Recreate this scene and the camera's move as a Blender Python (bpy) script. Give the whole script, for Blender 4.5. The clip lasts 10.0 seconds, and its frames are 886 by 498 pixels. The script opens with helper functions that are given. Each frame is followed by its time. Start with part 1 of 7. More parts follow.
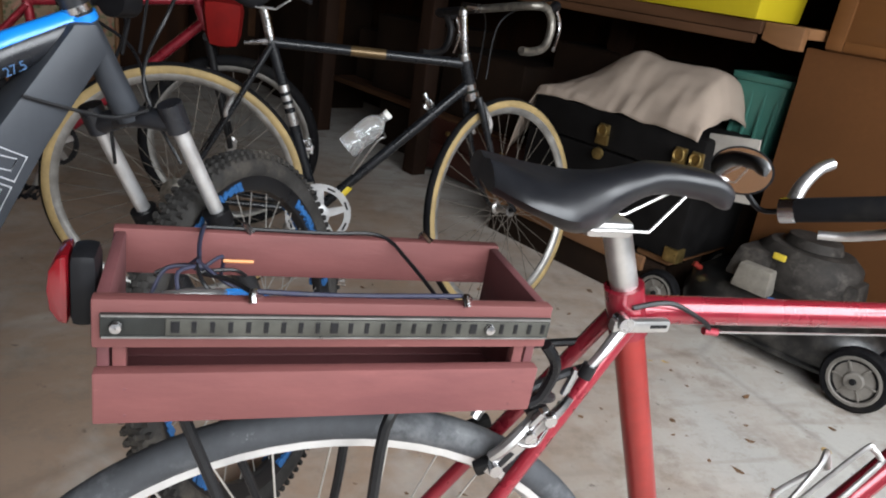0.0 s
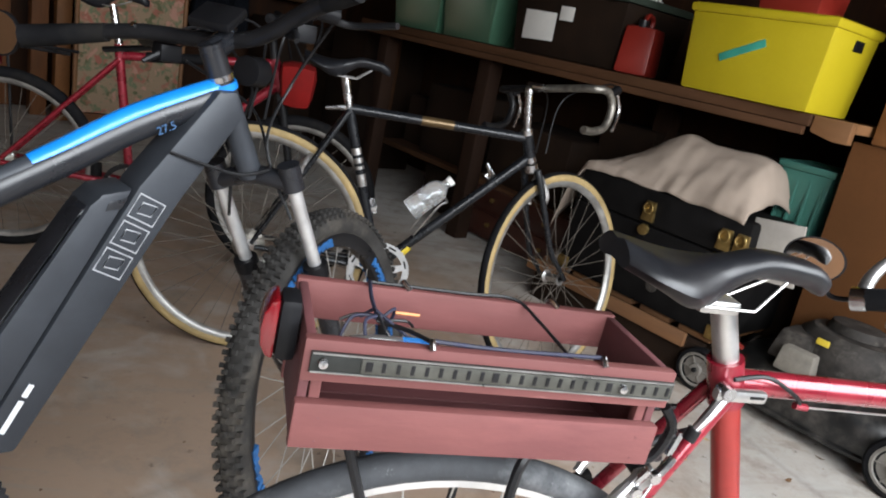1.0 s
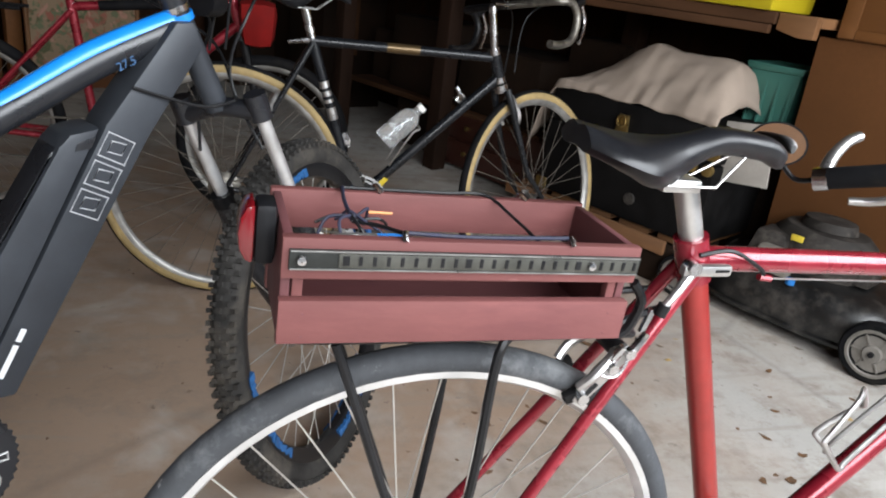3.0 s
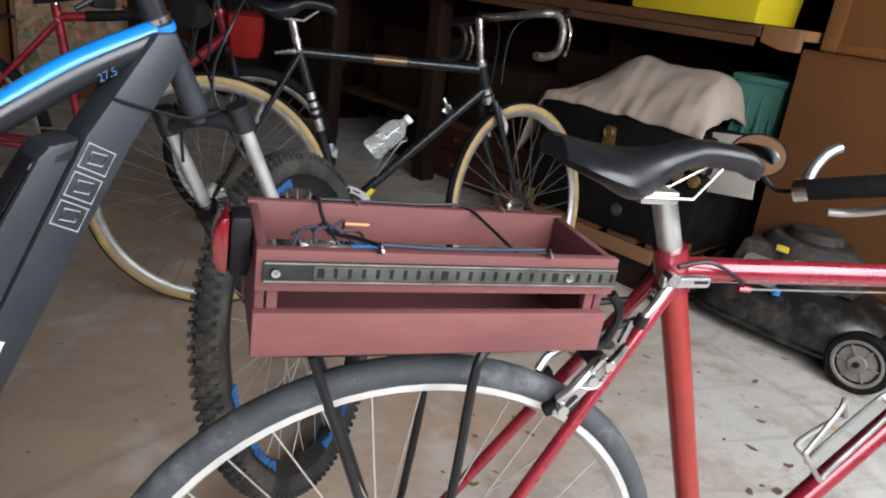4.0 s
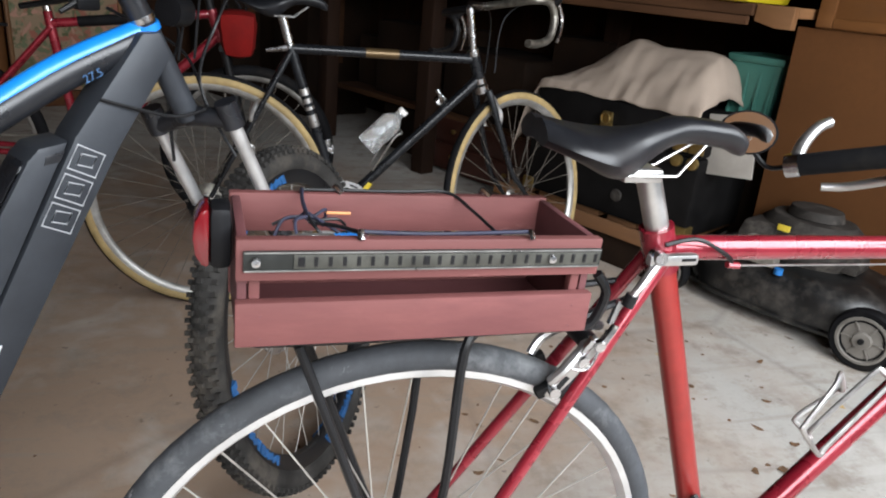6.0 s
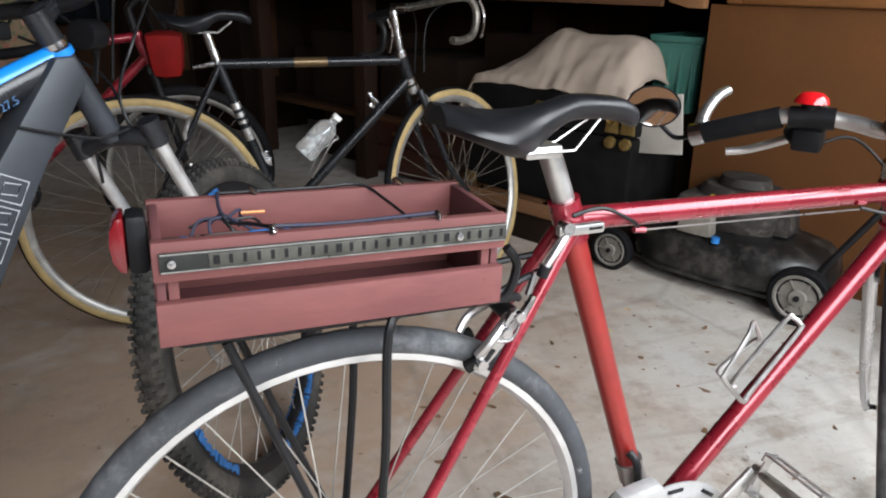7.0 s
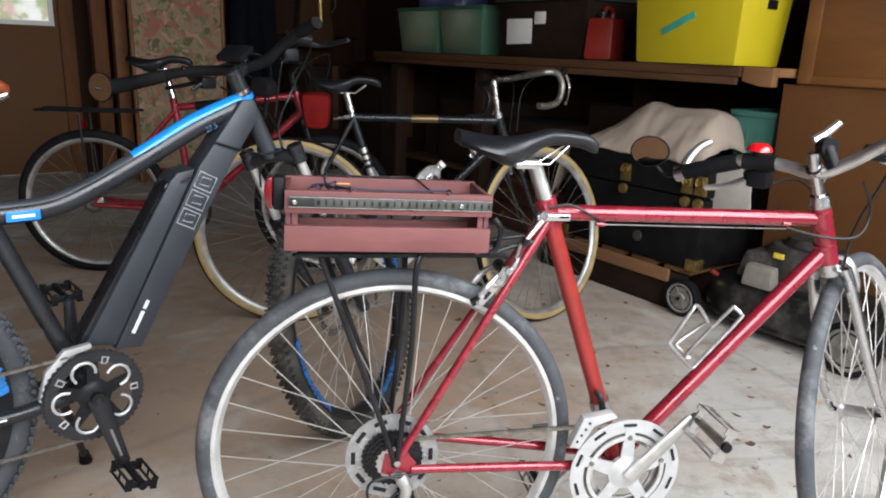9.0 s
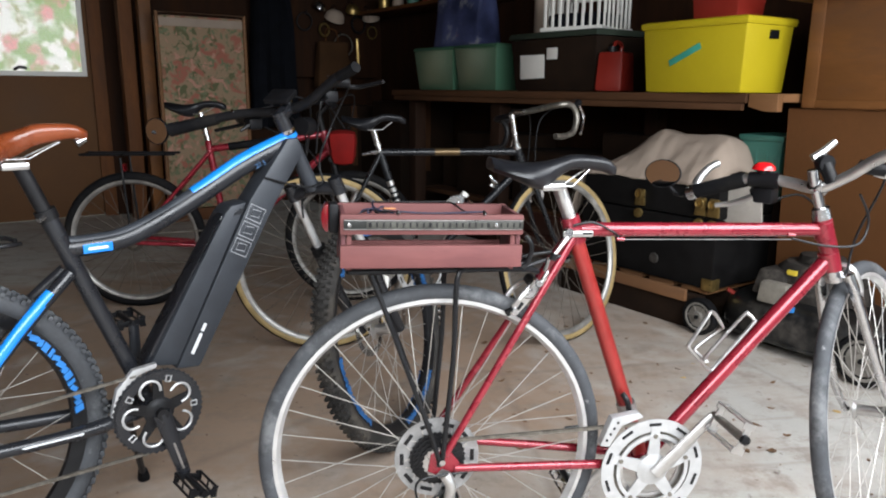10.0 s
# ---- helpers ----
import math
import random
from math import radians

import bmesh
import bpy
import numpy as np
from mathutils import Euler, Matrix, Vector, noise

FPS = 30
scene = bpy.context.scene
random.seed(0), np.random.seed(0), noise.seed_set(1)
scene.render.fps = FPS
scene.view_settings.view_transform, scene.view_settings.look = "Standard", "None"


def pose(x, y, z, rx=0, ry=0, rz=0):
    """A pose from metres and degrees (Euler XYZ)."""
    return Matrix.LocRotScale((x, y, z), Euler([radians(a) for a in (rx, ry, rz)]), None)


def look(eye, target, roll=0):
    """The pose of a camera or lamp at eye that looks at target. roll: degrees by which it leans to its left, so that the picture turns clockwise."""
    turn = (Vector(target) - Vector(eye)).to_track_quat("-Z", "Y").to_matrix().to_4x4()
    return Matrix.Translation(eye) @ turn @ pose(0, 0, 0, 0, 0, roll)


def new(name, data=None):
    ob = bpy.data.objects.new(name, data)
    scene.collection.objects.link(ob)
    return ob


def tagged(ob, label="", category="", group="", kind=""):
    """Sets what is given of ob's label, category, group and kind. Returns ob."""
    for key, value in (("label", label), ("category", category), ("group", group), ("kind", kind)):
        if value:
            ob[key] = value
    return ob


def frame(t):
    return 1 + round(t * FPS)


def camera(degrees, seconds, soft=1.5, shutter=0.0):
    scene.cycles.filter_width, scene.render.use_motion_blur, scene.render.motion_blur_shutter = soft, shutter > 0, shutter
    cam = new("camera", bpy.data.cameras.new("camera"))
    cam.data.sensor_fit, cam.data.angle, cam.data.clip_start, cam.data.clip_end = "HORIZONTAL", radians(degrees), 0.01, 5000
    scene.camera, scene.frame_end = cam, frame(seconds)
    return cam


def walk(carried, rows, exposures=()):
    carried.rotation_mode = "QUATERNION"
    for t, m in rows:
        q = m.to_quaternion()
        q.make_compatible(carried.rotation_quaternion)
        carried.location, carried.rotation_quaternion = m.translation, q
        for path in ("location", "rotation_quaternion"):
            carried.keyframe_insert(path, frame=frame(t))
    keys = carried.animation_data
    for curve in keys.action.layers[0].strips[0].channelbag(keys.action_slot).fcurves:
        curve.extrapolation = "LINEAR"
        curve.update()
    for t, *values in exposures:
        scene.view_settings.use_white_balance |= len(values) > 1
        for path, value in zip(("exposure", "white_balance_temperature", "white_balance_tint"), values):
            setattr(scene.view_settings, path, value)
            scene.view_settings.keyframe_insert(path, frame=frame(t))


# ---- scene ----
cam = camera(64.0, 10.0, soft=2.0)
PATH = [
    (0, (-0.075, -0.533, 1.066), (0.454, 1.249, 0.330), 8.7),
    (0.5, (-0.154, -0.593, 1.075), (0.386, 1.234, 0.467), 10.2),
    (1, (-0.201, -0.585, 1.078), (0.261, 1.271, 0.495), 11.6),
    (1.5, (-0.197, -0.609, 1.069), (0.261, 1.209, 0.374), 8.8),
    (2, (-0.188, -0.619, 1.058), (0.353, 1.172, 0.351), 8.4),
    (2.5, (-0.196, -0.619, 1.050), (0.315, 1.165, 0.303), 7.5),
    (4, (-0.179, -0.621, 1.053), (0.364, 1.170, 0.347), 7.7),
    (4.5, (-0.184, -0.615, 1.052), (0.326, 1.183, 0.339), 8.8),
    (5, (-0.180, -0.619, 1.053), (0.319, 1.173, 0.318), 6.3),
    (6.5, (-0.152, -0.642, 1.046), (0.408, 1.140, 0.333), 4.4),
    (7, (-0.127, -0.681, 1.046), (0.506, 1.079, 0.337), 1.2),
    (7.5, (-0.035, -0.790, 1.037), (0.342, 1.062, 0.384), 2.4),
    (8, (-0.059, -0.921, 1.036), (0.320, 0.939, 0.407), 2.7),
    (8.5, (-0.130, -1.079, 1.038), (0.292, 0.798, 0.490), 0.9),
    (9, (-0.088, -1.167, 1.050), (0.202, 0.739, 0.517), 2.4),
    (9.5, (-0.103, -1.246, 1.056), (-0.011, 0.697, 0.590), 3.8),
    (10, (-0.147, -1.298, 1.052), (0.102, 0.637, 0.612), 0.5),
]
walk(cam, [(t, look(eye, target, roll)) for t, eye, target, roll in PATH],
     exposures=((0.0, 0.0), (0.5, 0.10), (1.5, 0.30), (2.0, 0.17), (2.5, 0.12), (4.5, 0.04), (6.5, 0.10), (7.0, 0.0), (8.0, 0.0), (10.0, 0.08)))

# ---- light: an open garage door behind the camera, and a window in the far door ----
RM = Matrix.Rotation(radians(118), 4, "Z")     # the room's axes: x along the workbench wall, y away from it


def uv(u, v, z=0.0):
    return RM @ Vector((u, -v, z))


world = bpy.data.worlds.new("world")
scene.world = world
world.use_nodes = True
wn = world.node_tree
sky = wn.nodes.new("ShaderNodeTexSky")
sky.sky_type, sky.sun_disc = "NISHITA", False
sky.sun_elevation, sky.sun_rotation = radians(40), radians(200)
wn.links.new(sky.outputs[0], wn.nodes["Background"].inputs[0])
wn.nodes["Background"].inputs[1].default_value = 0.12

lamp = bpy.data.lights.new("door_daylight", "AREA")
lamp.shape, lamp.size, lamp.size_y = "RECTANGLE", 4.4, 1.5
lamp.energy, lamp.color = 248, (0.945, 0.985, 1.03)
lamp_ob = new("door_daylight", lamp)
lamp_ob.matrix_world = look(uv(-1.85, -0.25, 1.75), uv(-0.40, -0.50, 0.0))


# ---- materials ----
def mat(name, c, rough=0.6, metal=0.0, var=0.15, scale=12.0, bump=0.15, fine=90.0, coat=0.0, c2=None, stretch=(1, 1, 1), spec=0.5, wear=None):
    """A surface with a base colour varied at two scales, fine relief, and patches of a second colour."""
    m = bpy.data.materials.new(name)
    m.use_nodes = True
    nt = m.node_tree
    b = nt.nodes["Principled BSDF"]
    co = nt.nodes.new("ShaderNodeTexCoord")
    mp = nt.nodes.new("ShaderNodeMapping")
    mp.inputs["Scale"].default_value = stretch
    nt.links.new(co.outputs["Object"], mp.inputs[0])

    def tex(s, detail=4.0, r=0.55):
        n = nt.nodes.new("ShaderNodeTexNoise")
        n.inputs["Scale"].default_value, n.inputs["Detail"].default_value, n.inputs["Roughness"].default_value = s, detail, r
        nt.links.new(mp.outputs[0], n.inputs["Vector"])
        return n

    def mixc(fac, a, bb, kind="MIX"):
        x = nt.nodes.new("ShaderNodeMix")
        x.data_type, x.blend_type = "RGBA", kind
        for i, val in ((0, fac), (6, a), (7, bb)):
            if hasattr(val, "is_output"):
                nt.links.new(val, x.inputs[i])
            else:
                x.inputs[i].default_value = val
        return x.outputs[2]

    def ramp(sock, lo, hi, a=0.0, z=1.0):
        r = nt.nodes.new("ShaderNodeMapRange")
        for i, val in ((1, lo), (2, hi), (3, a), (4, z)):
            r.inputs[i].default_value = val
        nt.links.new(sock, r.inputs[0])
        return r.outputs[0]

    big, small = tex(scale), tex(fine, 6.0, 0.65)
    dark = (*[v * (1 - var * 1.6) for v in c], 1)
    light = (*[min(1, v * (1 + var)) for v in c], 1)
    col = mixc(ramp(big.outputs[0], 0.3, 0.7), dark, light)
    col = mixc(ramp(small.outputs[0], 0.35, 0.75, 0, 0.5), col, dark)
    if c2 is not None:
        p = tex(scale * 0.6, 8.0, 0.7)
        col = mixc(ramp(p.outputs[0], 0.52, 0.66), col, (*c2, 1))
    if wear is not None:
        p = tex(scale * 2.7, 10.0, 0.8)
        col = mixc(ramp(p.outputs[0], 0.62, 0.70), col, (*wear, 1))
    nt.links.new(col, b.inputs["Base Color"])
    rr = ramp(big.outputs[0], 0.25, 0.75, max(0.02, rough - 0.1), min(1, rough + 0.1))
    nt.links.new(rr, b.inputs["Roughness"])
    b.inputs["Metallic"].default_value = metal
    b.inputs["Coat Weight"].default_value = coat
    b.inputs["Specular IOR Level"].default_value = spec
    if bump:
        bp = nt.nodes.new("ShaderNodeBump")
        bp.inputs["Strength"].default_value, bp.inputs["Distance"].default_value = bump, 0.002
        nt.links.new(small.outputs[0], bp.inputs["Height"])
        nt.links.new(bp.outputs[0], b.inputs["Normal"])
    return m


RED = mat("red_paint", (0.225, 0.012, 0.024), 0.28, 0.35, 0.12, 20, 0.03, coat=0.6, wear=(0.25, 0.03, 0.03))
# lit copy of the red: the seat tube's highlight is in its colour
RED_LIT = mat("lit_red_paint", (0.25, 0.019, 0.016), 0.35, 0.3, 0.12, 20, 0.03, coat=0.4)
SILVER = mat("dull_alloy", (0.50, 0.49, 0.48), 0.34, 0.9, 0.12, 30, 0.05)
CHROME = mat("chrome", (0.52, 0.52, 0.53), 0.24, 1.0, 0.08, 30, 0.0)
GUARD = mat("pale_alloy_guard", (0.46, 0.46, 0.46), 0.45, 0.45, 0.10, 30, 0.05)
RIMS = mat("brushed_rim", (0.66, 0.66, 0.66), 0.36, 0.75, 0.1, 25, 0.05)
SPOKE = mat("spoke_steel", (0.50, 0.48, 0.45), 0.38, 0.75, 0.1, 40, 0.0)
# darker spokes for the two bicycles behind
SPOKE_DULL = mat("dark_dull_spoke", (0.15, 0.13, 0.11), 0.55, 0.6, 0.2, 40, 0.0)
BLACK = mat("black_metal", (0.010, 0.010, 0.011), 0.34, 0.0, 0.2, 20, 0.05, spec=0.22)
PLASTIC = mat("black_plastic", (0.007, 0.007, 0.008), 0.42, 0.0, 0.2, 20, 0.1, spec=0.15)
RUBBER = mat("black_rubber", (0.008, 0.008, 0.009), 0.75, 0, 0.3, 15, 0.3, c2=(0.014, 0.013, 0.012), spec=0.08)
TYRE = mat("dusty_grey_tyre", (0.038, 0.041, 0.046), 0.72, 0, 0.30, 14, 0.4, c2=(0.105, 0.108, 0.112), wear=(0.22, 0.22, 0.22))
GUM = mat("tan_gum_wall", (0.33, 0.235, 0.10), 0.75, 0, 0.2, 18, 0.2, c2=(0.25, 0.18, 0.08))
KNOB = mat("knobby_tyre", (0.034, 0.032, 0.030), 0.85, 0, 0.4, 12, 0.3, c2=(0.075, 0.065, 0.054), spec=0.25)
SADDLE = mat("black_saddle_vinyl", (0.0075, 0.008, 0.010), 0.40, 0, 0.15, 25, 0.05, 300, spec=0.4)
LEATHER = mat("brown_leather", (0.195, 0.044, 0.014), 0.30, 0, 0.25, 16, 0.15, 160, coat=0.3)
GREY_PAINT = mat("satin_graphite", (0.030, 0.034, 0.041), 0.46, 0.15, 0.12, 15, 0.05, spec=0.4)
GREY_DARK = mat("matt_black_paint", (0.013, 0.014, 0.017), 0.30, 0.0, 0.1, 15, 0.04, spec=0.5)
BLUE = mat("blue_paint", (0.008, 0.21, 0.68), 0.35, 0.1, 0.08, 15, 0.03, coat=0.3)
BLUE_D = mat("blue_decal", (0.013, 0.15, 0.44), 0.5, 0, 0.1, 25, 0.0)
MARK = mat("dim_grey_print", (0.38, 0.39, 0.41), 0.5, 0, 0.15, 25, 0.0)
WHITE_D = mat("pale_decal", (0.62, 0.64, 0.66), 0.5, 0, 0.05, 25, 0.0)
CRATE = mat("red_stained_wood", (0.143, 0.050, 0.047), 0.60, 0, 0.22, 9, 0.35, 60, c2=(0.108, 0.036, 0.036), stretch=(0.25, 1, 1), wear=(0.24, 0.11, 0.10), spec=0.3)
# darker copy of the crate's wood, with the shade inside put into its colour
CRATE_IN = mat("shaded_stained_wood", (0.10, 0.03, 0.032), 0.7, 0, 0.2, 9, 0.25, 60, stretch=(0.25, 1, 1))
CHAIN = mat("oily_chain", (0.20, 0.185, 0.16), 0.40, 0.75, 0.3, 60, 0.2)
BELLRED = mat("red_bell_lacquer", (0.50, 0.008, 0.012), 0.2, 0, 0.05, 20, 0.0, coat=0.5)
REDLENS = mat("red_lens", (0.12, 0.004, 0.007), 0.15, 0, 0.1, 20, 0.0, coat=0.5)
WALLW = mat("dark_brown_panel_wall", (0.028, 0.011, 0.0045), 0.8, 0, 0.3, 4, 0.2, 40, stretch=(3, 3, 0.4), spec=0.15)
DOORP = mat("tan_door_paint", (0.118, 0.056, 0.024), 0.7, 0, 0.08, 3, 0.1, 40, spec=0.2)
WOOD = mat("bare_pine_board", (0.21, 0.096, 0.036), 0.65, 0, 0.2, 7, 0.25, 50, c2=(0.14, 0.066, 0.029), stretch=(0.2, 1, 1))
WOODZ = mat("brown_upright_timber", (0.115, 0.044, 0.015), 0.65, 0, 0.25, 7, 0.25, 50, stretch=(1, 1, 0.2), spec=0.2)
PLY = mat("plywood_panel", (0.17, 0.068, 0.020), 0.6, 0, 0.25, 4, 0.15, 60, c2=(0.105, 0.048, 0.021), stretch=(0.3, 1, 1), spec=0.25)
BENCH = mat("worn_bench_timber", (0.072, 0.032, 0.014), 0.75, 0, 0.25, 8, 0.25, 50, stretch=(0.2, 1, 1), spec=0.2)
CARD = mat("brown_cardboard", (0.108, 0.044, 0.015), 0.85, 0, 0.10, 3, 0.1, 70, spec=0.15)
YEL = mat("yellow_tote_plastic", (0.44, 0.345, 0.012), 0.38, 0, 0.05, 5, 0.03)
GREEN = mat("sea_green_plastic", (0.042, 0.145, 0.115), 0.45, 0, 0.1, 6, 0.05)
CLOTH = mat("cream_sheet", (0.33, 0.265, 0.215), 0.95, 0, 0.08, 6, 0.25, 250, spec=0.1)
TRUNK = mat("black_trunk_leatherette", (0.0075, 0.007, 0.007), 0.55, 0, 0.2, 14, 0.12, 150, spec=0.10)
BRASS = mat("old_brass", (0.45, 0.32, 0.12), 0.35, 0.9, 0.25, 40, 0.1)
WHITEP = mat("white_plastic", (0.72, 0.71, 0.67), 0.5, 0, 0.04, 6, 0.0)
PAPER = mat("white_paper", (0.66, 0.64, 0.60), 0.9, 0, 0.04, 12, 0.05)
REDP = mat("red_plastic", (0.20, 0.016, 0.010), 0.4, 0, 0.1, 8, 0.03)
DKGREEN = mat("dark_bin_plastic", (0.025, 0.035, 0.025), 0.5, 0, 0.15, 6, 0.05)
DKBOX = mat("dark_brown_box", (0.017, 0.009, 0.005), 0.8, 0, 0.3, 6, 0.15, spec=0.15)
DKCLOTH = mat("dark_navy_cloth", (0.006, 0.007, 0.010), 0.95, 0, 0.3, 8, 0.3, 200, spec=0.1)
MOWER = mat("black_deck_paint", (0.010, 0.010, 0.010), 0.35, 0.0, 0.25, 10, 0.1, c2=(0.05, 0.045, 0.04))
ENGINE = mat("dusty_engine_casing", (0.040, 0.035, 0.031), 0.7, 0.2, 0.35, 25, 0.4, c2=(0.085, 0.075, 0.065), spec=0.25)
GREYP = mat("grey_wheel_plastic", (0.18, 0.165, 0.145), 0.6, 0, 0.2, 20, 0.1)
LEAF = mat("dry_leaf", (0.16, 0.085, 0.04), 0.8, 0, 0.4, 30, 0.2)
LEAFY = mat("yellowed_leaf", (0.50, 0.33, 0.12), 0.7, 0, 0.3, 30, 0.2)
CORD = mat("navy_cord", (0.012, 0.013, 0.034), 0.7, 0, 0.3, 80, 0.2)
LIME = mat("lime_plastic", (0.50, 0.75, 0.03), 0.4, 0, 0.05, 10, 0.0)
TAPE = mat("teal_tape", (0.04, 0.30, 0.22), 0.6, 0, 0.1, 20, 0.05)
EARTH = mat("driveway_concrete", (0.38, 0.36, 0.33), 0.9, 0, 0.15, 2, 0.3)


def glassy(name, c, rough, trans, metal=0.0):
    m = bpy.data.materials.new(name)
    m.use_nodes = True
    b = m.node_tree.nodes["Principled BSDF"]
    b.inputs["Base Color"].default_value = (*c, 1)
    b.inputs["Roughness"].default_value, b.inputs["Transmission Weight"].default_value, b.inputs["Metallic"].default_value = rough, trans, metal
    return m


MIRROR = glassy("mirror_glass", (0.85, 0.85, 0.85), 0.03, 0, 1.0)
CLEAR = glassy("clear_bottle", (0.93, 0.95, 0.95), 0.08, 0.85)
GREENTUB = glassy("cloudy_green_tub", (0.060, 0.150, 0.092), 0.35, 0.35)
PANE = glassy("window_pane", (1, 1, 1), 0.0, 1.0)
PANE.node_tree.nodes["Principled BSDF"].inputs["IOR"].default_value = 1.12


def floor_material():
    m = mat("stained_concrete", (0.445, 0.43, 0.40), 0.75, 0, 0.10, 1.1, 0.25, 45, c2=(0.37, 0.355, 0.325), spec=0.35)
    nt = m.node_tree
    b = nt.nodes["Principled BSDF"]
    src = b.inputs["Base Color"].links[0].from_socket
    co = nt.nodes.new("ShaderNodeTexCoord")

    def layer(prev, node, out, lo, hi, colour, top, vec=None):
        nt.links.new(vec or co.outputs["Object"], node.inputs["Vector"])
        r = nt.nodes.new("ShaderNodeMapRange")
        for i, val in ((1, lo), (2, hi), (3, 0.0), (4, top)):
            r.inputs[i].default_value = val
        nt.links.new(node.outputs[out], r.inputs[0])
        x = nt.nodes.new("ShaderNodeMix")
        x.data_type = "RGBA"
        nt.links.new(r.outputs[0], x.inputs[0])
        nt.links.new(prev, x.inputs[6])
        x.inputs[7].default_value = (*colour, 1)
        return x.outputs[2]

    n1 = nt.nodes.new("ShaderNodeTexNoise")
    n1.inputs["Scale"].default_value, n1.inputs["Detail"].default_value, n1.inputs["Roughness"].default_value = 3.5, 9, 0.72
    src = layer(src, n1, 0, 0.50, 0.70, (0.22, 0.175, 0.140), 0.75)
    n0 = nt.nodes.new("ShaderNodeTexNoise")
    n0.inputs["Scale"].default_value, n0.inputs["Detail"].default_value, n0.inputs["Roughness"].default_value = 0.55, 7, 0.65
    src = layer(src, n0, 0, 0.44, 0.62, (0.36, 0.285, 0.225), 0.65)
    # the broad brown patch that the parked bicycles stand in, and dragged scuffs
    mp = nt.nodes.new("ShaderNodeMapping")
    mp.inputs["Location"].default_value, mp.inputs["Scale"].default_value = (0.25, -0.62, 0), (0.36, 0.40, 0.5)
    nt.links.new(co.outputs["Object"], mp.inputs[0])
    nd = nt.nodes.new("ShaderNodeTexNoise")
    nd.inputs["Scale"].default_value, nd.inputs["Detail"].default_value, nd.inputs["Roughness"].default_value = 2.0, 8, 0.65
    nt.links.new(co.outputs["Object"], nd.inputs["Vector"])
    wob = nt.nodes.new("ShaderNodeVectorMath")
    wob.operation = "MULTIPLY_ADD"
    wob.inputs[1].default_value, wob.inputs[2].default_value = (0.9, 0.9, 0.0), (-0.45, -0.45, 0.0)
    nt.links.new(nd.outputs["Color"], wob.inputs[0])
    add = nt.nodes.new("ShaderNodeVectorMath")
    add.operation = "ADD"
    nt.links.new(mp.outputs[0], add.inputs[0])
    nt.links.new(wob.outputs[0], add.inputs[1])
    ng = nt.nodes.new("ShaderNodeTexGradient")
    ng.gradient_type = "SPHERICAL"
    # browner round the bicycles: light falloff and warm bounce put into the floor's colour
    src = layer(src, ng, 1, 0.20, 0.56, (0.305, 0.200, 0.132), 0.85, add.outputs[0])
    ms = nt.nodes.new("ShaderNodeMapping")
    ms.inputs["Rotation"].default_value, ms.inputs["Scale"].default_value = (0, 0, radians(-28)), (0.7, 7.0, 1.0)
    nt.links.new(co.outputs["Object"], ms.inputs[0])
    n7 = nt.nodes.new("ShaderNodeTexNoise")
    n7.inputs["Scale"].default_value, n7.inputs["Detail"].default_value, n7.inputs["Distortion"].default_value = 2.4, 8, 0.8
    src = layer(src, n7, 0, 0.54, 0.72, (0.27, 0.235, 0.20), 0.55, ms.outputs[0])
    n8 = nt.nodes.new("ShaderNodeTexNoise")
    n8.inputs["Scale"].default_value, n8.inputs["Detail"].default_value, n8.inputs["Roughness"].default_value = 7.0, 10, 0.75
    src = layer(src, n8, 0, 0.50, 0.66, (0.235, 0.195, 0.160), 0.70)
    n9 = nt.nodes.new("ShaderNodeTexNoise")
    n9.inputs["Scale"].default_value, n9.inputs["Detail"].default_value, n9.inputs["Roughness"].default_value = 1.7, 10, 0.7
    src = layer(src, n9, 0, 0.50, 0.64, (0.48, 0.455, 0.42), 0.32)
    n6 = nt.nodes.new("ShaderNodeTexNoise")
    n6.inputs["Scale"].default_value, n6.inputs["Detail"].default_value, n6.inputs["Roughness"].default_value = 60, 6, 0.75
    src = layer(src, n6, 0, 0.55, 0.75, (0.25, 0.21, 0.18), 0.5)
    n2 = nt.nodes.new("ShaderNodeTexNoise")
    n2.inputs["Scale"].default_value, n2.inputs["Detail"].default_value, n2.inputs["Roughness"].default_value = 16, 5, 0.7
    src = layer(src, n2, 0, 0.64, 0.70, (0.10, 0.075, 0.06), 0.75)
    n3 = nt.nodes.new("ShaderNodeTexNoise")
    n3.inputs["Scale"].default_value, n3.inputs["Detail"].default_value, n3.inputs["Distortion"].default_value = 4.5, 8, 0.4
    src = layer(src, n3, 0, 0.54, 0.72, (0.52, 0.50, 0.47), 0.45)
    n4 = nt.nodes.new("ShaderNodeTexVoronoi")
    n4.feature = "DISTANCE_TO_EDGE"
    n4.inputs["Scale"].default_value = 0.6
    src = layer(src, n4, 0, 0.012, 0.0, (0.12, 0.10, 0.085), 0.25)
    nt.links.new(src, b.inputs["Base Color"])
    return m


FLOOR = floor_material()


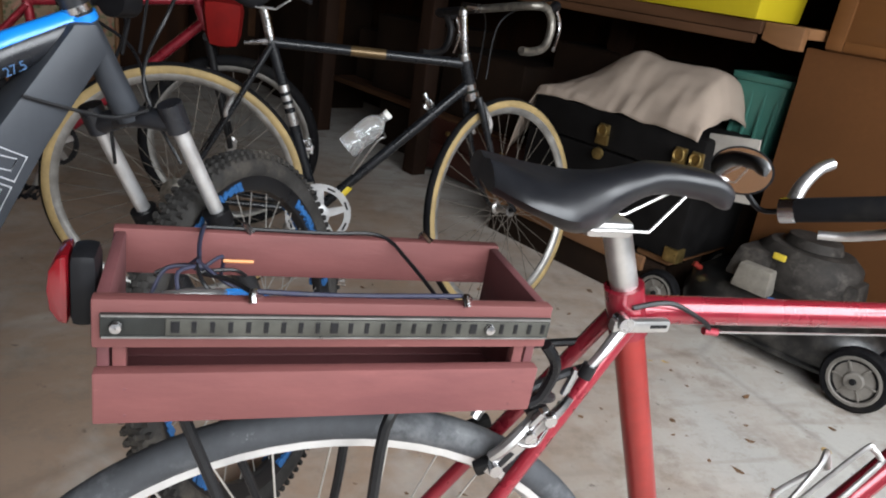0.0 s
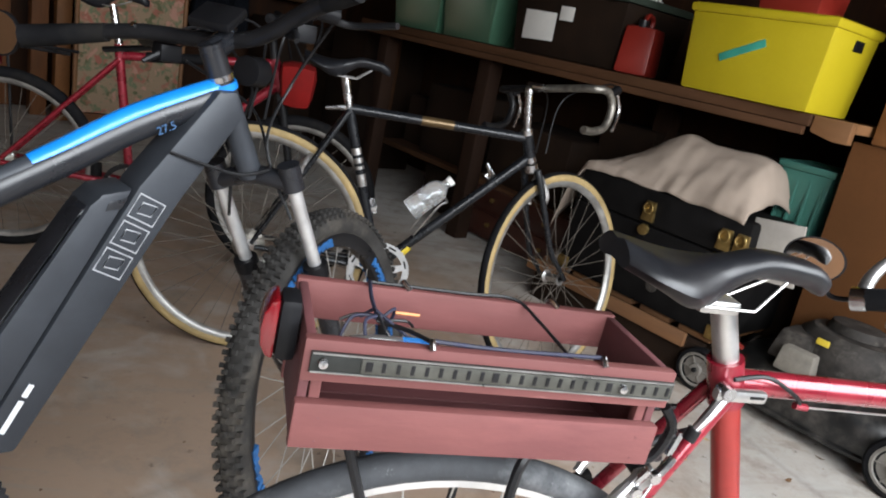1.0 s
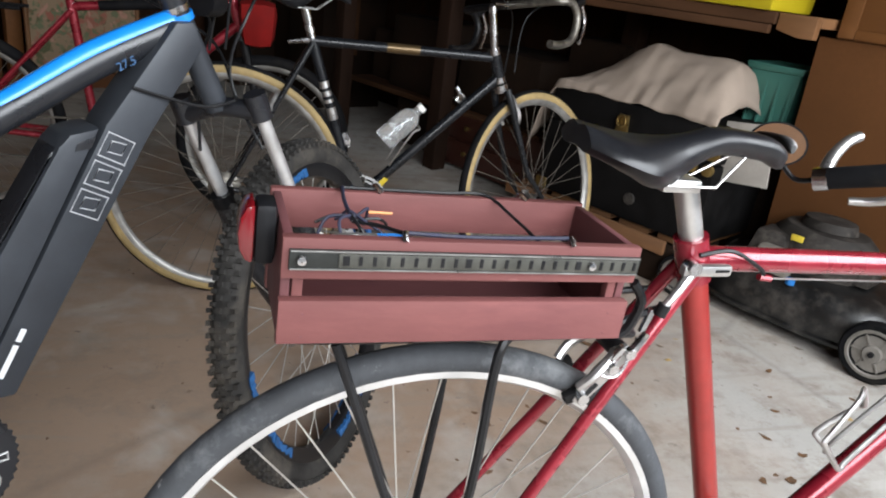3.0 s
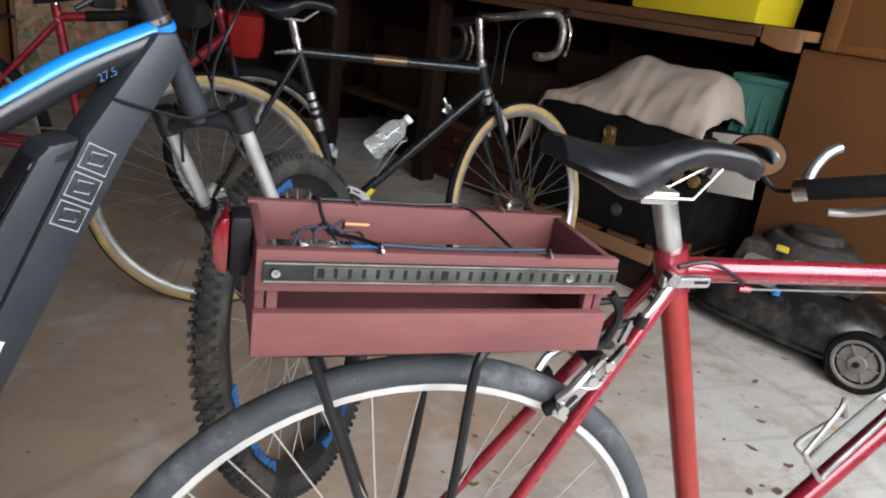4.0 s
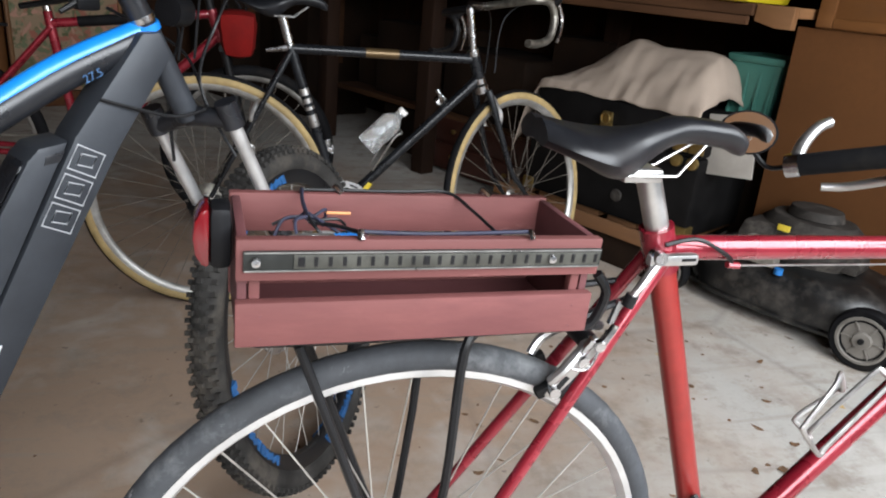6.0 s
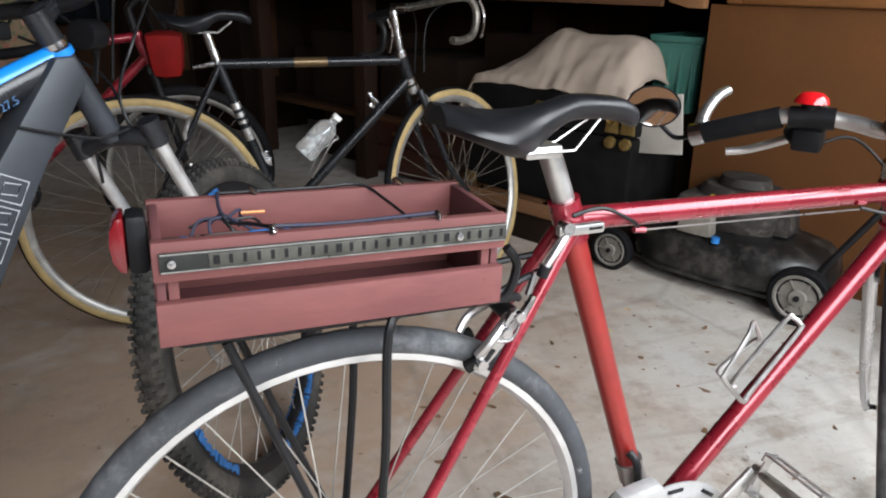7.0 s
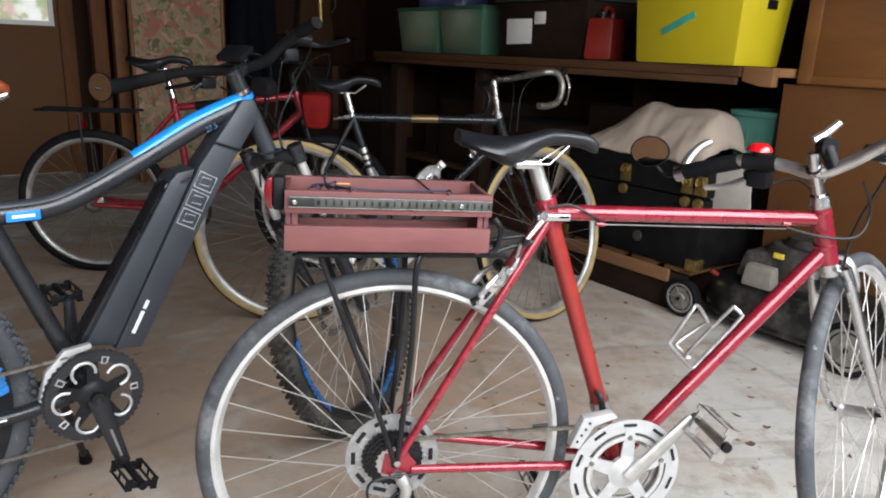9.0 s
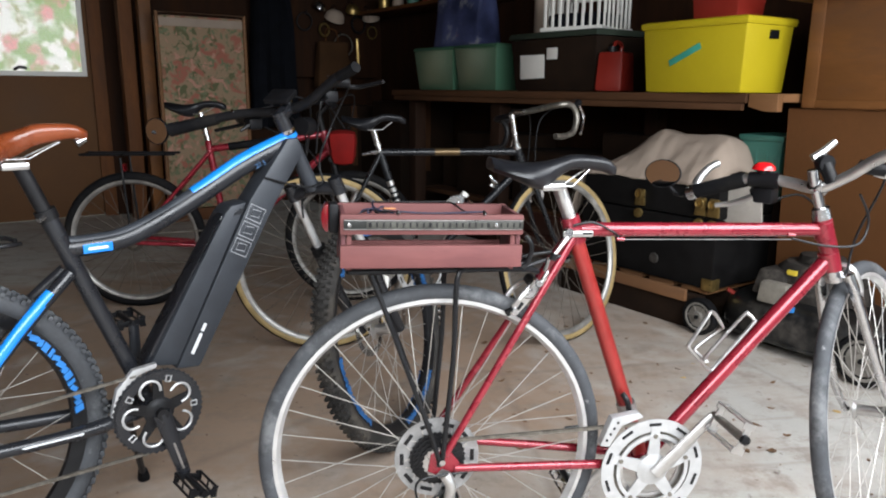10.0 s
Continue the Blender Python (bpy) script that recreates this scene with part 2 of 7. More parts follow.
def floral_material():
    m = bpy.data.materials.new("faded_floral_fabric")
    m.use_nodes = True
    nt = m.node_tree
    b = nt.nodes["Principled BSDF"]
    b.inputs["Roughness"].default_value = 0.9
    co = nt.nodes.new("ShaderNodeTexCoord")
    prev = None
    for s, lo, hi, c in ((13, 0.54, 0.60, (0.10, 0.105, 0.05)), (10, 0.54, 0.61, (0.30, 0.11, 0.075)), (19, 0.55, 0.61, (0.14, 0.155, 0.085)), (16, 0.59, 0.65, (0.42, 0.22, 0.16))):
        n = nt.nodes.new("ShaderNodeTexNoise")
        n.inputs["Scale"].default_value, n.inputs["Detail"].default_value, n.inputs["Distortion"].default_value = s, 2.5, 0.8
        n.noise_dimensions = "4D"
        n.inputs["W"].default_value = s * 1.7
        nt.links.new(co.outputs["Object"], n.inputs["Vector"])
        r = nt.nodes.new("ShaderNodeMapRange")
        r.inputs[1].default_value, r.inputs[2].default_value = lo, hi
        nt.links.new(n.outputs[0], r.inputs[0])
        x = nt.nodes.new("ShaderNodeMix")
        x.data_type = "RGBA"
        nt.links.new(r.outputs[0], x.inputs[0])
        if prev is None:
            x.inputs[6].default_value = (0.27, 0.19, 0.12, 1)
        else:
            nt.links.new(prev, x.inputs[6])
        x.inputs[7].default_value = (*c, 1)
        prev = x.outputs[2]
    nt.links.new(prev, b.inputs["Base Color"])
    return m


FLORAL = floral_material()


def garden_material():
    m = bpy.data.materials.new("bright_garden")
    m.use_nodes = True
    nt = m.node_tree
    nt.nodes.remove(nt.nodes["Principled BSDF"])
    em = nt.nodes.new("ShaderNodeEmission")
    em.inputs[1].default_value = 0.80
    co = nt.nodes.new("ShaderNodeTexCoord")
    prev = None
    for s, lo, hi, c in ((3.2, 0.44, 0.56, (0.42, 0.58, 0.30)), (4.5, 0.52, 0.62, (0.86, 0.46, 0.46)), (7.0, 0.54, 0.62, (0.52, 0.55, 0.33)), (6.0, 0.56, 0.64, (1.0, 1.0, 0.97))):
        n = nt.nodes.new("ShaderNodeTexNoise")
        n.inputs["Scale"].default_value, n.inputs["Detail"].default_value = s, 4
        nt.links.new(co.outputs["Object"], n.inputs["Vector"])
        r = nt.nodes.new("ShaderNodeMapRange")
        r.inputs[1].default_value, r.inputs[2].default_value = lo, hi
        nt.links.new(n.outputs[0], r.inputs[0])
        x = nt.nodes.new("ShaderNodeMix")
        x.data_type = "RGBA"
        nt.links.new(r.outputs[0], x.inputs[0])
        if prev is None:
            x.inputs[6].default_value = (0.95, 0.97, 0.93, 1)
        else:
            nt.links.new(prev, x.inputs[6])
        x.inputs[7].default_value = (*c, 1)
        prev = x.outputs[2]
    nt.links.new(prev, em.inputs[0])
    nt.links.new(em.outputs[0], nt.nodes["Material Output"].inputs[0])
    return m


GARDEN = garden_material()


# ---- mesh helpers ----
def finish(bm, m, name, smooth=True, angle=40):
    bmesh.ops.recalc_face_normals(bm, faces=bm.faces)
    me = bpy.data.meshes.new(name)
    bm.to_mesh(me)
    bm.free()
    me.materials.append(m)
    if smooth:
        me.shade_smooth()
        me.set_sharp_from_angle(angle=radians(angle))
    return me


def part(name, bm, m, parent=None, label="", at=None, smooth=True):
    """Links a bmesh (or a ready mesh) as one object under a thing or a part."""
    me = bm if isinstance(bm, bpy.types.Mesh) else finish(bm, m, name, smooth)
    ob = new(name, me)
    ob.parent = parent
    if at is not None:
        ob.matrix_basis = at
    return tagged(ob, label)


def thing(name, label, category, at=None, group="", kind="", bm=None, m=None, smooth=True):
    if bm is None:
        ob = new(name)
        ob.empty_display_size = 0.1
    else:
        ob = new(name, finish(bm, m, name, smooth))
    if at is not None:
        ob.matrix_basis = at
    return tagged(ob, label, category, group, kind)


def spline(pts, n=6):
    pts = [Vector(p) for p in pts]
    if len(pts) < 3:
        return pts
    out = []
    for i in range(len(pts) - 1):
        p0, p1, p2, p3 = pts[max(i - 1, 0)], pts[i], pts[i + 1], pts[min(i + 2, len(pts) - 1)]
        for k in range(n):
            t = k / n
            out.append(0.5 * ((2 * p1) + (p2 - p0) * t + (2 * p0 - 5 * p1 + 4 * p2 - p3) * t * t + (3 * p1 - p0 - 3 * p2 + p3) * t ** 3))
    return out + [pts[-1]]


def tube(pts, r, seg=10, bm=None, curve=0, flat=1.0, closed=False):
    """A tube along points; r is one radius or one for each end; flat squeezes it sideways (y)."""
    bm = bm or bmesh.new()
    pts = spline(pts, curve) if curve else [Vector(p) for p in pts]
    r0, r1 = r if isinstance(r, (tuple, list)) else (r, r)
    n = len(pts)
    rings, up = [], None
    for i, p in enumerate(pts):
        a = pts[(i - 1) % n] if closed else pts[max(i - 1, 0)]
        b = pts[(i + 1) % n] if closed else pts[min(i + 1, n - 1)]
        d = (b - a).normalized()
        if up is None:
            up = Vector((0, 1, 0)) if abs(d.y) < 0.9 else Vector((0, 0, 1))
        x = (up - d * up.dot(d)).normalized()
        up = x
        y = d.cross(x)
        rad = r0 + (r1 - r0) * i / max(n - 1, 1)
        rings.append([bm.verts.new(p + (x * math.cos(math.tau * k / seg) * flat + y * math.sin(math.tau * k / seg)) * rad) for k in range(seg)])
    for i in range(n if closed else n - 1):
        q, w = rings[i], rings[(i + 1) % n]
        for k in range(seg):
            bm.faces.new((q[k], q[(k + 1) % seg], w[(k + 1) % seg], w[k]))
    if not closed:
        bm.faces.new(list(reversed(rings[0])))
        bm.faces.new(rings[-1])
    return bm


def lathe(profile, seg=48, bm=None, closed=True):
    """A profile of (radius, y) turned about the y axis."""
    bm = bm or bmesh.new()
    rings = []
    for i in range(seg):
        a = math.tau * i / seg
        rings.append([bm.verts.new((math.cos(a) * r, y, math.sin(a) * r)) for r, y in profile])
    n = len(profile)
    for i in range(seg):
        q, w = rings[i], rings[(i + 1) % seg]
        for k in range(n if closed else n - 1):
            bm.faces.new((q[k], q[(k + 1) % n], w[(k + 1) % n], w[k]))
    return bm


def disc_profile(r0, r1, y0, y1):
    return [(r0, y0), (r1, y0), (r1, y1), (r0, y1)]


def rbox(lo, hi, bevel=0.004, bm=None, seg=2):
    own = bmesh.new()
    bmesh.ops.create_cube(own, size=1)
    for v in own.verts:
        v.co = Vector([lo[i] + (v.co[i] + 0.5) * (hi[i] - lo[i]) for i in range(3)])
    if bevel:
        bmesh.ops.bevel(own, geom=own.edges[:], offset=bevel, segments=seg, affect="EDGES", profile=0.6)
    if bm is None:
        return own
    me = bpy.data.meshes.new("tmp")
    own.to_mesh(me)
    own.free()
    bm.from_mesh(me)
    bpy.data.meshes.remove(me)
    return bm


def prism(pts, y0, y1, bevel=0.003, bm=None):
    """A flat outline of (x, z), thick from y0 to y1."""
    own = bmesh.new()
    a = [own.verts.new((x, y0, z)) for x, z in pts]
    b = [own.verts.new((x, y1, z)) for x, z in pts]
    own.faces.new(a)
    own.faces.new(list(reversed(b)))
    for i in range(len(pts)):
        j = (i + 1) % len(pts)
        own.faces.new((a[i], a[j], b[j], b[i]))
    bmesh.ops.recalc_face_normals(own, faces=own.faces)
    if bevel:
        bmesh.ops.bevel(own, geom=own.edges[:], offset=bevel, segments=2, affect="EDGES", profile=0.6)
    if bm is None:
        return own
    me = bpy.data.meshes.new("tmp")
    own.to_mesh(me)
    own.free()
    bm.from_mesh(me)
    bpy.data.meshes.remove(me)
    return bm


def hull_box(bottom, top, z0, z1, bevel=0.01, wall=None):
    """A tapered box: bottom and top are (x0, x1, y0, y1). With wall it is an open tub."""
    bm = bmesh.new()

    def ring(b, z, inset=0.0):
        return [bm.verts.new(p) for p in ((b[0] + inset, b[2] + inset, z), (b[1] - inset, b[2] + inset, z), (b[1] - inset, b[3] - inset, z), (b[0] + inset, b[3] - inset, z))]

    def skin(p, q):
        for i in range(4):
            bm.faces.new((p[i], p[(i + 1) % 4], q[(i + 1) % 4], q[i]))

    a, b = ring(bottom, z0), ring(top, z1)
    bm.faces.new(list(reversed(a)))
    skin(a, b)
    if wall:
        c, d = ring(top, z1, wall), ring(bottom, z0 + wall, wall)
        skin(b, c)
        skin(c, d)
        bm.faces.new(d)
    else:
        bm.faces.new(b)
    if bevel:
        bmesh.ops.bevel(bm, geom=[e for e in bm.edges], offset=bevel, segments=2, affect="EDGES", profile=0.6)
    return bm


def words(text, size, m, parent, at, depth=0.0006, name="lettering"):
    cu = bpy.data.curves.new(name, "FONT")
    cu.body, cu.size, cu.extrude, cu.align_x, cu.align_y = text, size, depth, "CENTER", "CENTER"
    tmp = new("tmp_text", cu)
    dg = bpy.context.evaluated_depsgraph_get()
    me = bpy.data.meshes.new_from_object(tmp.evaluated_get(dg))
    bpy.data.objects.remove(tmp)
    me.materials.clear()
    me.materials.append(m)
    return part(name, me, m, parent, at=at)


T = Matrix.Translation


# ---- the garage ----
def room_box(name, u0, u1, v0, v1, z0, z1, m, bevel=0.0, label="", category="", kind="structure"):
    ob = new(name, finish(rbox((u0, -v1, z0), (u1, -v0, z1), bevel), m, name))
    ob.matrix_basis = RM
    return tagged(ob, label, category, "", kind)


FAR, BENCHW, NEARW, OPEN = 5.3, 3.0, -2.9, -2.0
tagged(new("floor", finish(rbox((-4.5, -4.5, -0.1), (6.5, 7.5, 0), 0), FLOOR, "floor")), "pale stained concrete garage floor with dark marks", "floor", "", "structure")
tagged(new("ground", finish(rbox((-400, -400, -0.3), (400, 400, -0.12), 0), EARTH, "ground")), "pale concrete drive outside the garage", "ground", "", "structure")
room_box("wall_north", OPEN, FAR + 0.12, BENCHW, BENCHW + 0.12, 0, 2.6, WALLW, label="dark brown boarded wall behind the workbench", category="wall")
room_box("wall_south", OPEN, FAR + 0.12, NEARW - 0.12, NEARW, 0, 2.6, DOORP, label="plain tan boarded garage wall", category="wall")
room_box("ceiling", OPEN, FAR + 0.12, NEARW - 0.12, BENCHW + 0.12, 2.6, 2.7, WALLW, label="dark brown boarded garage ceiling", category="ceiling")
room_box("wall_east_upper", OPEN - 0.12, OPEN, NEARW - 0.12, BENCHW + 0.12, 2.2, 2.7, WALLW, label="boarded wall above the open garage door", category="wall")
room_box("wall_east_side", OPEN - 0.12, OPEN, BENCHW - 0.35, BENCHW + 0.12, 0, 2.2, WALLW, label="boarded wall beside the open garage door", category="wall")
room_box("wall_east_return", OPEN - 0.12, OPEN, NEARW - 0.12, NEARW + 0.45, 0, 2.2, WALLW, label="boarded wall beside the open garage door", category="wall")
# the far wall has the door's opening at v -0.58 .. 0.36
room_box("wall_west_door_side", FAR, FAR + 0.12, NEARW, -0.60, 0, 2.6, WALLW, label="dark brown boarded wall beside the door", category="wall")
room_box("wall_west", FAR, FAR + 0.12, 0.38, BENCHW, 0, 2.6, WALLW, label="dark brown boarded wall behind the folded bed", category="wall")
room_box("wall_west_lintel", FAR, FAR + 0.12, -0.60, 0.38, 2.05, 2.6, WALLW, label="boarded wall over the side door", category="wall")
d1 = thing("door_1", "tan painted side door with a bright window pane", "door", RM, kind="structure")
bm = bmesh.new()
for lo, hi in (((FAR + 0.02, -0.375, 0.01), (FAR + 0.06, 0.595, 1.14)), ((FAR + 0.02, -0.375, 1.88), (FAR + 0.06, 0.595, 2.045)),
               ((FAR + 0.02, -0.375, 1.14), (FAR + 0.06, -0.275, 1.88)), ((FAR + 0.02, 0.375, 1.14), (FAR + 0.06, 0.595, 1.88))):
    rbox(lo, hi, 0.002, bm)
part("door_leaf", bm, DOORP, d1)
bm = bmesh.new()
for lo, hi in (((FAR + 0.005, -0.30, 1.125), (FAR + 0.02, 0.40, 1.16)), ((FAR + 0.005, -0.30, 1.86), (FAR + 0.02, 0.40, 1.89)),
               ((FAR + 0.005, -0.30, 1.16), (FAR + 0.02, -0.265, 1.86)), ((FAR + 0.005, 0.365, 1.16), (FAR + 0.02, 0.40, 1.86))):
    rbox(lo, hi, 0.003, bm)
part("window_bead", bm, WHITEP, d1, "white window bead")
pane = part("pane", rbox((FAR + 0.036, -0.28, 1.13), (FAR + 0.042, 0.38, 1.89), 0), PANE, d1)
pane.visible_shadow = False
part("latch", tube([(FAR + 0.0, 0.20, 1.17), (FAR - 0.03, 0.17, 1.19), (FAR - 0.03, 0.12, 1.18)], 0.012, 6), BLACK, d1)
tagged(new("backdrop", finish(rbox((FAR + 2.0, -2.5, 0.2), (FAR + 2.05, 3.5, 4.5), 0), GARDEN, "backdrop")), "bright garden seen through the door window", "backdrop", "", "structure").matrix_basis = RM
for v in (-0.60, 0.38):
    room_box("trim", FAR - 0.02, FAR, v - 0.05, v + 0.05, 0, 2.1, WOODZ, 0.004, "brown timber door casing", "trim")
room_box("post", 4.98, 5.10, 0.50, 0.60, 0, 2.6, WOODZ, 0.006, "dark brown upright timber post", "post")
room_box("post", 4.85, 4.95, 0.62, 0.71, 0, 2.6, PLY, 0.006, "orange-brown upright timber post", "post")


# ---- bicycle parts ----
def wheel(bike, at, R, tyre, rim_d, n_spokes, tyre_m, rim_m, wall_m=None, hub_r=0.018, knobs=0, decal=None, flange=0.022, width=0.05, spoke_m=None):
    """A spoked wheel about the y axis: rim > tyre, hub, each spoke. tyre: its half width."""
    rr = R - 1.75 * tyre
    prof = [(rr + 0.003, -0.6 * tyre - 0.002), (rr + 0.003, 0.6 * tyre + 0.002), (rr - 0.006, 0.6 * tyre + 0.002), (rr - rim_d, 0.35 * tyre), (rr - rim_d - 0.003, 0), (rr - rim_d, -0.35 * tyre), (rr - 0.006, -0.6 * tyre - 0.002)]
    w = part("wheel", lathe(prof, 72), rim_m, bike, at=at)
    tc = R - tyre
    if wall_m is None:
        part("tyre", lathe([(tc + tyre * math.cos(a), tyre * math.sin(a)) for a in [math.tau * k / 12 for k in range(12)]], 72), tyre_m, w)
    else:
        part("tyre", lathe([(tc + tyre * math.cos(a), 0.97 * tyre * math.sin(a)) for a in [math.tau * k / 12 for k in range(12)]], 72), wall_m, w)
        part("tread", lathe([(tc + (tyre + 0.0015) * math.cos(a), tyre * math.sin(a)) for a in [(-1.0 + 2.0 * k / 8) for k in range(9)]] + [(tc + tyre * 0.5, 0)], 72), tyre_m, w)
    if knobs:
        bm = bmesh.new()
        for i in range(knobs):
            a = math.tau * i / knobs
            for j, (off, rad) in enumerate(((-0.74, 0.70), (-0.40, 0.94), (0.0, 1.02), (0.40, 0.94), (0.74, 0.70))):
                aa = a + (math.pi / knobs if j % 2 else 0)
                c = Vector((math.cos(aa) * (tc + tyre * rad), off * tyre * 1.15, math.sin(aa) * (tc + tyre * rad)))
                m3 = T(c) @ Matrix.Rotation(-aa, 4, "Y")
                bmesh.ops.create_cube(bm, size=1, matrix=m3 @ Matrix.Diagonal((0.0085, 0.0088, 0.0082, 1)))
        tagged(part("knob_tread", bm, tyre_m, w, smooth=False), kind="stuff")
    if decal:
        for k in range(4):
            for sgn in (-1, 1):
                bm = bmesh.new()
                y = sgn * (0.6 * tyre + 0.0035)
                a = math.tau * k / 4 + 0.02
                for j in range(15):
                    step = (0.050, 0.034, 0.062, 0.044, 0.028)[j % 5]
                    gap = (0.008, 0.014, 0.006, 0.020, 0.010)[(j * 2) % 5]
                    cut = (0.0, 0.006, 0.0, 0.004, 0.008)[(j * 3) % 5]
                    rows = []
                    for f in (0.0, 0.5, 1.0):
                        b = a + step * f
                        o, n, sl = rr - 0.004 - cut * f, rr - rim_d + 0.005 + cut * (1 - f), 0.010
                        rows.append([bm.verts.new((math.cos(c) * r, yy, math.sin(c) * r)) for r, yy, c in ((o, y, b + sl), (n, y, b - sl), (n, y - sgn * 0.009, b - sl), (o, y - sgn * 0.009, b + sl))])
                    for p, q in zip(rows, rows[1:]):
                        for i in range(4):
                            bm.faces.new((p[i], p[(i + 1) % 4], q[(i + 1) % 4], q[i]))
                    bm.faces.new(rows[0])
                    bm.faces.new(list(reversed(rows[-1])))
                    a += step + gap
                part("rim_decal", bm, decal, w, "blue broken rim decal", smooth=False)
    hw = width * 0.6
    part("hub", lathe([(hub_r * 0.6, -hw), (flange, -hw), (flange, -hw + 0.003), (hub_r * 0.7, -hw + 0.008), (hub_r * 0.7, hw - 0.008), (flange, hw - 0.003), (flange, hw), (hub_r * 0.6, hw)], 20), SILVER, w)
    part("axle", tube([(0, -width, 0), (0, width, 0)], 0.005, 8), BLACK, w)
    kinds = []
    for side in (-1, 1):
        for lean in (-1, 1):
            a = lean * 0.95
            p0 = Vector((math.cos(a) * flange * 0.9, side * hw, math.sin(a) * flange * 0.9))
            p1 = Vector((rr - rim_d, 0, 0))
            kinds.append(finish(tube([p0, p1], 0.0011, 5), spoke_m or SPOKE, "spoke"))
    for i in range(n_spokes):
        part("spoke", kinds[(i % 2) * 2 + (i // 2) % 2], SPOKE, w, at=Matrix.Rotation(math.tau * i / n_spokes, 4, "Y"))
    return w


def steer(top, low, ang):
    top, low = Vector(top), Vector(low)
    return T(top) @ Matrix.Rotation(radians(ang), 4, (top - low).normalized()) @ T(-top)


def saddle(bike, at, L, rear, nose, m, drop=0.0, thick=0.045, name="saddle", dip=0.012, taper=0.0):
    """The top is at z 0 at the rear; x runs forward from the tail."""
    bm = bmesh.new()
    N, K = 36, 24
    rings = []
    for i in range(N + 1):
        t = i / N
        x = L * t
        f = min(1.0, max(0.0, (t - 0.20) / 0.34))
        f = f * f * (3 - 2 * f)
        w = rear * (1 - 0.10 * t) * (1 - f) + nose * (1.12 - 0.12 * t) * f
        if t < 0.14:
            w *= 0.55 + 0.45 * math.sin(t / 0.14 * math.pi / 2)
        if t > 0.90:
            w *= max(0.30, math.sqrt(max(0.0, 1 - ((t - 0.90) / 0.105) ** 2)))
        # the top dips behind the middle, swells again towards the nose and falls at its tip
        z = -dip * math.sin(math.pi * min(1.0, t * 1.6)) + 0.4 * dip * math.exp(-((t - 0.70) / 0.16) ** 2) - drop * t - (0.016 * ((t - 0.86) / 0.14) ** 2 if t > 0.86 else 0)
        # thin tail, deep skirt where the wings meet the nose, slender nose
        lobe = math.exp(-((t - 0.41) / (0.22 if t < 0.41 else 0.13)) ** 2)
        h = thick * (0.46 + 0.54 * lobe + 0.08 * f * (1 - lobe)) if not taper else thick * (1.0 - 0.66 * t)
        if t > 0.93:
            h *= 1 - 0.35 * ((t - 0.93) / 0.07) ** 2
        ring = []
        for k in range(K):
            a = math.tau * k / K
            yy, zz = math.cos(a), math.sin(a)
            yy = math.copysign(abs(yy) ** 0.7, yy)
            zz = zz ** 0.9 * 0.40 if zz > 0 else -(abs(zz) ** 0.7) * 0.60
            groove = -0.005 * math.exp(-(yy / 0.22) ** 2) * (1 - f) if zz > 0 else 0
            crown = -(0.010 if not taper else 0.022) * (1 - f) * yy * yy
            ring.append(bm.verts.new((x, yy * w * (1.0 if zz > 0 else 1 - 0.30 * abs(zz) / 0.6), z + (zz - 0.40) * h + groove + crown)))
        rings.append(ring)
    for i in range(N):
        for k in range(K):
            bm.faces.new((rings[i][k], rings[i][(k + 1) % K], rings[i + 1][(k + 1) % K], rings[i + 1][k]))
    bm.faces.new(list(reversed(rings[0])))
    bm.faces.new(rings[-1])
    s = part(name, bm, m, bike, at=at)
    for y in (-0.022, 0.022):
        part("rail", tube([(0.045, y * 1.2, -thick * 0.62), (0.085, y, -0.056), (0.155, y, -0.056), (L - 0.055, y * 0.4, -0.026)], 0.0016, 8), SILVER, s)
    return s


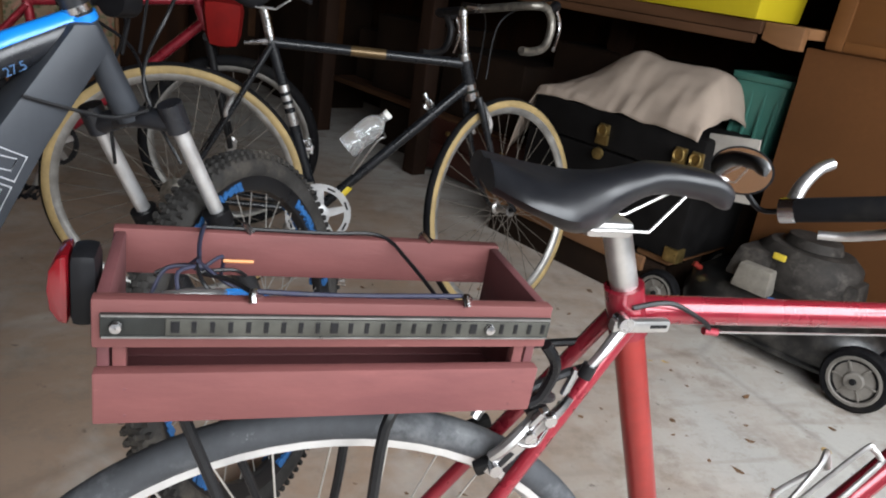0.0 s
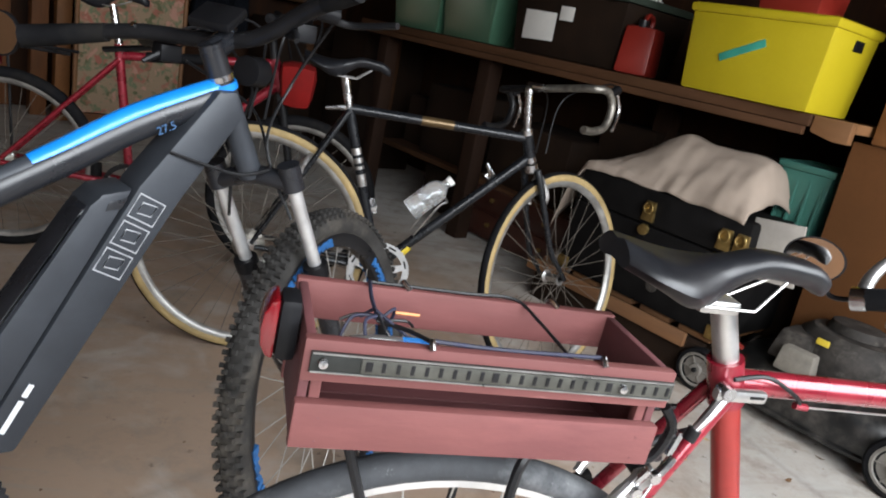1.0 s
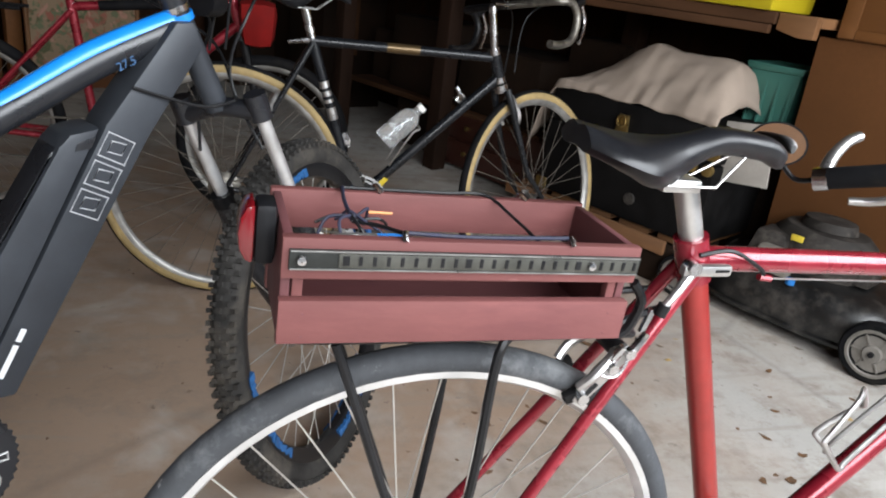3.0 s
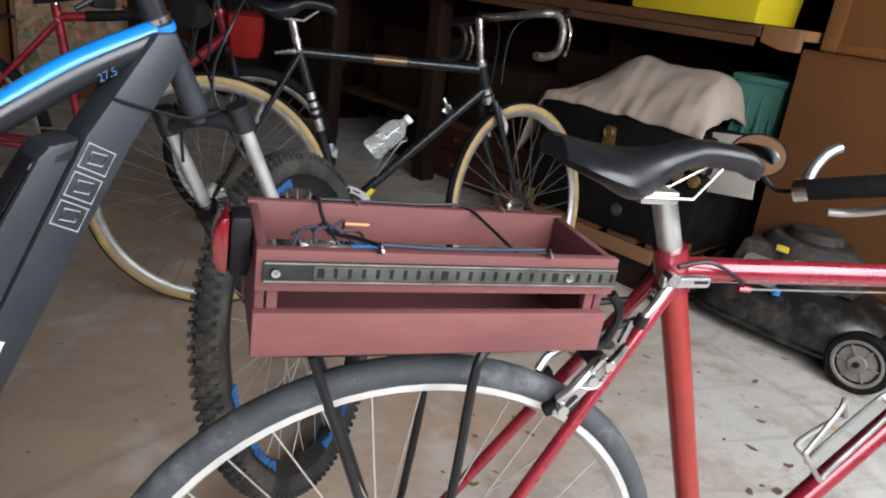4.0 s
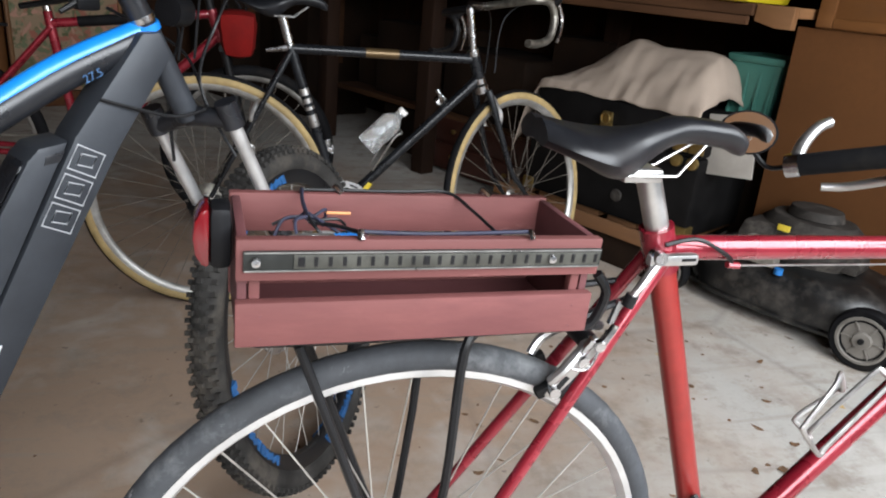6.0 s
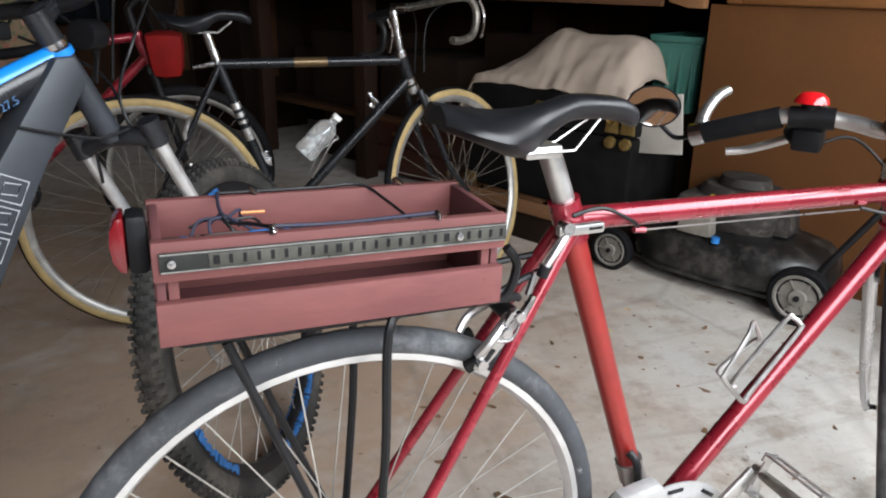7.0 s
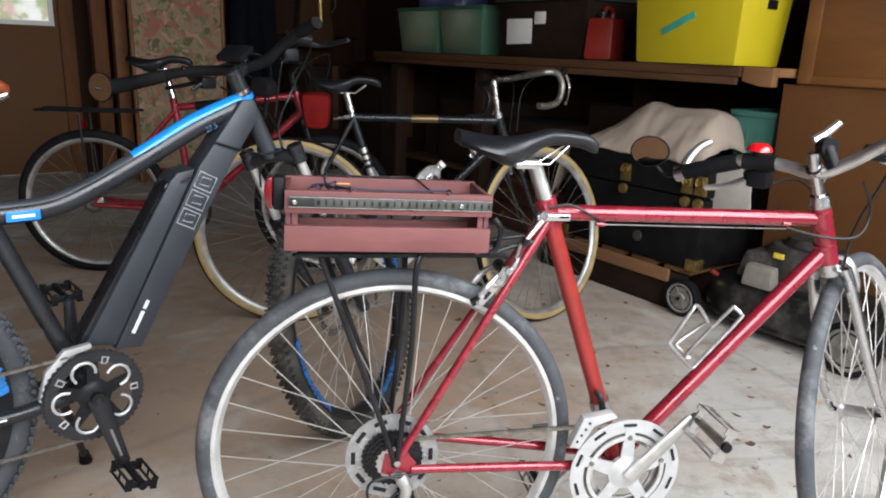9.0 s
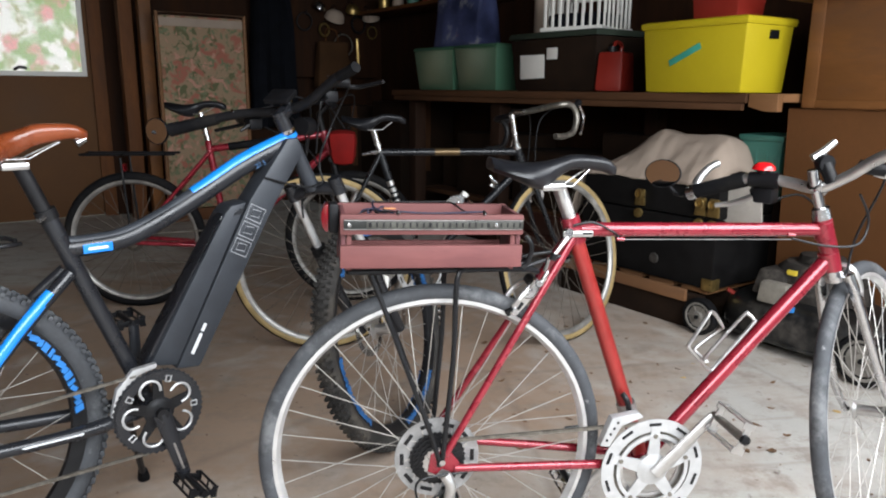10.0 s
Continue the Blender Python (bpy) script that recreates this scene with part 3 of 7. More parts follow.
def chainring(bike, at, R, teeth, m, spider, slots=0, name="chainring", tooth=0.003):
    bm = bmesh.new()
    n = teeth * 2
    prof_o = [R + (tooth if i % 2 else -tooth / 3) for i in range(n)]
    inner = R * (0.76 if tooth == 0 else 0.80)
    for y0 in (0,):
        a = [bm.verts.new((math.cos(math.tau * i / n) * prof_o[i], -0.0015, math.sin(math.tau * i / n) * prof_o[i])) for i in range(n)]
        b = [bm.verts.new((math.cos(math.tau * i / n) * inner, -0.0015, math.sin(math.tau * i / n) * inner)) for i in range(n)]
        c = [bm.verts.new((math.cos(math.tau * i / n) * prof_o[i], 0.0015, math.sin(math.tau * i / n) * prof_o[i])) for i in range(n)]
        d = [bm.verts.new((math.cos(math.tau * i / n) * inner, 0.0015, math.sin(math.tau * i / n) * inner)) for i in range(n)]
        for i in range(n):
            j = (i + 1) % n
            for q in ((a[i], a[j], b[j], b[i]), (c[i], d[i], d[j], c[j]), (a[i], c[i], c[j], a[j]), (b[i], b[j], d[j], d[i])):
                bm.faces.new(q)
    ring = part(name, bm, m, bike, at=at)
    bm = bmesh.new()
    for k in range(5):
        a = math.tau * k / 5 + 0.3
        M = Matrix.Rotation(-a, 4, "Y")
        own = [Vector((0.012, -0.004, -0.015)), Vector((R * 0.84, -0.003, -0.009)), Vector((R * 0.84, -0.003, 0.009)), Vector((0.012, -0.004, 0.015))]
        f = [bm.verts.new(M @ p) for p in own]
        g = [bm.verts.new(M @ (p + Vector((0, 0.004, 0)))) for p in own]
        for q in ((0, 1, 2, 3),):
            bm.faces.new([f[i] for i in q])
            bm.faces.new([g[i] for i in reversed(q)])
        for i in range(4):
            j = (i + 1) % 4
            bm.faces.new((f[i], f[j], g[j], g[i]))
    part("spider", bm, spider, ring)
    part("spindle_boss", lathe([(0.001, -0.010), (0.020, -0.010), (0.026, -0.006), (0.034, -0.004), (0.034, 0.003), (0.001, 0.003)], 24), spider, ring)
    if slots:
        for k in range(slots):
            a = math.tau * (k + 0.5) / slots
            M = Matrix.Rotation(-a, 4, "Y") @ T((R * 0.90, -0.0022, 0))
            part("slot", rbox((-0.003, -0.0010, -0.013), (0.003, 0.0010, 0.013), 0.0008), BLACK, ring, at=M, label="dark slot in the guard")
    return ring


def crank_arm(bike, p0, p1, m, w=0.011):
    return part("crank_arm", tube([p0, p1], (w * 1.25, w * 0.85), 10, flat=0.6), m, bike)


def pedal(bike, at, cage, body):
    """Centre of the pedal; its spindle runs along y."""
    bm = bmesh.new()
    for x in (-0.030, 0.030):
        for z in (-0.010, 0.010):
            rbox((x - 0.0015, -0.045, z - 0.003), (x + 0.0015, 0.045, z + 0.003), 0.0008, bm)
        for y in (-0.0405, 0.0, 0.0405):
            rbox((x - 0.0013, y - 0.003, -0.0068), (x + 0.0013, y + 0.003, 0.0068), 0.0006, bm)
    for y in (-0.046, 0.046):
        rbox((-0.032, y - 0.0015, -0.007), (0.032, y + 0.0015, 0.007), 0.0008, bm)
        for x in (-0.026, 0.026):
            rbox((x - 0.007, y - 0.0015, -0.013), (x + 0.007, y + 0.0015, -0.0072), 0.0008, bm)
            rbox((x - 0.007, y - 0.0015, 0.0072), (x + 0.007, y + 0.0015, 0.013), 0.0008, bm)
    p = part("pedal", bm, cage, bike, at=at)
    part("spindle", tube([(0, -0.05, 0), (0, 0.06, 0)], (0.009, 0.007), 10), body, p)
    part("dust_cap", lathe([(0.001, -0.056), (0.009, -0.055), (0.010, -0.048), (0.001, -0.048)], 14), PLASTIC, p)
    return p


def chain(bike, runs, r=0.0035):
    bm = bmesh.new()
    for a, b in runs:
        a, b = Vector(a), Vector(b)
        n = int((b - a).length / 0.0127)
        d = (b - a).normalized()
        q = d.to_track_quat("X", "Z").to_matrix().to_4x4()
        for i in range(n):
            c = a + (b - a) * ((i + 0.5) / n)
            o = 0.0022 if i % 2 else 0.0036
            for s in (-o, o):
                bmesh.ops.create_cube(bm, size=1, matrix=T(c) @ q @ T((0, s, 0)) @ Matrix.Diagonal((0.0145, 0.0012, 0.0066 if i % 2 else 0.0052, 1)))
    return tagged(part("chain", bm, CHAIN, bike, "oily steel chain", smooth=False), kind="stuff")


def mirror(bike, at, stalk):
    s = part("mirror_stalk", tube(stalk, 0.004, 6, curve=4), PLASTIC, bike)
    m = part("mirror_housing", lathe([(0.001, 0.012), (0.030, 0.010), (0.044, 0.002), (0.045, -0.004), (0.042, -0.004), (0.001, -0.003)], 28), PLASTIC, bike, at=at)
    part("mirror_glass", lathe([(0.0005, -0.0055), (0.0415, -0.0055), (0.0415, -0.0042), (0.0005, -0.0042)], 28), MIRROR, m, "round convex mirror glass")
    return s


def crate(name, label, at, L=0.325, D=0.13, H=0.102):
    """An open slatted box; origin at the middle of its base, x along its length, front at -y."""
    c = thing(name, label, "crate", at)
    t = 0.011
    x0, x1, y0, y1 = -L / 2, L / 2, -D / 2, D / 2
    for nm, z0, z1 in (("lower_slat", 0.006, 0.046), ("upper_slat", 0.0655, 0.101)):
        part(nm, rbox((x0, y0, z0), (x1, y0 + t, z1), 0.0018), CRATE, c)
    for nm, z0, z1 in (("lower_slat", 0.0, 0.030), ("upper_slat", 0.064, H)):
        part(nm, rbox((x0, y1 - t, z0), (x1, y1, z1), 0.0018), CRATE, c)
    # both end boards take the shaded wood, as they face away from the light
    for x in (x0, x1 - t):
        part("end_board", rbox((x + 0.0015, y0 + t, 0.0045), (x + t - 0.0015, y1 - t, H - 0.002), 0.0018), CRATE_IN, c, "end board in darker wood, shade put into its colour")
    for x in (x0 + t, x1 - t - 0.009):
        part("corner_post", rbox((x, y0 + t, 0.0), (x + 0.009, y0 + t + 0.010, 0.094), 0.0015), CRATE, c)
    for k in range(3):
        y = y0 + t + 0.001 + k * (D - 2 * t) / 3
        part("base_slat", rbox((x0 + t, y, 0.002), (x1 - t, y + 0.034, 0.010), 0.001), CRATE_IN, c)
    for x in (x0 + 0.02, x1 - 0.02):
        for z in (0.013, 0.034):
            part("nail", lathe([(0.0002, y0 - 0.0003), (0.0011, y0 - 0.0003), (0.0011, y0 + 0.001), (0.0002, y0 + 0.001)], 8), CRATE_IN, c, at=T((x, 0, z)) @ Matrix.Identity(4))
    return c


# ---- the red bicycle ----
RB = T((0.036, 0, 0)) @ Matrix.Rotation(radians(2.0), 4, "Z") @ T((-0.03, 0, 0))
rb = thing("bicycle", "red steel road bicycle with a black rear rack", "bicycle", RB)
AX, BB, SL, HT, HB = Vector((0, 0, 0.345)), Vector((0.447, 0, 0.288)), Vector((0.268, 0, 0.792)), Vector((0.803, 0, 0.800)), Vector((0.842, 0, 0.690))
part("top_tube", tube([SL + Vector((0.005, 0, -0.003)), (0.812, 0, 0.776)], 0.0142, 16), RED, rb)
part("down_tube", tube([(0.832, 0, 0.718), BB], 0.0158, 16), RED, rb)
part("seat_tube", tube([SL, BB], 0.0155, 16), RED_LIT, rb, "red seat tube, its highlight put into the colour")
part("head_tube", tube([HT, HB], 0.0185, 16), RED, rb)
part("seat_lug", tube([SL + Vector((-0.008, 0, 0.022)), SL + Vector((0.010, 0, -0.028))], 0.0188, 16), RED, rb)
part("bottom_bracket_shell", tube([BB - Vector((0, 0.034, 0)), BB + Vector((0, 0.034, 0))], 0.021, 16), RED, rb)
for lug in ((0.803, 0.776, 0.812), (0.826, 0.712, 0.838)):
    part("head_lug", tube([(lug[0], 0, lug[1] + 0.016), (lug[0] + 0.011, 0, lug[1] - 0.016)], 0.0208, 16), RED, rb)
for s in (-1, 1):
    part("seat_stay", tube([SL + Vector((0.0, 0.014 * s, -0.012)), (0.165, 0.033 * s, 0.612), (0.012, 0.060 * s, 0.362)], (0.0085, 0.0070), 12, curve=5), RED, rb)
    part("chain_stay", tube([BB + Vector((-0.01, 0.022 * s, 0.0)), (0.30, 0.036 * s, 0.305), (0.03, 0.060 * s, 0.333)], (0.011, 0.0075), 12, curve=5), RED, rb)
    part("dropout", prism([(-0.016, 0.366), (0.018, 0.374), (0.040, 0.345), (0.030, 0.322), (0.006, 0.334), (-0.006, 0.322), (-0.022, 0.330)], 0.058 * s - 0.003, 0.058 * s + 0.003, 0.001), RED, rb)
wheel(rb, T(AX), 0.345, 0.0165, 0.0105, 36, TYRE, RIMS, hub_r=0.02, flange=0.03, width=0.066)
# drive side: protector disc, sprockets, chain, derailleurs
pd = part("spoke_protector", lathe(disc_profile(0.052, 0.084, -0.034, -0.032), 48), mat("grey_clouded_disc", (0.33, 0.33, 0.33), 0.4, 0.6, 0.25, 30, 0.05), rb, "pale alloy disc behind the sprockets", at=T(AX))
for k in range(10):
    a = math.tau * k / 10
    part("slot", rbox((-0.004, -0.0355, -0.012), (0.004, -0.0335, 0.012), 0.001), BLACK, pd, at=Matrix.Rotation(a, 4, "Y") @ T((0.070, 0, 0)), label="dark slot in the disc")
for k, r in enumerate((0.054, 0.048, 0.042, 0.036, 0.030)):
    n = int(r * 600)
    bm = bmesh.new()
    y = -0.037 - k * 0.0045
    o = [bm.verts.new((math.cos(math.tau * i / (2 * n)) * (r + (0.0025 if i % 2 else -0.001)), y, math.sin(math.tau * i / (2 * n)) * (r + (0.0025 if i % 2 else -0.001)))) for i in range(2 * n)]
    p = [bm.verts.new((v.co.x, y - 0.002, v.co.z)) for v in o]
    bm.faces.new(o)
    bm.faces.new(list(reversed(p)))
    for i in range(2 * n):
        j = (i + 1) % (2 * n)
        bm.faces.new((o[i], o[j], p[j], p[i]))
    part("sprocket", bm, BLACK if k < 4 else SILVER, rb, at=T(AX), smooth=False)
RC = BB + Vector((-0.002, -0.052, 0.005))
chainring(rb, T(RC), 0.110, 52, GUARD, GUARD, slots=10, tooth=0.0)
part("inner_guard", lathe(disc_profile(0.070, 0.078, -0.0045, -0.001), 48), GUARD, rb, at=T(RC))
for k in range(5):
    a = math.tau * k / 5 + 0.3
    part("ring_bolt", lathe(disc_profile(0.0004, 0.0048, -0.0062, -0.003), 12), CHAIN, rb, at=T(RC) @ Matrix.Rotation(-a, 4, "Y") @ T((0.074, 0, 0)))
part("toothed_ring", lathe(disc_profile(0.068, 0.092, 0.003, 0.005), 48), CHAIN, rb, at=T(RC))
part("inner_chainring", lathe(disc_profile(0.060, 0.072, 0.007, 0.010), 48), SILVER, rb, at=T(RC))
ca = BB + Vector((0.108, -0.078, 0.128))
crank_arm(rb, BB + Vector((0, -0.066, 0)), ca, SILVER, 0.0125)
pedal(rb, T(ca + Vector((0.002, -0.058, 0.002))) @ Matrix.Rotation(radians(-68), 4, "Y"), SILVER, CHAIN)
cb = BB + Vector((-0.108, 0.078, -0.128))
crank_arm(rb, BB + Vector((0, 0.066, 0)), cb, SILVER)
pedal(rb, T(cb + Vector((0, 0.058, 0))) @ Matrix.Rotation(radians(200), 4, "Y") @ Matrix.Rotation(math.pi, 4, "Z"), CHROME, BLACK)
chain(rb, [((0.006, -0.047, 0.345 + 0.040), RC + Vector((-0.02, 0.004, 0.100))), ((0.03, -0.047, 0.235), RC + Vector((-0.02, 0.004, -0.100)))])
fd = part("front_derailleur", prism([(0.322, 0.362), (0.345, 0.420), (0.400, 0.428), (0.412, 0.418), (0.366, 0.402), (0.342, 0.358)], -0.070, -0.050, 0.003), GUARD, rb, "pale alloy front derailleur cage")
for k in range(4):
    part("rivet", lathe(disc_profile(0.0003, 0.0028, -0.0706, -0.069), 10), BLACK, fd, at=T((0.336 + 0.007 * k, 0, 0.374 + 0.012 * k)))
part("derailleur_clamp", tube([(0.413, 0, 0.385), (0.401, 0, 0.420)], 0.0195, 14), SILVER, rb)
part("cable_guide", tube([(0.405, -0.022, 0.395), (0.392, -0.030, 0.435), (0.385, -0.020, 0.448)], 0.006, 8, curve=4), BLACK, rb)
dr = part("rear_derailleur", tube([(0.012, -0.064, 0.322), (0.022, -0.070, 0.300), (0.018, -0.068, 0.268), (0.030, -0.058, 0.238)], (0.012, 0.009), 10, curve=4), SILVER, rb)
for p in ((0.022, 0.262), (0.045, 0.205)):
    part("jockey_wheel", lathe(disc_profile(0.003, 0.020, -0.052, -0.044), 24), PLASTIC, dr, at=T((p[0], 0, p[1])))
part("cage_plate", prism([(0.012, 0.272), (0.030, 0.275), (0.057, 0.205), (0.045, 0.192), (0.033, 0.200)], -0.058, -0.0555, 0.0008), SILVER, dr)
part("cable_loop", tube([(0.012, -0.064, 0.29), (-0.035, -0.066, 0.265), (-0.040, -0.066, 0.315), (0.05, -0.063, 0.325)], 0.0025, 6, curve=6), BLACK, rb)
# brake, binder and cables at the seat cluster
bk = part("rear_brake", tube([(0.146, -0.031, 0.648), (0.160, -0.036, 0.668), (0.186, -0.022, 0.690), (0.192, 0.018, 0.690), (0.164, 0.034, 0.668), (0.148, 0.030, 0.648)], 0.0058, 8, curve=4), SILVER, rb, "silver side-pull brake caliper")
for s in (-1, 1):
    part("brake_shoe", rbox((0.130, 0.028 * s - 0.006, 0.633), (0.166, 0.028 * s + 0.006, 0.645), 0.003), RUBBER, bk, at=T((0.146, 0, 0.64)) @ Matrix.Rotation(radians(-24), 4, "Y") @ T((-0.146, 0, -0.64)))
part("caliper_plate", prism([(0.138, 0.634), (0.150, 0.628), (0.168, 0.648), (0.184, 0.668), (0.200, 0.690), (0.192, 0.702), (0.176, 0.692), (0.160, 0.672)], -0.036, -0.027, 0.003), SILVER, bk)
part("caliper_slot", prism([(0.148, 0.640), (0.154, 0.638), (0.166, 0.654), (0.160, 0.658)], -0.0366, -0.0350, 0.0004), BLACK, bk)
for bx, bz in ((0.176, 0.676), (0.192, 0.694)):
    part("caliper_nut", tube([(bx, -0.034, bz), (bx, -0.044, bz)], 0.0062, 8), CHROME, bk)
part("adjuster", tube([(0.196, -0.034, 0.690), (0.206, -0.036, 0.708), (0.210, -0.036, 0.716)], (0.0055, 0.0040), 8), CHROME, bk)
part("brake_bolt", tube([(0.172, -0.030, 0.672), (0.186, -0.036, 0.700)], 0.0055, 8), CHROME, bk)
part("pivot_block", tube([(0.190, -0.024, 0.688), (0.190, 0.02, 0.688)], 0.011, 10), BLACK, bk)
part("shoe_bolt", tube([(0.148, -0.030, 0.640), (0.148, -0.043, 0.640)], 0.0065, 10), CHROME, bk)
part("brake_spring", tube([(0.165, -0.034, 0.665), (0.182, -0.042, 0.668), (0.196, -0.036, 0.690), (0.205, -0.028, 0.706)], 0.0016, 6, curve=4), CHROME, bk)
part("cable_hanger", rbox((0.240, -0.031, 0.779), (0.300, -0.020, 0.792), 0.004), SILVER, rb, "pale alloy cable clamp plate")
part("hanger_slot", rbox((0.278, -0.0312, 0.7845), (0.296, -0.0298, 0.788), 0.0005), BLACK, rb)
part("quick_release", tube([(0.252, -0.026, 0.782), (0.236, -0.034, 0.766), (0.222, -0.037, 0.749)], (0.0062, 0.0040), 8, curve=4), SILVER, rb)
part("lever_knob", tube([(0.222, -0.037, 0.751), (0.218, -0.037, 0.738)], 0.0070, 10), BLACK, rb)
part("binder_bolt", tube([(0.250, -0.020, 0.790), (0.250, -0.036, 0.790)], 0.0075, 12), CHROME, rb)
part("barrel_adjuster", tube([(0.213, -0.030, 0.742), (0.206, -0.030, 0.715)], 0.0042, 8), CHROME, rb)
part("brake_cable", tube([(0.262, -0.02, 0.80), (0.30, -0.022, 0.806), (0.345, -0.018, 0.785), (0.36, -0.012, 0.772)], 0.0026, 6, curve=6), BLACK, rb)
part("brake_cable", tube([(0.36, -0.012, 0.7695), (0.73, -0.012, 0.760)], 0.0012, 5), SILVER, rb)
part("brake_cable", tube([(0.21, -0.03, 0.70), (0.19, -0.026, 0.672)], 0.0015, 5), SILVER, rb)
for x in (0.362, 0.728):
    part("cable_stop", tube([(x - 0.008, -0.012, 0.771), (x + 0.008, -0.012, 0.769)], 0.004, 8), RED, rb)
part("brake_cable", tube([(0.73, -0.012, 0.762), (0.80, -0.03, 0.748), (0.865, -0.035, 0.752), (0.885, -0.03, 0.80), (0.845, -0.045, 0.855)], 0.0026, 6, curve=6), BLACK, rb)
part("bottle_cage", tube([(0.578, -0.022, 0.492), (0.567, -0.026, 0.493), (0.540, -0.034, 0.518), (0.512, -0.038, 0.547), (0.513, -0.038, 0.556), (0.530, -0.036, 0.582), (0.549, -0.032, 0.608), (0.560, -0.024, 0.616), (0.577, -0.012, 0.608), (0.604, 0.000, 0.576), (0.604, 0.008, 0.566), (0.582, 0.014, 0.546), (0.557, 0.016, 0.524), (0.560, 0.014, 0.515), (0.582, 0.006, 0.496)], 0.0037, 8, curve=5), SILVER, rb, "silver wire bottle cage")
part("cage_rail", tube([(0.578, -0.022, 0.492), (0.588, -0.018, 0.500), (0.662, -0.014, 0.582), (0.666, -0.010, 0.592), (0.658, -0.004, 0.600), (0.648, 0.000, 0.596), (0.575, 0.004, 0.508), (0.582, 0.006, 0.496)], 0.0037, 8, curve=5), SILVER, rb)
part("valve", tube([(0.306, 0, 0.372), (0.272, 0, 0.370)], 0.003, 6), BLACK, rb)
# seat
part("seat_post", tube([SL + Vector((-0.006, 0, 0.018)), (0.236, 0, 0.874)], 0.0132, 16), SILVER, rb, "pale alloy seat post")
part("post_head", rbox((0.200, -0.016, 0.866), (0.246, 0.016, 0.881), 0.005), SILVER, rb)
saddle(rb, T((0.101, 0, 0.932)), 0.247, 0.060, 0.020, SADDLE, drop=0.005, thick=0.050, dip=0.011)
# fork, front wheel and bars, steered to the left
ST = steer(HT, HB, 37)
part("fork_crown", tube([ST @ Vector((0.8455, 0, 0.688)), ST @ Vector((0.853, 0, 0.668))], 0.021, 14), CHROME, rb)
for s in (-1, 1):
    part("fork_blade", tube([ST @ Vector(p) for p in ((0.850, 0.026 * s, 0.678), (0.868, 0.034 * s, 0.63), (0.935, 0.046 * s, 0.465), (0.975, 0.050 * s, 0.395), (1.022, 0.051 * s, 0.343))], (0.0125, 0.0065), 12, curve=6), CHROME, rb, "chromed fork blade")
wheel(rb, ST @ T((1.024, 0, 0.345)), 0.345, 0.0165, 0.0105, 36, TYRE, RIMS, flange=0.02, width=0.056)
fb = part("front_brake", tube([ST @ Vector(p) for p in ((0.893, -0.030, 0.615), (0.893, -0.034, 0.650), (0.884, -0.020, 0.690), (0.884, 0.02, 0.690), (0.893, 0.034, 0.650), (0.893, 0.030, 0.615))], 0.0075, 8, curve=4), SILVER, rb)
part("brake_bolt", tube([ST @ Vector((0.87, 0, 0.683)), ST @ Vector((0.91, 0, 0.690))], 0.008, 8), CHROME, fb)
part("headset", tube([HT, HT + Vector((-0.007, 0, 0.022))], (0.0195, 0.0165), 16), CHROME, rb)
part("headset", tube([HB, HB + Vector((0.004, 0, -0.012))], (0.0185, 0.0195), 16), CHROME, rb)
stm = part("stem", tube([(0.797, 0, 0.818), (0.776, 0, 0.872), (0.768, 0, 0.900)], 0.0110, 14, curve=4), CHROME, rb, "chromed quill stem")
HC = Vector((0.786, 0, 0.862))
SB = steer(HT, HB, 33)
part("stem_extension", tube([SB @ Vector((0.772, 0, 0.872)), SB @ HC, SB @ (HC + Vector((0.016, 0, -0.004)))], 0.0150, 12), CHROME, stm)
def bar_pt(y, x=0.0, z=0.0):
    rise = 0.026 * min(1.0, abs(y) / 0.10) + (0.10 * max(0.0, -y - 0.04) if y < 0 else 0.0)
    return SB @ (HC + Vector((x, y, z + rise)))
part("handlebar", tube([bar_pt(-0.27, -0.045, 0.016), bar_pt(-0.14, -0.018, 0.018), bar_pt(-0.06, 0.0, 0.002), bar_pt(0, 0, 0), bar_pt(0.06, 0, 0.002), bar_pt(0.13, -0.010, 0.006), bar_pt(0.262, -0.020, -0.014)], 0.0115, 12, curve=6), SILVER, rb, "silver riser handlebar")
part("grip", tube([bar_pt(0.145, -0.011, 0.004), bar_pt(0.258, -0.020, -0.013)], 0.0165, 14), RUBBER, rb, "black rubber grip")
part("grip", tube([bar_pt(-0.15, -0.021, 0.018), bar_pt(-0.268, -0.045, 0.016)], 0.0165, 14), RUBBER, rb, "black rubber grip")
part("bar_end", tube([bar_pt(0.256, -0.019, -0.013), bar_pt(0.276, -0.020, -0.016)], 0.0175, 12), CHROME, rb)
part("bar_end_lever", tube([bar_pt(0.264, -0.018, -0.010), bar_pt(0.262, 0.006, 0.016), bar_pt(0.250, 0.034, 0.040), bar_pt(0.238, 0.052, 0.048)], (0.0105, 0.0080), 10, curve=4), SILVER, rb, "bright bar-end lever")
part("brake_lever", tube([bar_pt(0.12, 0.02, -0.016), bar_pt(0.14, 0.03, -0.030), bar_pt(0.20, 0.03, -0.046), bar_pt(0.235, 0.02, -0.048)], (0.008, 0.006), 10, curve=4), SILVER, rb, "silver brake lever")
part("lever_body", tube([bar_pt(0.085, 0.0, 0.004), bar_pt(0.11, 0.012, -0.012), bar_pt(0.135, 0.024, -0.028)], (0.017, 0.020), 10, curve=4), PLASTIC, rb)
part("clamp_band", tube([bar_pt(0.075, 0.0, 0.002), bar_pt(0.135, -0.010, 0.004)], 0.0165, 12), PLASTIC, rb)
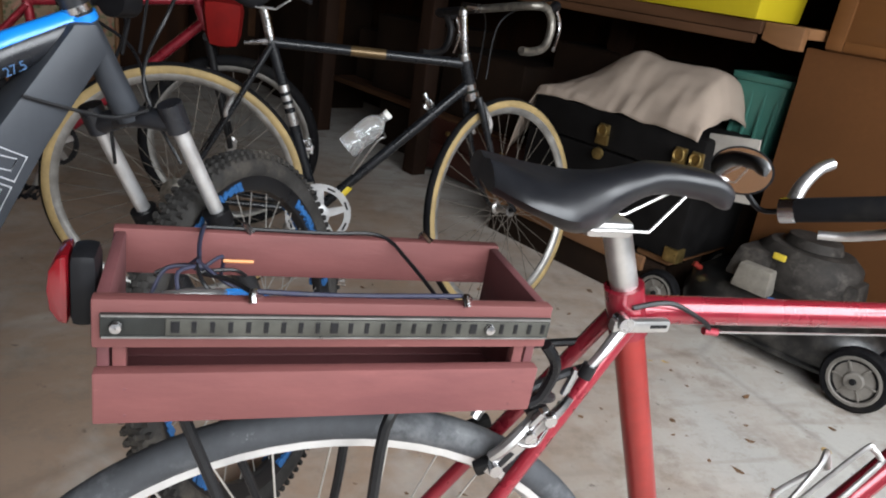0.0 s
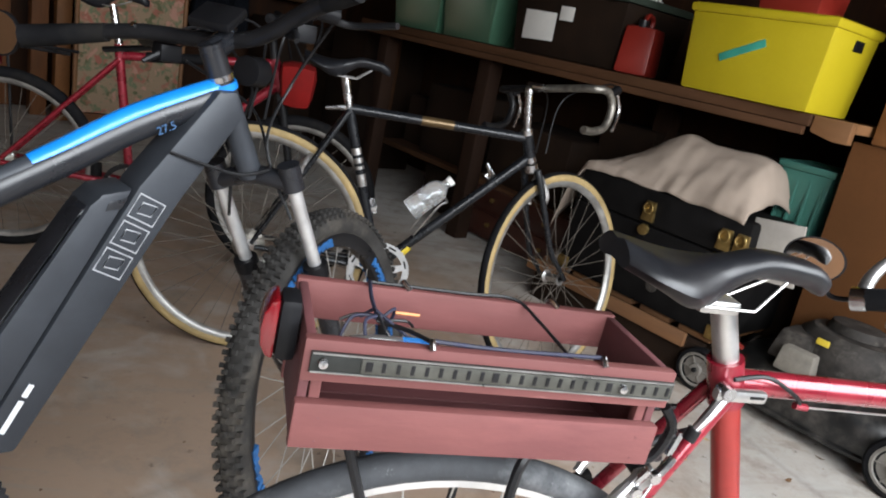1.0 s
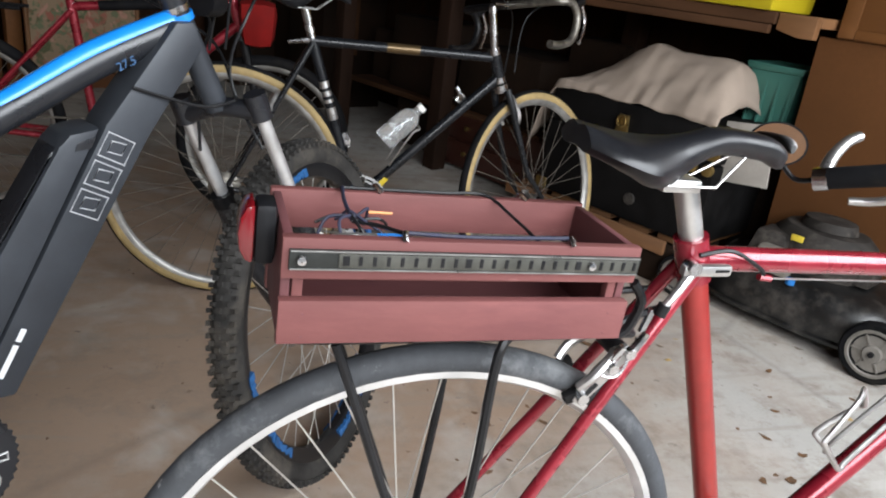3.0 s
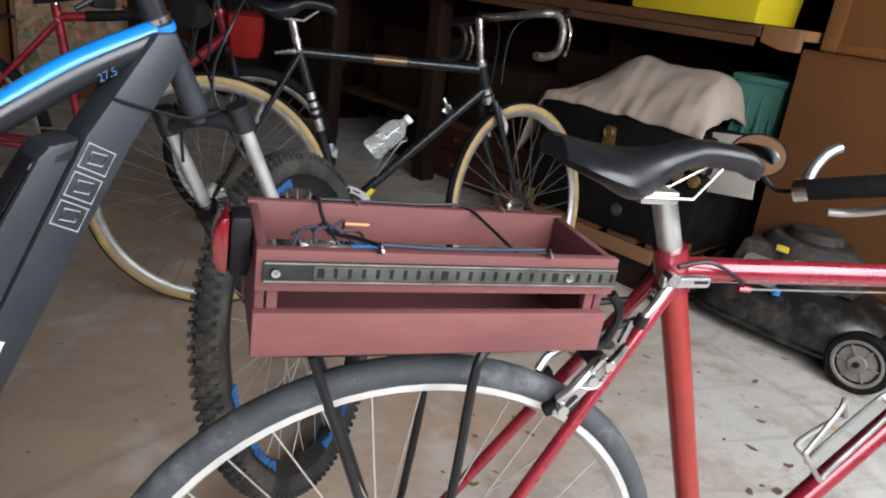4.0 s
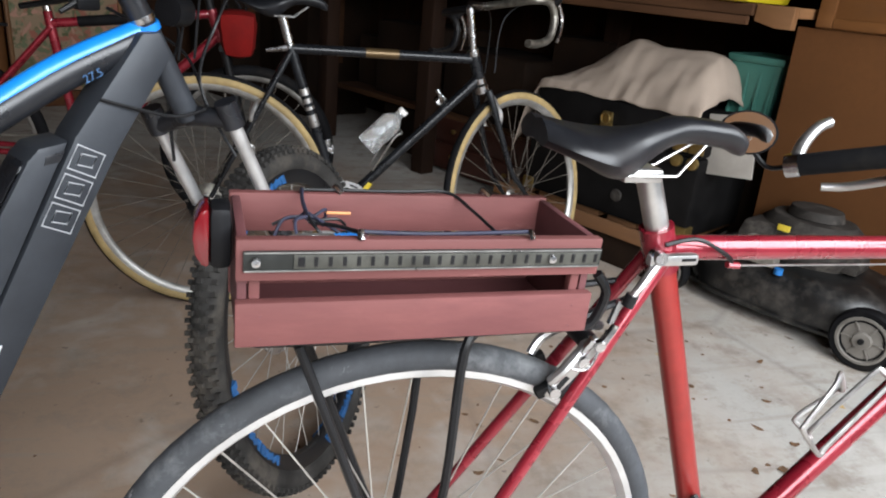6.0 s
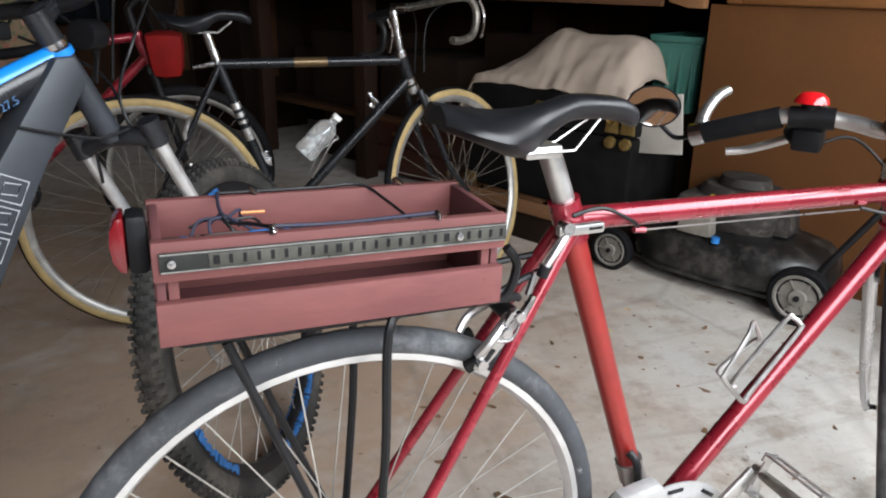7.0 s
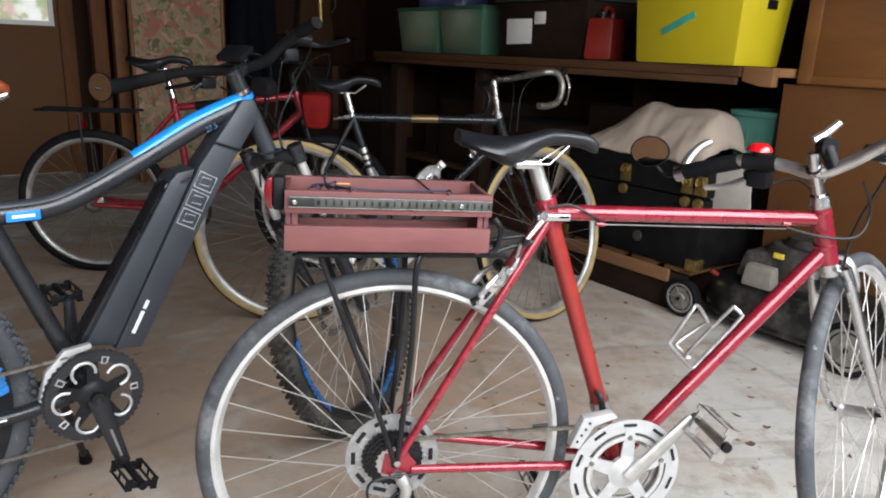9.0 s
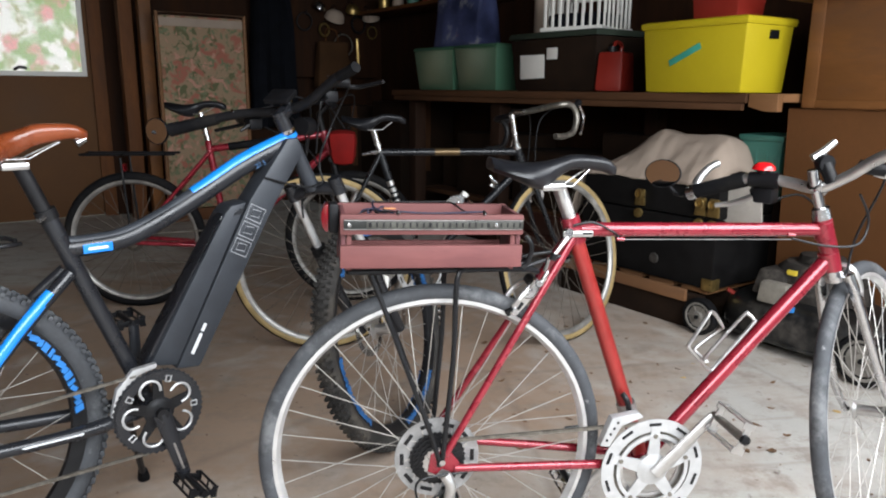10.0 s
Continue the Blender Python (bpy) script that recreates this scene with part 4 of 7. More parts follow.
part("shifter_body", rbox((-0.018, -0.022, -0.030), (0.020, 0.020, 0.004), 0.007), PLASTIC, rb, at=T(bar_pt(0.112, 0.012, -0.020)) @ Matrix.Rotation(radians(33), 4, "Z"))
part("brake_lever", tube([bar_pt(-0.10, 0.02, -0.010), bar_pt(-0.13, 0.036, -0.022), bar_pt(-0.21, 0.032, -0.016)], (0.008, 0.006), 10, curve=4), SILVER, rb, "silver brake lever")
part("lever_body", tube([bar_pt(-0.08, 0.0, 0.012), bar_pt(-0.115, 0.028, -0.008)], 0.014, 10), PLASTIC, rb)
bl = part("bell", lathe([(0.001, 0.014), (0.014, 0.0125), (0.022, 0.006), (0.0245, -0.002), (0.001, -0.002)], 24), BELLRED, rb, "red domed bell", at=T(bar_pt(0.105, -0.006, 0.024)) @ Matrix.Rotation(radians(90), 4, "X"))
part("bell_base", lathe([(0.001, 0.0), (0.014, 0.0), (0.012, -0.014), (0.001, -0.014)], 16), PLASTIC, bl)
part("shifter", lathe([(0.001, -0.012), (0.017, -0.012), (0.019, 0.004), (0.014, 0.012), (0.001, 0.012)], 18), PLASTIC, rb, "black thumb shifter with a bright lever", at=T(bar_pt(-0.014, 0.002, 0.046)))
part("shifter_mount", tube([bar_pt(-0.030, 0.0, 0.0), bar_pt(-0.016, 0.002, 0.042)], 0.014, 10), PLASTIC, rb)
part("shift_lever", tube([bar_pt(0.004, -0.008, 0.060), bar_pt(-0.012, 0.006, 0.070), bar_pt(-0.030, 0.022, 0.084)], (0.009, 0.007), 8), SILVER, rb)
mirror(rb, T(bar_pt(0.330, -0.035, 0.034)) @ Matrix.Rotation(radians(-44), 4, "Z") @ Matrix.Rotation(radians(-8), 4, "X") @ Matrix.Diagonal((0.96, 1, 0.74, 1)), [bar_pt(0.272, -0.020, -0.016), bar_pt(0.305, -0.018, -0.018), bar_pt(0.330, -0.030, 0.016)])
part("brake_cable", tube([bar_pt(-0.11, 0.03, -0.006), bar_pt(-0.09, 0.09, -0.03), bar_pt(-0.03, 0.10, -0.12), bar_pt(-0.02, 0.07, -0.20)], 0.0026, 6, curve=6), BLACK, rb)
part("brake_cable", tube([bar_pt(0.12, 0.03, -0.05), bar_pt(0.06, 0.075, -0.03), bar_pt(0.0, 0.07, -0.10), bar_pt(0.0, 0.055, -0.20)], 0.0026, 6, curve=6), BLACK, rb)
# rack
rk = part("rear_rack", tube([(0.19, -0.035, 0.716), (0.145, -0.052, 0.727), (-0.13, -0.056, 0.731), (-0.165, -0.04, 0.731), (-0.165, 0.04, 0.731), (-0.13, 0.056, 0.731), (0.145, 0.052, 0.727), (0.19, 0.035, 0.716)], 0.0052, 8, curve=5), BLACK, rb, "black tubular rear rack")
for y in (-0.02, 0.02):
    part("rack_rail", tube([(0.17, y, 0.7285), (-0.16, y, 0.731)], 0.004, 8), BLACK, rk)
for s in (-1, 1):
    part("rack_leg", tube([(0.005, 0.066 * s, 0.352), (0.024, 0.068 * s, 0.56), (0.030, 0.066 * s, 0.715), (0.055, 0.054 * s, 0.7285)], 0.0052, 8, curve=5), BLACK, rk)
    part("rack_strut", tube([(0.0, 0.066 * s, 0.352), (-0.02, 0.068 * s, 0.42), (-0.125, 0.056 * s, 0.726)], 0.0048, 8), BLACK, rk)
    part("rack_stay", tube([(0.15, 0.04 * s, 0.722), (0.20, 0.028 * s, 0.735), (0.245, 0.020 * s, 0.742)], 0.0042, 8, curve=4), BLACK, rk)
part("rack_bolt", tube([(0.005, -0.072, 0.352), (0.005, -0.060, 0.352)], 0.006, 8), CHROME, rk)
part("rack_hook", tube([(0.152, -0.075, 0.795), (0.165, -0.075, 0.775), (0.160, -0.072, 0.745), (0.150, -0.070, 0.735)], 0.005, 8, curve=5), BLACK, rk)
part("kick_stand", tube([(0.03, 0.055, 0.30), (0.06, 0.12, 0.15), (0.075, 0.17, 0.008)], (0.008, 0.007), 8), BLACK, rb)

# crate on the rack, with its strip, lamp and cords
CM = RB @ T((-0.0205, -0.0235, 0.7375)) @ Matrix.Rotation(radians(1.5), 4, "Z") @ Matrix.Rotation(radians(1.6), 4, "Y")
c1 = crate("crate", "red-stained slatted wooden crate on a bicycle rack", CM)
strip = part("slotted_strip", rbox((-0.157, -0.0685, 0.075), (0.161, -0.0655, 0.0925), 0.0008), mat("black_metal_strip", (0.03, 0.032, 0.03), 0.4, 0.5, 0.3, 25, 0.1), c1, "black slotted metal strip")
STRIPF = mat("grey_strip_face", (0.058, 0.057, 0.048), 0.5, 0.3, 0.25, 40, 0.1)
part("strip_face", rbox((-0.118, -0.0697, 0.0775), (0.159, -0.0680, 0.0900), 0.0004), STRIPF, strip, "worn grey face of the strip")
for k in range(24):
    x = -0.112 + k * 0.0116
    w = 0.0016 if k % 9 else 0.0028
    part("strip_slot", rbox((x - w, -0.0703, 0.0800), (x + w, -0.0690, 0.0882), 0.0003), BLACK, strip, "dark slot in the strip")
for x in (-0.1475, 0.110):
    part("bolt", lathe([(0.0005, -0.0735), (0.0035, -0.0730), (0.0045, -0.0700), (0.0005, -0.0695)], 12), CHROME, c1, "bright bolt head", at=T((x, 0, 0.084)))
for x in (-0.064, 0.09):
    part("hook", tube([(x, -0.0665, 0.1005), (x, -0.060, 0.106), (x + 0.006, -0.054, 0.1005)], 0.0028, 6, curve=3), CHROME, c1)
    part("hook", tube([(x, 0.0665, 0.1020), (x, 0.060, 0.108), (x + 0.006, 0.054, 0.1025)], 0.0028, 6, curve=3), CHROME, c1)
rl = part("rear_light", prism([(-0.188, 0.064), (-0.181, 0.062), (-0.181, 0.114), (-0.188, 0.112), (-0.193, 0.102), (-0.1945, 0.088), (-0.193, 0.074)], -0.018, 0.018, 0.004), REDLENS, c1, "red rear lamp with black housing", at=T((0.0, -0.012, 0.0)))
part("light_housing", rbox((-0.181, -0.017, 0.060), (-0.163, 0.017, 0.114), 0.007), PLASTIC, rl)
LIPM = mat("bright_strip_edge", (0.30, 0.30, 0.29), 0.35, 0.8, 0.2, 40, 0.05)
for z in (0.0760, 0.0915):
    part("strip_edge", rbox((-0.156, -0.0698, z - 0.0006), (0.160, -0.0684, z + 0.0006), 0.0002), LIPM, strip, "bright worn edge of the strip")
cords = thing("elastic_cord", "navy elastic cord knotted across the crate", "cord", CM)
part("cord", tube([(-0.064, -0.058, 0.1055), (0.0, -0.054, 0.1018), (0.088, -0.058, 0.1055)], 0.0019, 6, curve=6), CORD, cords)
part("cord", tube([(-0.064, -0.058, 0.1045), (-0.078, -0.030, 0.100), (-0.098, -0.012, 0.097)], 0.0019, 6, curve=6), BLACK, cords)
part("cord", tube([(-0.098, -0.012, 0.097), (-0.099, 0.030, 0.102), (-0.096, 0.060, 0.1045), (-0.096, 0.0672, 0.098)], 0.0019, 6, curve=6), CORD, cords)
part("cord", tube([(-0.096, 0.060, 0.1042), (0.0, 0.060, 0.1040), (0.050, 0.060, 0.1042), (0.070, 0.030, 0.094), (0.088, -0.030, 0.080)], 0.0017, 6, curve=6), BLACK, cords)
kr = random.Random(4)
for k in range(8):
    a = k * 0.8
    p = [(-0.098 + kr.uniform(-0.004, 0.004), -0.012 + kr.uniform(-0.003, 0.003), 0.098 + 0.001 * k),
         (-0.098 + 0.022 * math.cos(a), -0.012 + 0.020 * math.sin(a), 0.100 + 0.004 * math.sin(2 * a)),
         (-0.098 + 0.034 * math.cos(a + 0.3), -0.012 + 0.026 * math.sin(a + 0.3), 0.088 + 0.004 * math.cos(3 * a))]
    part("knot_loop", tube(p, 0.0015, 6, curve=4), CORD if k % 3 else BLACK, cords)
part("cord_tip", tube([(-0.082, 0.000, 0.1015), (-0.060, 0.002, 0.1005)], 0.0014, 6), mat("orange_plastic", (0.5, 0.2, 0.06), 0.5), cords)
part("wire_clip", tube([(-0.128, -0.040, 0.090), (-0.112, -0.044, 0.095), (-0.090, -0.040, 0.094), (-0.082, -0.030, 0.090), (-0.100, -0.026, 0.088), (-0.122, -0.030, 0.087)], 0.0032, 8, curve=4, closed=False), SILVER, cords, "bright wire clip")
part("blue_sleeve", tube([(-0.080, -0.030, 0.090), (-0.066, -0.034, 0.092), (-0.052, -0.040, 0.092)], 0.0034, 8), BLUE_D, cords, "blue plastic sleeve")


# ---- the electric bicycle, its front wheel turned hard to the left ----
EB = T((-1.005, 0.080, 0)) @ Matrix.Rotation(radians(34), 4, "Z")
eb = thing("electric_bicycle", "graphite and blue electric mountain bicycle with brown saddle", "bicycle", EB)
wheel(eb, T((0, 0, 0.35)), 0.352, 0.0255, 0.026, 32, TYRE, BLACK, hub_r=0.07, flange=0.085, knobs=104, decal=BLUE_D, width=0.07)
EBB = Vector((0.448, 0, 0.325))
part("down_tube", prism([(0.822, 0.928), (0.852, 0.930), (0.866, 0.892), (0.778, 0.765), (0.563, 0.395), (0.505, 0.402), (0.714, 0.786)], -0.034, 0.034, 0.007), GREY_PAINT, eb, "graphite box-section down tube")
bt = part("battery", prism([(0.648, 0.760), (0.664, 0.776), (0.706, 0.783), (0.508, 0.412), (0.445, 0.426)], -0.036, 0.036, 0.007), GREY_PAINT, eb, "long graphite battery pack")
part("battery_side", prism([(0.640, 0.752), (0.650, 0.760), (0.448, 0.424), (0.434, 0.428)], -0.028, 0.028, 0.004), GREY_DARK, bt)
part("battery_handle", prism([(0.672, 0.764), (0.698, 0.771), (0.690, 0.755), (0.668, 0.752)], -0.0372, -0.0355, 0.0008), GREY_DARK, bt)
tt = [(0.825, 0, 0.912), (0.72, 0, 0.868), (0.61, 0, 0.808), (0.50, 0, 0.752), (0.42, 0, 0.722), (0.33, 0, 0.716), (0.30, 0, 0.718)]
part("top_tube", tube(tt, (0.024, 0.020), 16, curve=6, flat=0.85), GREY_DARK, eb, "black curved top tube")
part("blue_stripe", tube([(0.838, 0, 0.929), (0.72, 0, 0.883), (0.62, 0, 0.828), (0.585, 0, 0.809)], (0.0165, 0.0140), 14, curve=6), BLUE, eb, "bright blue upper stripe")
part("grey_stripe", tube([(0.585, 0, 0.8065), (0.50, 0, 0.763), (0.42, 0, 0.734), (0.35, 0, 0.729), (0.31, 0, 0.731)], (0.0155, 0.012), 12, curve=6), GREY_PAINT, eb)
ins = part("blue_insert", rbox((0.335, -0.0215, 0.704), (0.395, -0.0185, 0.724), 0.002), BLUE, eb, "blue badge plate")
part("badge_bar", rbox((0.345, -0.0225, 0.711), (0.385, -0.0212, 0.717), 0.0004), WHITE_D, ins)
part("seat_tube", tube([(0.274, 0, 0.802), EBB], 0.0178, 14), GREY_DARK, eb)
part("seat_clamp", tube([(0.281, 0, 0.782), (0.274, 0, 0.803)], 0.0215, 14), BLACK, eb)
part("clamp_lever", tube([(0.270, -0.022, 0.792), (0.255, -0.032, 0.786)], (0.006, 0.005), 8), CHROME, eb)
part("seat_post", tube([(0.276, 0, 0.795), (0.240, 0, 0.893)], 0.0150, 14), BLACK, eb, "black seat post")
part("post_head", rbox((0.205, -0.018, 0.888), (0.255, 0.018, 0.903), 0.005), SILVER, eb)
sd = saddle(eb, T((0.098, 0, 0.966)), 0.272, 0.078, 0.020, LEATHER, drop=-0.010, thick=0.075, dip=0.012, taper=0.32)
part("nose_bolt", tube([(0.250, 0, -0.030), (0.268, 0, -0.022)], (0.010, 0.008), 10), CHROME, sd)
for s in (-1, 1):
    part("seat_stay", tube([(0.305, 0.022 * s, 0.668), (0.19, 0.050 * s, 0.560), (0.02, 0.072 * s, 0.365)], (0.014, 0.011), 12, curve=5), GREY_DARK, eb)
    if s < 0:
        part("stay_stripe", tube([(0.262, 0.0345 * s, 0.634), (0.19, 0.0525 * s, 0.567), (0.08, 0.067 * s, 0.440)], (0.0135, 0.0125), 12, curve=5, flat=0.9), BLUE, eb, "blue striped stay")
    part("chain_stay", tube([EBB + Vector((-0.01, 0.03 * s, 0)), (0.28, 0.055 * s, 0.322), (0.02, 0.072 * s, 0.345)], (0.017, 0.013), 12, curve=5), GREY_DARK, eb)
part("stay_lettering", rbox((0.16, -0.0795, 0.330), (0.29, -0.0755, 0.3335), 0.0004), WHITE_D, eb, at=T((0.2, 0, 0.33)) @ Matrix.Rotation(radians(-5), 4, "Z") @ T((-0.2, 0, -0.33)))
part("bottom_bracket_shell", tube([EBB - Vector((0, 0.04, 0)), EBB + Vector((0, 0.04, 0))], 0.030, 16), GREY_DARK, eb)
ERC = EBB + Vector((0, -0.062, 0))
er = chainring(eb, T(ERC), 0.100, 46, GREY_DARK, BLACK)
part("guard_face", lathe(disc_profile(0.075, 0.097, -0.006, -0.004), 48), GREY_DARK, er)
for k in range(5):
    a0 = math.tau * k / 5 + 0.62
    pts = []
    for i in range(13):
        f = math.pi * (i / 12) - math.pi / 2
        a = a0 + 0.40 * math.sin(f)
        r = 0.052 + 0.030 * math.cos(f)
        pts.append((math.cos(a) * r, -0.0075, math.sin(a) * r))
    part("window_edge", tube(pts, 0.0032, 6), GUARD, er, "bright machined edge")
    part("machined_slot", tube([(math.cos(a0 + 0.63 + d) * r, -0.0068, math.sin(a0 + 0.63 + d) * r) for d, r in ((-0.07, 0.072), (0.07, 0.072), (0.07, 0.086), (-0.07, 0.086))], 0.0018, 6, closed=True), GUARD, er)
ec = EBB + Vector((0.040, -0.085, -0.165))
crank_arm(eb, EBB + Vector((0, -0.078, 0)), ec, GREY_DARK, 0.017)
part("crank_bolt", lathe(disc_profile(0.001, 0.013, -0.012, 0.0), 18), BLACK, eb, at=T(EBB + Vector((0, -0.078, 0))))
part("arm_highlight", tube([EBB + Vector((0.018, -0.0925, -0.075)), EBB + Vector((0.034, -0.0945, -0.142))], 0.0028, 6), SILVER, eb)
pedal(eb, T(ec + Vector((0, -0.06, 0))) @ Matrix.Rotation(radians(15), 4, "Y"), PLASTIC, BLACK)
ed = EBB + Vector((0.006, 0.085, 0.168))
crank_arm(eb, EBB + Vector((0, 0.078, 0)), ed, GREY_DARK, 0.014)
pedal(eb, T(ed + Vector((0, 0.06, 0))) @ Matrix.Rotation(math.pi, 4, "Z"), PLASTIC, BLACK)
part("chain_guide", prism([(0.345, 0.338), (0.362, 0.398), (0.400, 0.436), (0.452, 0.440), (0.452, 0.430), (0.410, 0.422), (0.378, 0.388), (0.360, 0.336)], -0.062, -0.046, 0.002), GUARD, eb, "pale metal chain guide")
chain(eb, [((0.0, -0.055, 0.40), ERC + Vector((-0.03, 0.004, 0.097))), ((0.03, -0.055, 0.24), ERC + Vector((-0.03, 0.004, -0.097)))])
part("cassette", lathe([(0.001, -0.060), (0.030, -0.060), (0.052, -0.042), (0.001, -0.042)], 40), CHAIN, eb, at=T((0, 0, 0.35)))
part("rear_derailleur", tube([(0.0, -0.075, 0.33), (0.03, -0.078, 0.28), (0.03, -0.060, 0.22)], (0.012, 0.008), 10, curve=4), BLACK, eb)
part("kick_stand", tube([(0.405, 0.045, 0.30), (0.45, 0.14, 0.15), (0.488, 0.230, 0.012)], (0.010, 0.008), 8), BLACK, eb)
part("stand_foot", tube([(0.482, 0.215, 0.040), (0.490, 0.236, 0.004)], (0.012, 0.016), 10), RUBBER, eb)
# writing: makers' marks as plain outlines, the wheel size as it reads
d = (Vector((0.714, 0, 0.786)) - Vector((0.505, 0, 0.402))).normalized()
LM = Matrix(((d.x, d.z, 0, 0), (0, 0, -1, -0.0349), (d.z, -d.x, 0, 0), (0, 0, 0, 1)))
for k in range(3):
    c = Vector((0.6835, 0, 0.6720)) + d * (0.0445 * k)
    M = T((c.x, 0, c.z)) @ LM
    w, h, s = 0.036, 0.042, 0.0
    part("maker_mark", tube([(-w / 2 - s / 2, -h / 2, 0), (w / 2 - s / 2, -h / 2, 0), (w / 2 + s / 2, h / 2, 0), (-w / 2 + s / 2, h / 2, 0)], 0.0014, 6, closed=True), MARK, eb, "grey outlined block mark", at=M)
    part("maker_mark", tube([(-w / 2 + 0.009, -h / 2 + 0.010, 0), (w / 2 - 0.010, -h / 2 + 0.010, 0), (w / 2 - 0.007, h / 2 - 0.010, 0), (-w / 2 + 0.012, h / 2 - 0.010, 0)], 0.0012, 6, closed=True), MARK, eb, "grey outlined block mark", at=M)
for off, ln in ((0.0, 0.052), (0.058, 0.020)):
    c = Vector((0.545, 0, 0.432)) + d * (off + ln / 2)
    part("small_mark", rbox((-ln / 2, -0.004, -0.0006), (ln / 2, 0.004, 0.0010), 0.0004), WHITE_D, eb, "small pale line of marks", at=T((c.x, 0, c.z)) @ LM)
words("27.5", 0.017, mat("dim_blue_print", (0.03, 0.09, 0.20), 0.5), eb, Matrix(((0.92, -0.40, 0, 0.752), (0, 0, -1, -0.0213), (0.40, 0.92, 0, 0.868), (0, 0, 0, 1))))
part("loose_cable", tube([(0.752, -0.0375, 0.838), (0.800, -0.041, 0.822), (0.862, -0.046, 0.806), (0.915, -0.040, 0.812)], 0.0028, 6, curve=4), BLACK, eb)
EHT, EHB = Vector((0.846, 0, 0.928)), Vector((0.908, 0, 0.793))
part("head_tube", tube([EHT, EHB], (0.0185, 0.0200), 16), GREY_PAINT, eb)
part("head_cap", tube([EHT, EHT + Vector((-0.004, 0, 0.010))], 0.0215, 16), BLUE, eb)
ES = steer(EHT, EHB, 29)
part("steerer_spacer", tube([EHT, EHT + Vector((-0.030, 0, 0.065))], 0.0185, 14), GREY_DARK, eb)
part("fork_crown", tube([ES @ Vector((0.921, -0.070, 0.782)), ES @ Vector((0.913, 0, 0.794)), ES @ Vector((0.921, 0.070, 0.782))], 0.0165, 12, curve=5), GREY_DARK, eb)
for s in (-1, 1):
    part("crown_cap", tube([ES @ Vector((0.909, 0.070 * s, 0.812)), ES @ Vector((0.925, 0.070 * s, 0.771))], 0.0185, 14), GREY_DARK, eb)
    part("stanchion", tube([ES @ Vector((0.926, 0.070 * s, 0.770)), ES @ Vector((1.000, 0.070 * s, 0.612))], 0.0118, 14), RIMS, eb, "bright fork stanchion")
    lw = part("fork_lower", tube([ES @ Vector((0.992, 0.070 * s, 0.622)), ES @ Vector((1.060, 0.070 * s, 0.470)), ES @ Vector((1.135, 0.064 * s, 0.350))], (0.0205, 0.016), 14, curve=4), GREY_DARK, eb)
    part("dust_seal", tube([ES @ Vector((0.988, 0.070 * s, 0.634)), ES @ Vector((0.998, 0.070 * s, 0.612))], 0.022, 14), PLASTIC, lw)
# front rim decals in a dimmer blue than the rear ones
wheel(eb, ES @ T((1.138, -0.014, 0.352)), 0.352, 0.0265, 0.026, 32, KNOB, BLACK, hub_r=0.022, flange=0.03, knobs=104, decal=mat("dim_blue_decal", (0.016, 0.10, 0.28), 0.6, 0, 0.3, 25, 0.0), width=0.06)
part("disc_rotor", lathe(disc_profile(0.060, 0.080, 0.040, 0.042), 40), CHROME, eb, at=ES @ T((1.138, 0, 0.352)))
part("reflector", rbox((-0.018, -0.006, -0.012), (0.018, 0.006, 0.012), 0.003), WHITEP, eb, at=ES @ T((1.138, 0, 0.352)) @ Matrix.Rotation(radians(-60), 4, "Y") @ T((0.15, 0, 0)))
part("fork_light", tube([(0, 0, 0.016), (0, 0, 0.010), (0, 0, -0.010), (0, 0, -0.016)], 0.010, 10), LIME, eb, "lime plastic lamp on the fork", at=EB.inverted() @ T((-0.035, 0.72, 0.37)))
EHC = EHT + Vector((0.015, 0, 0.075))
part("stem", tube([EHT + Vector((-0.028, 0, 0.050)), ES @ EHC], 0.0175, 12), GREY_DARK, eb)
def ebar(y, x=0.0, z=0.0):
    return ES @ (EHC + Vector((x, y, z)))
part("handlebar", tube([ebar(-0.245, -0.065, 0.046), ebar(-0.16, -0.025, 0.036), ebar(-0.05, 0, 0), ebar(0.05, 0, 0), ebar(0.16, -0.02, 0.012), ebar(0.33, -0.06, 0.004)], 0.0125, 12, curve=5), BLACK, eb)
part("grip", tube([ebar(-0.185, -0.036, 0.040), ebar(-0.215, -0.050, 0.042), ebar(-0.250, -0.067, 0.047)], (0.0125, 0.0130), 12), RUBBER, eb, "black ergonomic grip")
part("grip", tube([ebar(0.20, -0.029, 0.010), ebar(0.26, -0.043, 0.007), ebar(0.335, -0.061, 0.004)], (0.0145, 0.0185), 12, curve=4), RUBBER, eb, "black ergonomic grip")
